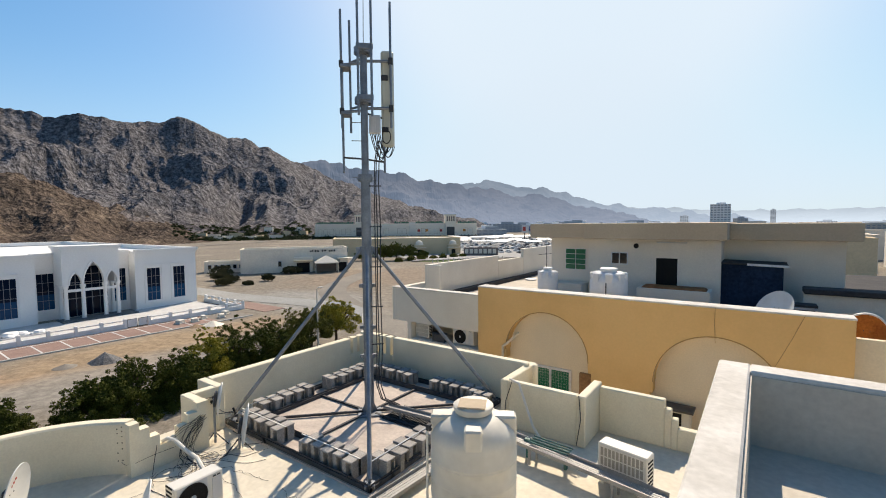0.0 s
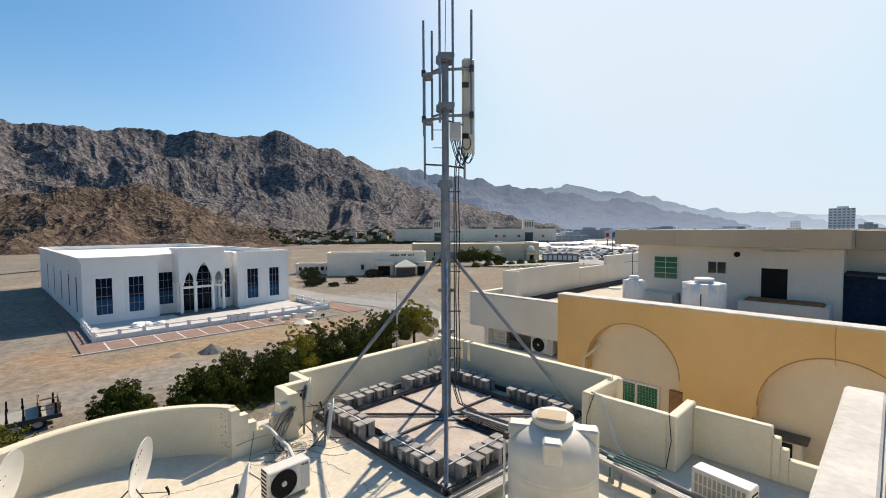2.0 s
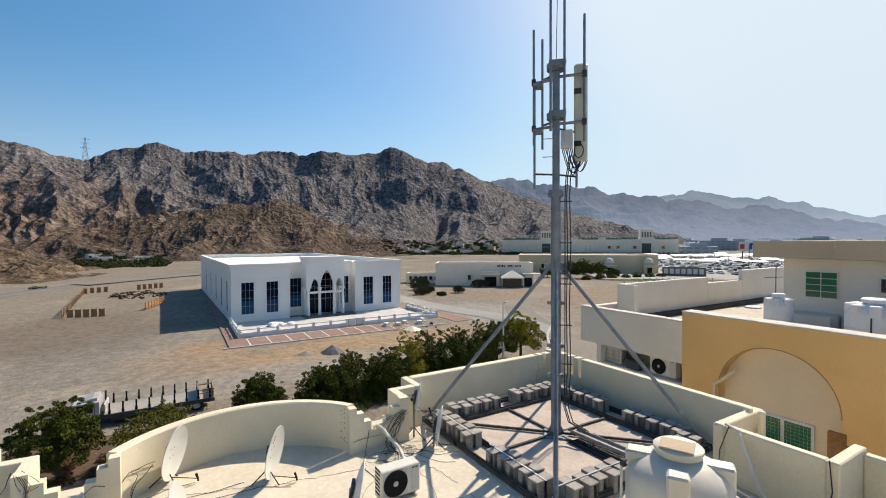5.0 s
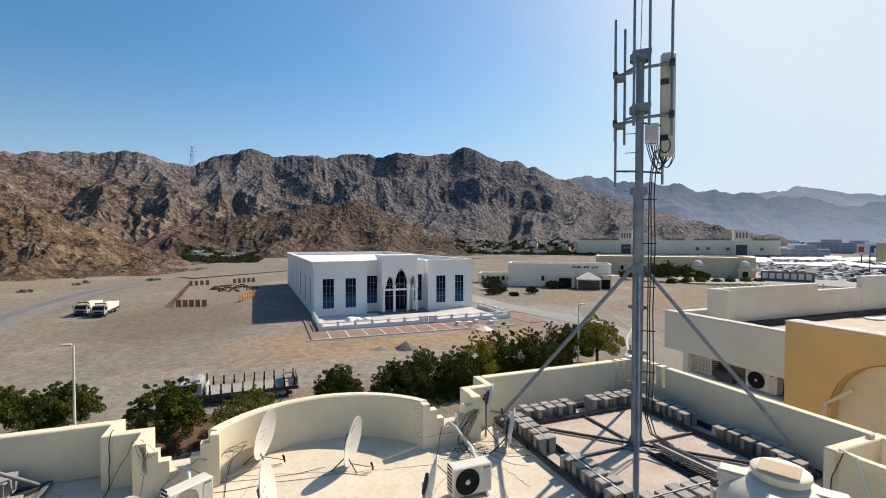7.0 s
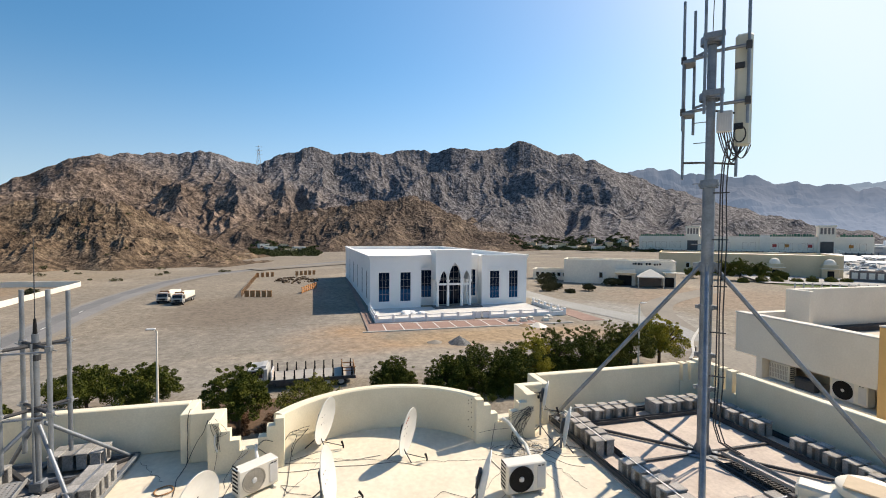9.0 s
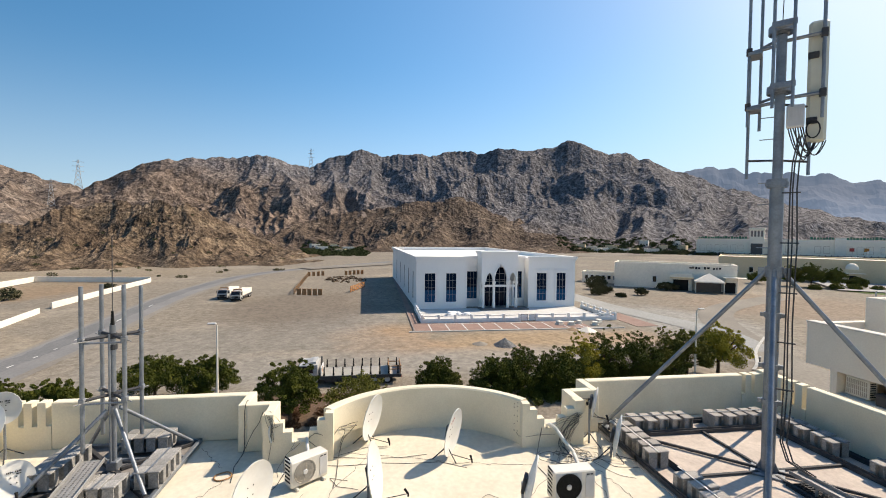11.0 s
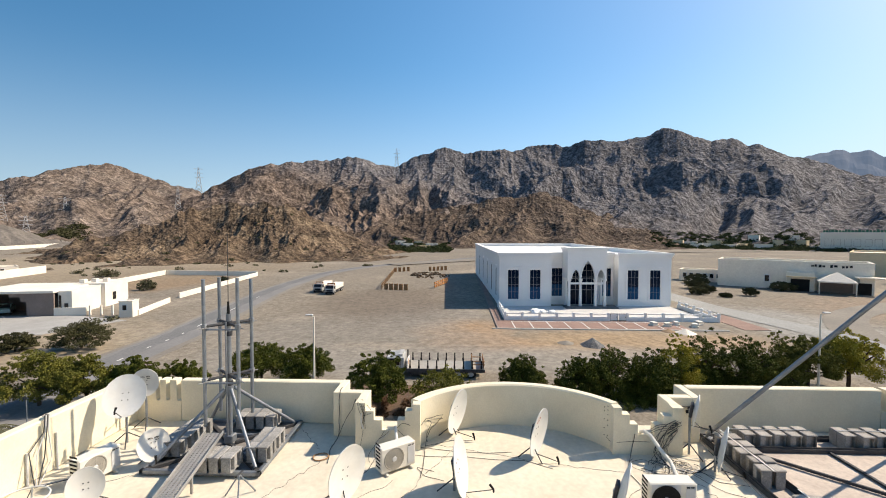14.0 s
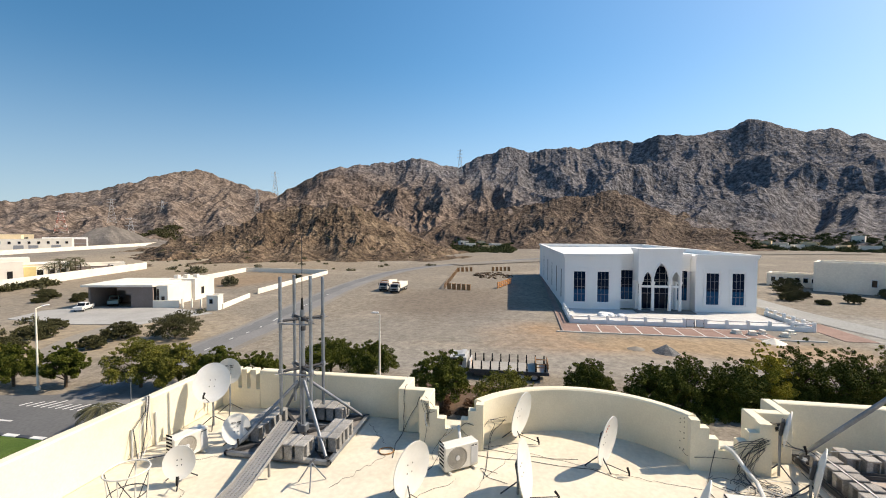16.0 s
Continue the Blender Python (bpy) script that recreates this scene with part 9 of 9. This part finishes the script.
for k in range(8):
    part("post", Geo().cbox(-5.2 + 1.48 * k - 0.05, -5.2 + 1.48 * k + 0.05, -0.1, -0.041, 0, 1.5, 0.01), M["wood_brown"], ob_)
rubble = Geo()
for k in range(120):
    a = rt.uniform(0, 6.28)
    q = rt.uniform(0, 1) ** 0.5
    s = rt.uniform(0.12, 0.4)
    rubble.cbox(-s, s, -s * 0.7, s * 0.7, -0.05, s * 0.7, s * 0.25, pose(-128 + 9 * q * math.cos(a), -8 + 6 * q * math.sin(a), GZ, 0, 0, rt.uniform(0, 360)))
tagged(part("rubble", rubble, M["rock_near"]), "scattered rubble beside the plot", "rubble", "", "stuff")


# ---- street lamps ----
def street_lamp(at, h, label, arm=1.2, rz=0.0):
    t = thing("street_lamp", at, label, "street lamp", "street lamps", rz=rz)
    part("shaft", Geo().tube((0, 0, 0), (0, 0, h), 0.09, 10, 0.05), M["offwhite_wall"], t, "", True)
    part("base", Geo().lathe([(0.0, 0.0), (0.16, 0.0), (0.16, 0.25), (0.10, 0.3)], 12), M["offwhite_wall"], t)
    if arm:
        part("arm", Geo().line([(0, 0, h - 0.05), (0, 0.3, h + 0.05), (0, arm, h + 0.1)], 0.03, 6), M["offwhite_wall"], t)
        part("head", Geo().cbox(-0.12, 0.12, arm - 0.25, arm + 0.3, h + 0.06, h + 0.16, 0.04), M["plastic_grey"], t)


street_lamp((-31.4, -10.3, GZ), 6.5, "pale street lamp post among the bushes", 0.3, 180)
street_lamp((-28.7, -37.5, GZ), 6.5, "pale street lamp beside the junction", 0.7, 90)
street_lamp((-34.8, 27.6, GZ), 6.4, "grey street lamp behind the hedge", 0.4, 0)
rsn = thing("road_sign", (-27.5, -27.8, GZ), "round road sign on a post", "road sign")
part("post", Geo().tube((0, 0, 0), (0, 0, 1.9), 0.035, 8), M["galv"], rsn)
part("disc", Geo().lathe([(0, 0), (0.14, 0), (0.14, 0.03), (0, 0.03)], 20, Matrix.Translation((0.05, 0, 1.8)) @ Matrix.Rotation(radians(90), 4, "Y")), M["frame_dark"], rsn)


# ---- lattice pylons on the ridges ----
def pylon(az, dist, z, h, base, label, paint="pylon_steel", reach=0.6):
    x, y = -dist * math.sin(radians(az)), dist * math.cos(radians(az))
    t = thing("lattice_pylon", (x, y, z), label, "pylon", "pylons", rz=az)
    legs = [(-1, -1), (1, -1), (1, 1), (-1, 1)]
    n = 8

    def at(k, i):
        s = k / n
        w = base / 2 * (1 - s) ** 1.2 + 0.07 * base
        return Vector((legs[i % 4][0] * w, legs[i % 4][1] * w, h * s))
    g = Geo()
    q = base * 0.015
    for i in range(4):
        g.line([at(k, i) for k in range(n + 1)], q * 1.4, 4)
    part("leg_frame", g, M[paint], t)
    b = Geo()
    for k in range(n):
        for i in range(4):
            b.tube(at(k, i), at(k + 1, i + 1), q, 4)
            b.tube(at(k, i + 1), at(k + 1, i), q, 4)
    part("lattice", b, M[paint], t)
    for s in (0.68, 0.82, 0.95):
        part("cross_arm", Geo().tube((-base * reach, 0, h * s), (base * reach, 0, h * s), q * 1.5, 4), M[paint], t)


pylon(97.9, 790, 104, 45, 9, "steel lattice pylon on the ridge")
pylon(120.66, 980, 66, 60, 13, "steel lattice pylon in the saddle")
pylon(122.7, 800, 30, 45, 9, "steel lattice pylon below the saddle")
pylon(140.7, 620, GZ, 34, 15, "stout red and white lattice tower beside the far villas", "red_white_steel", 0.28)
pylon(136.7, 680, 14, 30, 8, "pale steel lattice pylon above the scree mound")
pylon(135.1, 560, GZ, 26, 8, "pale steel lattice pylon on the plain")
pylon(132.25, 690, -3, 47, 10, "pale steel lattice pylon before the tan mountain")

mp_ = thing("marker_post", (-38.7, 37.8, GZ), "short dark marker post at the kerb", "post")
part("post", Geo().tube((0, 0, 0), (0, 0, 0.9), 0.07, 8), M["frame_dark"], mp_)
part("cap", Geo().lathe([(0.0, 0.88), (0.12, 0.88), (0.12, 0.98), (0.0, 1.02)], 10), M["plastic_grey"], mp_)
setting("kerb_right", strip(smooth_path([(-37.5, 36.0), (-39.5, 38.3), (-44, 42.5), (-50, 49.5)]), 0.3, GZ + 0.12), M["kerb"], "pale kerb of the dusty road", "kerb")
# ---- trees and bushes ----
def leaf_cloud(n, clumps, size, seed, flat=0.75):
    """n small folded leaf sprays round the clumps (x, y, z, r); denser at the skin."""
    r = np.random.RandomState(seed)
    w = np.array([c[3] ** 1.7 for c in clumps])
    idx = r.choice(len(clumps), n, p=w / w.sum())
    cl = np.array(clumps)[idx]
    d = r.normal(size=(n, 3))
    d /= np.linalg.norm(d, axis=1)[:, None]
    rad = cl[:, 3] * (0.35 + 0.72 * r.rand(n) ** 0.55)
    p = cl[:, :3] + d * rad[:, None] * np.array([1, 1, flat])
    a = r.normal(size=(n, 3)) + d * 0.6
    a /= np.linalg.norm(a, axis=1)[:, None]
    b = np.cross(a, r.normal(size=(n, 3)))
    b /= np.linalg.norm(b, axis=1)[:, None]
    c = np.cross(a, b)
    s = size * (0.6 + 0.8 * r.rand(n))[:, None]
    v = np.empty((n, 4, 3))
    v[:, 0] = p - a * s * 0.9
    v[:, 1] = p + b * s * 0.55 + c * s * 0.18
    v[:, 2] = p + a * s * 0.9
    v[:, 3] = p - b * s * 0.55 + c * s * 0.18
    g = Geo()
    g.v = [tuple(q) for q in v.reshape(-1, 3)]
    g.f = [f for i in range(n) for f in ((4 * i, 4 * i + 1, 4 * i + 2), (4 * i, 4 * i + 2, 4 * i + 3))]
    return g


def tree(at, h, spread, seed, leaves=7000, leaf="leaf", trunk=True, label="bushy green roadside tree", category="tree", name="tree", size=0.068, group="roadside trees", flat_top=False):
    r = random.Random(seed)
    t = thing(name, at, label, category, group, rz=r.uniform(0, 360))
    clumps = []
    base = h * (0.20 if trunk else 0.05)
    k = 150 if flat_top else 62
    for i in range(k):
        a = r.uniform(0, 6.283)
        q = spread * r.uniform(0.0, 0.85) ** 0.7
        zz = base + (h - base) * r.uniform(0.12, 0.88) * (1 - 0.45 * (q / spread) ** 2)
        if flat_top:        # a thorn tree's shallow umbrella of thin sprays
            zz = h * (0.90 - 0.38 * (q / spread) ** 2 - 0.78 * r.random() * (1 - 0.45 * q / spread))
        clumps.append((q * math.cos(a), q * math.sin(a), zz, spread * r.uniform(0.09, 0.18) if flat_top else spread * r.uniform(0.12, 0.25)))
    for i in range(16):
        a = r.uniform(0, 6.283)
        q = spread * r.uniform(0.6, 1.0)
        clumps.append((q * math.cos(a), q * math.sin(a), base + (h - base) * r.uniform(0.15, 0.75), spread * r.uniform(0.07, 0.16)))
    for i in range(0 if flat_top else 60):        # loose sprays that break the outline
        a, q = r.uniform(0, 6.283), spread * r.uniform(0.1, 1.05)
        top = base + (h - base) * (1.0 - 0.5 * (q / spread) ** 2) * r.uniform(0.8, 1.08)
        clumps.append((q * math.cos(a), q * math.sin(a), top, spread * r.uniform(0.04, 0.09)))
    for i in range(0 if flat_top or trunk else 40):        # low skirt down to the ground
        a, q = r.uniform(0, 6.283), spread * r.uniform(0.3, 0.95)
        clumps.append((q * math.cos(a), q * math.sin(a), h * r.uniform(0.08, 0.34), spread * r.uniform(0.12, 0.22)))
    tr = Geo()
    tr.line([(0, 0, -0.1), (0.03, 0.02, h * 0.18), (-0.02, 0.05, h * 0.36)], 0.055 * h ** 0.6, 8)
    for c in clumps[:10]:
        s = Vector((0, 0.03, h * r.uniform(0.15, 0.36)))
        e = Vector(c[:3])
        mid = (s + e) / 2 + Vector((r.uniform(-0.1, 0.1), r.uniform(-0.1, 0.1), 0.1))
        part("limb", Geo().line([s, mid, e], 0.018 * h ** 0.7, 5), M["bark"], t, fix=False)
    part("trunk", tr, M["bark"], t)
    part("crown", leaf_cloud(leaves, clumps, size, seed, 0.5 if flat_top else 0.75), M[leaf], t, fix=False)
    return t


rp_ = random.Random(77)
# the dark row along the street
row = [(-34.2, 9.4, 3.0, 2.0), (-34.6, 12.0, 3.6, 2.2), (-34.2, 14.8, 3.5, 2.2), (-35.0, 17.2, 4.5, 1.9), (-35.4, 19.6, 4.9, 2.1), (-35.4, 22.2, 4.4, 2.3), (-35.8, 25.4, 4.5, 2.1), (-36.2, 27.9, 4.3, 2.1), (-36.4, 31.2, 4.8, 2.4)]
for i, (x, y, h, s) in enumerate(row):
    tree((x, y, GZ), h, s, 100 + i, 21500, "leaf_yellow" if i in (3, 8) else "leaf_olive" if i in (6, 7) else "leaf", i > 6, "yellow-green bushy tree in the roadside row" if i in (3, 6, 7, 8) else "dense dark green bush in the roadside row")
for i, (x, y, h, s, lf, lab) in enumerate(((-35.6, 5.2, 2.7, 1.9, "leaf", "low dark green roadside bush"), (-30.5, -5.5, 4.4, 2.1, "leaf", "green roadside tree before the truck"), (-30.2, -1.0, 3.2, 2.3, "leaf_olive", "broad olive-green bush before the truck"),
                                       (-36.2, -12.6, 3.0, 2.2, "leaf", "green bush around the lamp post"), (-36.6, -16.5, 3.1, 2.4, "leaf", "green bush beside the lamp post"),
                                       (-31.4, -23.6, 3.2, 2.0, "leaf", "dark green tree at the junction"), (-31.0, -26.8, 3.5, 2.1, "leaf_olive", "olive-green tree at the junction"), (-30.6, -30.0, 3.9, 2.6, "leaf_olive", "large olive-green tree at the junction"),
                                       (-29.6, -36.0, 3.4, 1.6, "leaf", "round green street tree"), (-29.0, -40.3, 3.4, 1.9, "leaf", "round green street tree"), (-29.2, -44.6, 3.6, 2.2, "leaf_olive", "broad olive-green street tree"), (-31.5, -20.2, 3.1, 1.9, "leaf", "dark green tree at the junction"))):
    tree((x, y, GZ), h, s, 200 + i, 21500, lf, i not in (0, 2), lab)
# flat-topped acacias and scrub
for i, (x, y, h, s) in enumerate(((-45.9, -40.2, 3.1, 3.1), (-44.4, -46.0, 2.1, 2.0), (-40.0, -45.2, 1.5, 1.4), (-42.6, -56.0, 1.7, 2.2), (-36.0, -51.5, 2.0, 2.2), (-46.5, -58.5, 1.5, 1.7), (-38, -60, 2.2, 2.4), (-68, -86, 1.3, 1.8), (-69.5, -80.5, 1.1, 1.5), (-72, -92, 1.2, 1.8), (-66, -77.5, 0.9, 1.2), (-64, -83, 0.9, 1.3))):
    tree((x, y, GZ), h, s, 300 + i, 17000, "acacia", False, "wide dark olive acacia bush on the plain", "bush", "acacia_bush", 0.072, "acacia bushes", True)
for i, (x, y, h, s) in enumerate(((-91.8, 48.8, 1.6, 2.0), (-96, 53, 1.5, 1.7), (-90, 58, 1.8, 1.5), (-88, 52, 0.9, 1.2), (-101, 53, 2.2, 2.6), (-98, 70, 2.2, 2.6), (-110.7, 58.3, 2.6, 3.0))):
    tree((x, y, GZ), h, s, 340 + i, 9000, "acacia", False, "dusty dark scrub bush near the low white building", "bush", "scrub_bush", 0.10, "scrub bushes", True)
for i, (x, y, h, s) in enumerate(((-105.5, 112, 5.4, 3.0), (-102.8, 115.5, 6.2, 3.3), (-100, 119.5, 5.2, 2.8), (-97.5, 123.5, 3.0, 2.2), (-112, 108, 3.2, 2.4))):
    tree((x, y, GZ), h, s, 360 + i, 8000, "leaf_olive", True, "airy olive-green tree before the sandstone building", "tree", "garden_tree", 0.16, "garden trees")
for i in range(7):
    tree((-90.5 - 1.2 * i, 138.5 - 4.6 * i + 0.6 * (i % 2), GZ), 1.3 + 0.3 * (i % 3), 1.5, 370 + i, 2600, "leaf_olive", False, "low green shrub on the lawn before the sandstone building", "bush", "garden_bush", 0.13, "garden bushes")
setting("lawn_sandstone", patch(-88.5, 126.5, 5.5, 13.0, GZ + 0.06, 5), M["grass"], "patchy green lawn before the sandstone building", "lawn")
gf = thing("garden_fence", (-84.5, 112.0, GZ), "pale low fence along the lawn", "fence", rz=62)
for k in range(15):
    part("post", Geo().cbox(1.9 * k - 0.14, 1.9 * k + 0.14, -0.14, 0.14, 0, 1.3, 0.02), M["offwhite_wall"], gf)
part("rail", Geo().box(0.15, 26.45, -0.03, 0.03, 0.95, 1.05), M["offwhite_wall"], gf)
for i, (x, y, h, s) in enumerate(((-92, -66, 2.2, 1.8), (-108, -58, 1.2, 1.2), (-118, -96, 2.0, 3.0), (-98, -118, 3.4, 3.0))):
    tree((x, y, GZ), h, s, 380 + i, 1600, "scrub", False, "green shrub inside the walled yard", "bush", "yard_bush", 0.18, "scrub bushes")
# loose scrub over the plain and groves at the mountains' feet, uncountable
def scatter(name, spots, leaf, label, size, per, seed):
    r = random.Random(seed)
    cl = []
    for x, y, s in spots:
        for k in range(4):
            cl.append((x + r.uniform(-s, s) * 0.8, y + r.uniform(-s, s) * 0.8, land_at(x, y) + s * r.uniform(0.15, 0.5), s * r.uniform(0.4, 0.7)))
    ob = part(name, leaf_cloud(per * len(spots), cl, size, seed, 0.7), M[leaf], fix=False)
    tagged(ob, label, "scrub", "", "stuff")


rs_ = random.Random(5)
spots = []
for k in range(150):
    az, dist = rs_.uniform(100, 150), rs_.uniform(75, 260)
    x, y = -dist * math.sin(radians(az)), dist * math.cos(radians(az))
    if y > -46 and x > -150 or (-132 < x < -60 and -98 < y < -44):
        continue
    spots.append((x, y, rs_.uniform(0.5, 1.4)))
scatter("plain_scrub", spots, "scrub", "small dusty scrub bushes over the plain", 0.2, 110, 61)
spots = []
for k in range(640):
    az = rs_.choice((rs_.uniform(49, 67), rs_.uniform(50, 64), rs_.uniform(49, 67), rs_.uniform(91, 99)))
    dist = rs_.uniform(385, 485) if az < 80 else rs_.uniform(262, 365)
    spots.append((-dist * math.sin(radians(az)), dist * math.cos(radians(az)), rs_.uniform(0.6, 1.0) * rs_.choice((1.4, 2.2, 3.8)) * (1.0 if az < 80 else 0.9)))
scatter("far_grove", spots, "grove", "dark green groves at the mountains' feet", 0.42, 150, 62)
spots = []
for k in range(60):
    az, dist = rs_.uniform(130.2, 134.6), rs_.uniform(535, 590)
    spots.append((-dist * math.sin(radians(az)), dist * math.cos(radians(az)), rs_.uniform(2.6, 4.6)))
scatter("far_grove", spots, "acacia", "dark green hedge far off on the plain", 0.7, 110, 63)
spots = [(-76 + rs_.uniform(-9, 9), -108 + rs_.uniform(-3, 3), rs_.uniform(1.0, 2.0)) for k in range(14)]
M["dry_brush"] = mat("dry_brown_brush", (0.17, 0.095, 0.055), (0.09, 0.055, 0.035), 0.9, big=0.9, fine=5, mixing=0.9, grain=0.35, bump=0, sheen_spec=0.1)
scatter("dry_brush", [(-31.5 + rs_.uniform(-1.8, 2.2), rs_.uniform(-7.5, 4.0), rs_.uniform(0.25, 0.6)) for k in range(60)], "dry_brush", "dry reddish-brown brush and dead twigs under the trees", 0.05, 420, 66)
# added leaves darken the ground below the row, where deep shade falls
scatter("undergrowth", [(-33.2 + rs_.uniform(-1.2, 1.6), rs_.uniform(7.5, 33.0), rs_.uniform(0.4, 0.8)) for k in range(70)], "leaf", "dark green undergrowth added to deepen the shade below the roadside row", 0.07, 420, 67)
scatter("garden_hedge", spots, "acacia", "green garden shrubs behind the boundary wall", 0.3, 220, 64)


# palms: street palm at the junction and a few by the far villas
def palm(at, h, seed, n=26, L=2.4, label="green date palm"):
    r = random.Random(seed)
    t = thing("palm_tree", at, label, "palm tree", "palms")
    part("trunk", Geo().tube((0, 0, -0.1), (0.05, 0, h), 0.16, 10, 0.13), M["bark"], t)
    g = Geo()
    for i in range(n):
        a = r.uniform(0, 6.283)
        lift = r.uniform(0.1, 1.2)
        pts = []
        for k in range(9):
            s = k / 8
            pts.append(Vector((math.cos(a) * L * s, math.sin(a) * L * s, h + lift * L * 0.6 * s - L * 0.75 * s * s)))
        g.line(pts, 0.014, 4)
        side = Vector((-math.sin(a), math.cos(a), 0))
        for k in range(1, 8):
            for q in (-1, 1):
                for e in (0.0, 0.5):
                    p = pts[k].lerp(pts[k + 1], e)
                    d = (pts[k + 1] - pts[k]).normalized()
                    tip = p + side * q * 0.36 * (1 - 0.05 * k) + d * 0.22 - Vector((0, 0, 0.10))
                    g.add([p, p + d * 0.07, tip], [(0, 1, 2)])
    part("crown", g, M["scrub"], t, fix=False)


palm((-23.9, -26.4, GZ), 1.3, 1, 30, 1.35, "low green palm beside the kerb")
for i in range(7):
    palm((-89.6 - 1.75 * i, -113.2 - 0.5 * i, GZ), 3.6 + (i % 3) * 0.8, 10 + i, 26, 2.3, "date palm by the cream villa")
# fallen leaves and litter on the hard shoulder before the house
setting("ground_verge", strip([(-33, -18), (-33, 6.5)], 6.0, GZ + 0.02), mat("brown_verge", (0.15, 0.095, 0.06), (0.11, 0.075, 0.052), 0.95, big=0.5, fine=6, grain=0.25, bump=0.5, bump_size=0.05), "brown earth verge under the trees", "ground")


# loose stones over the near gravel
def stones(n, seed):
    r = random.Random(seed)
    g = Geo()
    for k in range(n):
        x, y = (-33.0 - 42.0 * r.random() ** 1.6, r.uniform(-26, 48)) if k % 2 else (-42.0 - 26.0 * r.random(), r.gauss(-12, 6))
        if x < -42 and y > 3:
            continue
        s = 0.03 + 0.06 * r.random() ** 3
        a = r.uniform(0, 6.283)
        c, d = math.cos(a), math.sin(a)
        w, h = s * r.uniform(0.6, 1.0), s * r.uniform(0.25, 0.45)
        z = GZ + 0.015
        g.add([(x + c * s, y + d * s, z), (x - d * w, y + c * w, z), (x - c * s, y - d * s, z), (x + d * w, y - c * w, z), (x + c * s * 0.2, y + d * s * 0.3, z + h)],
              [(0, 1, 4), (1, 2, 4), (2, 3, 4), (3, 0, 4)])
    tagged(part("gravel", g, M["beaten"], fix=False), "loose pale stones on the gravel plain", "gravel", "", "stuff")


stones(16000, 91)
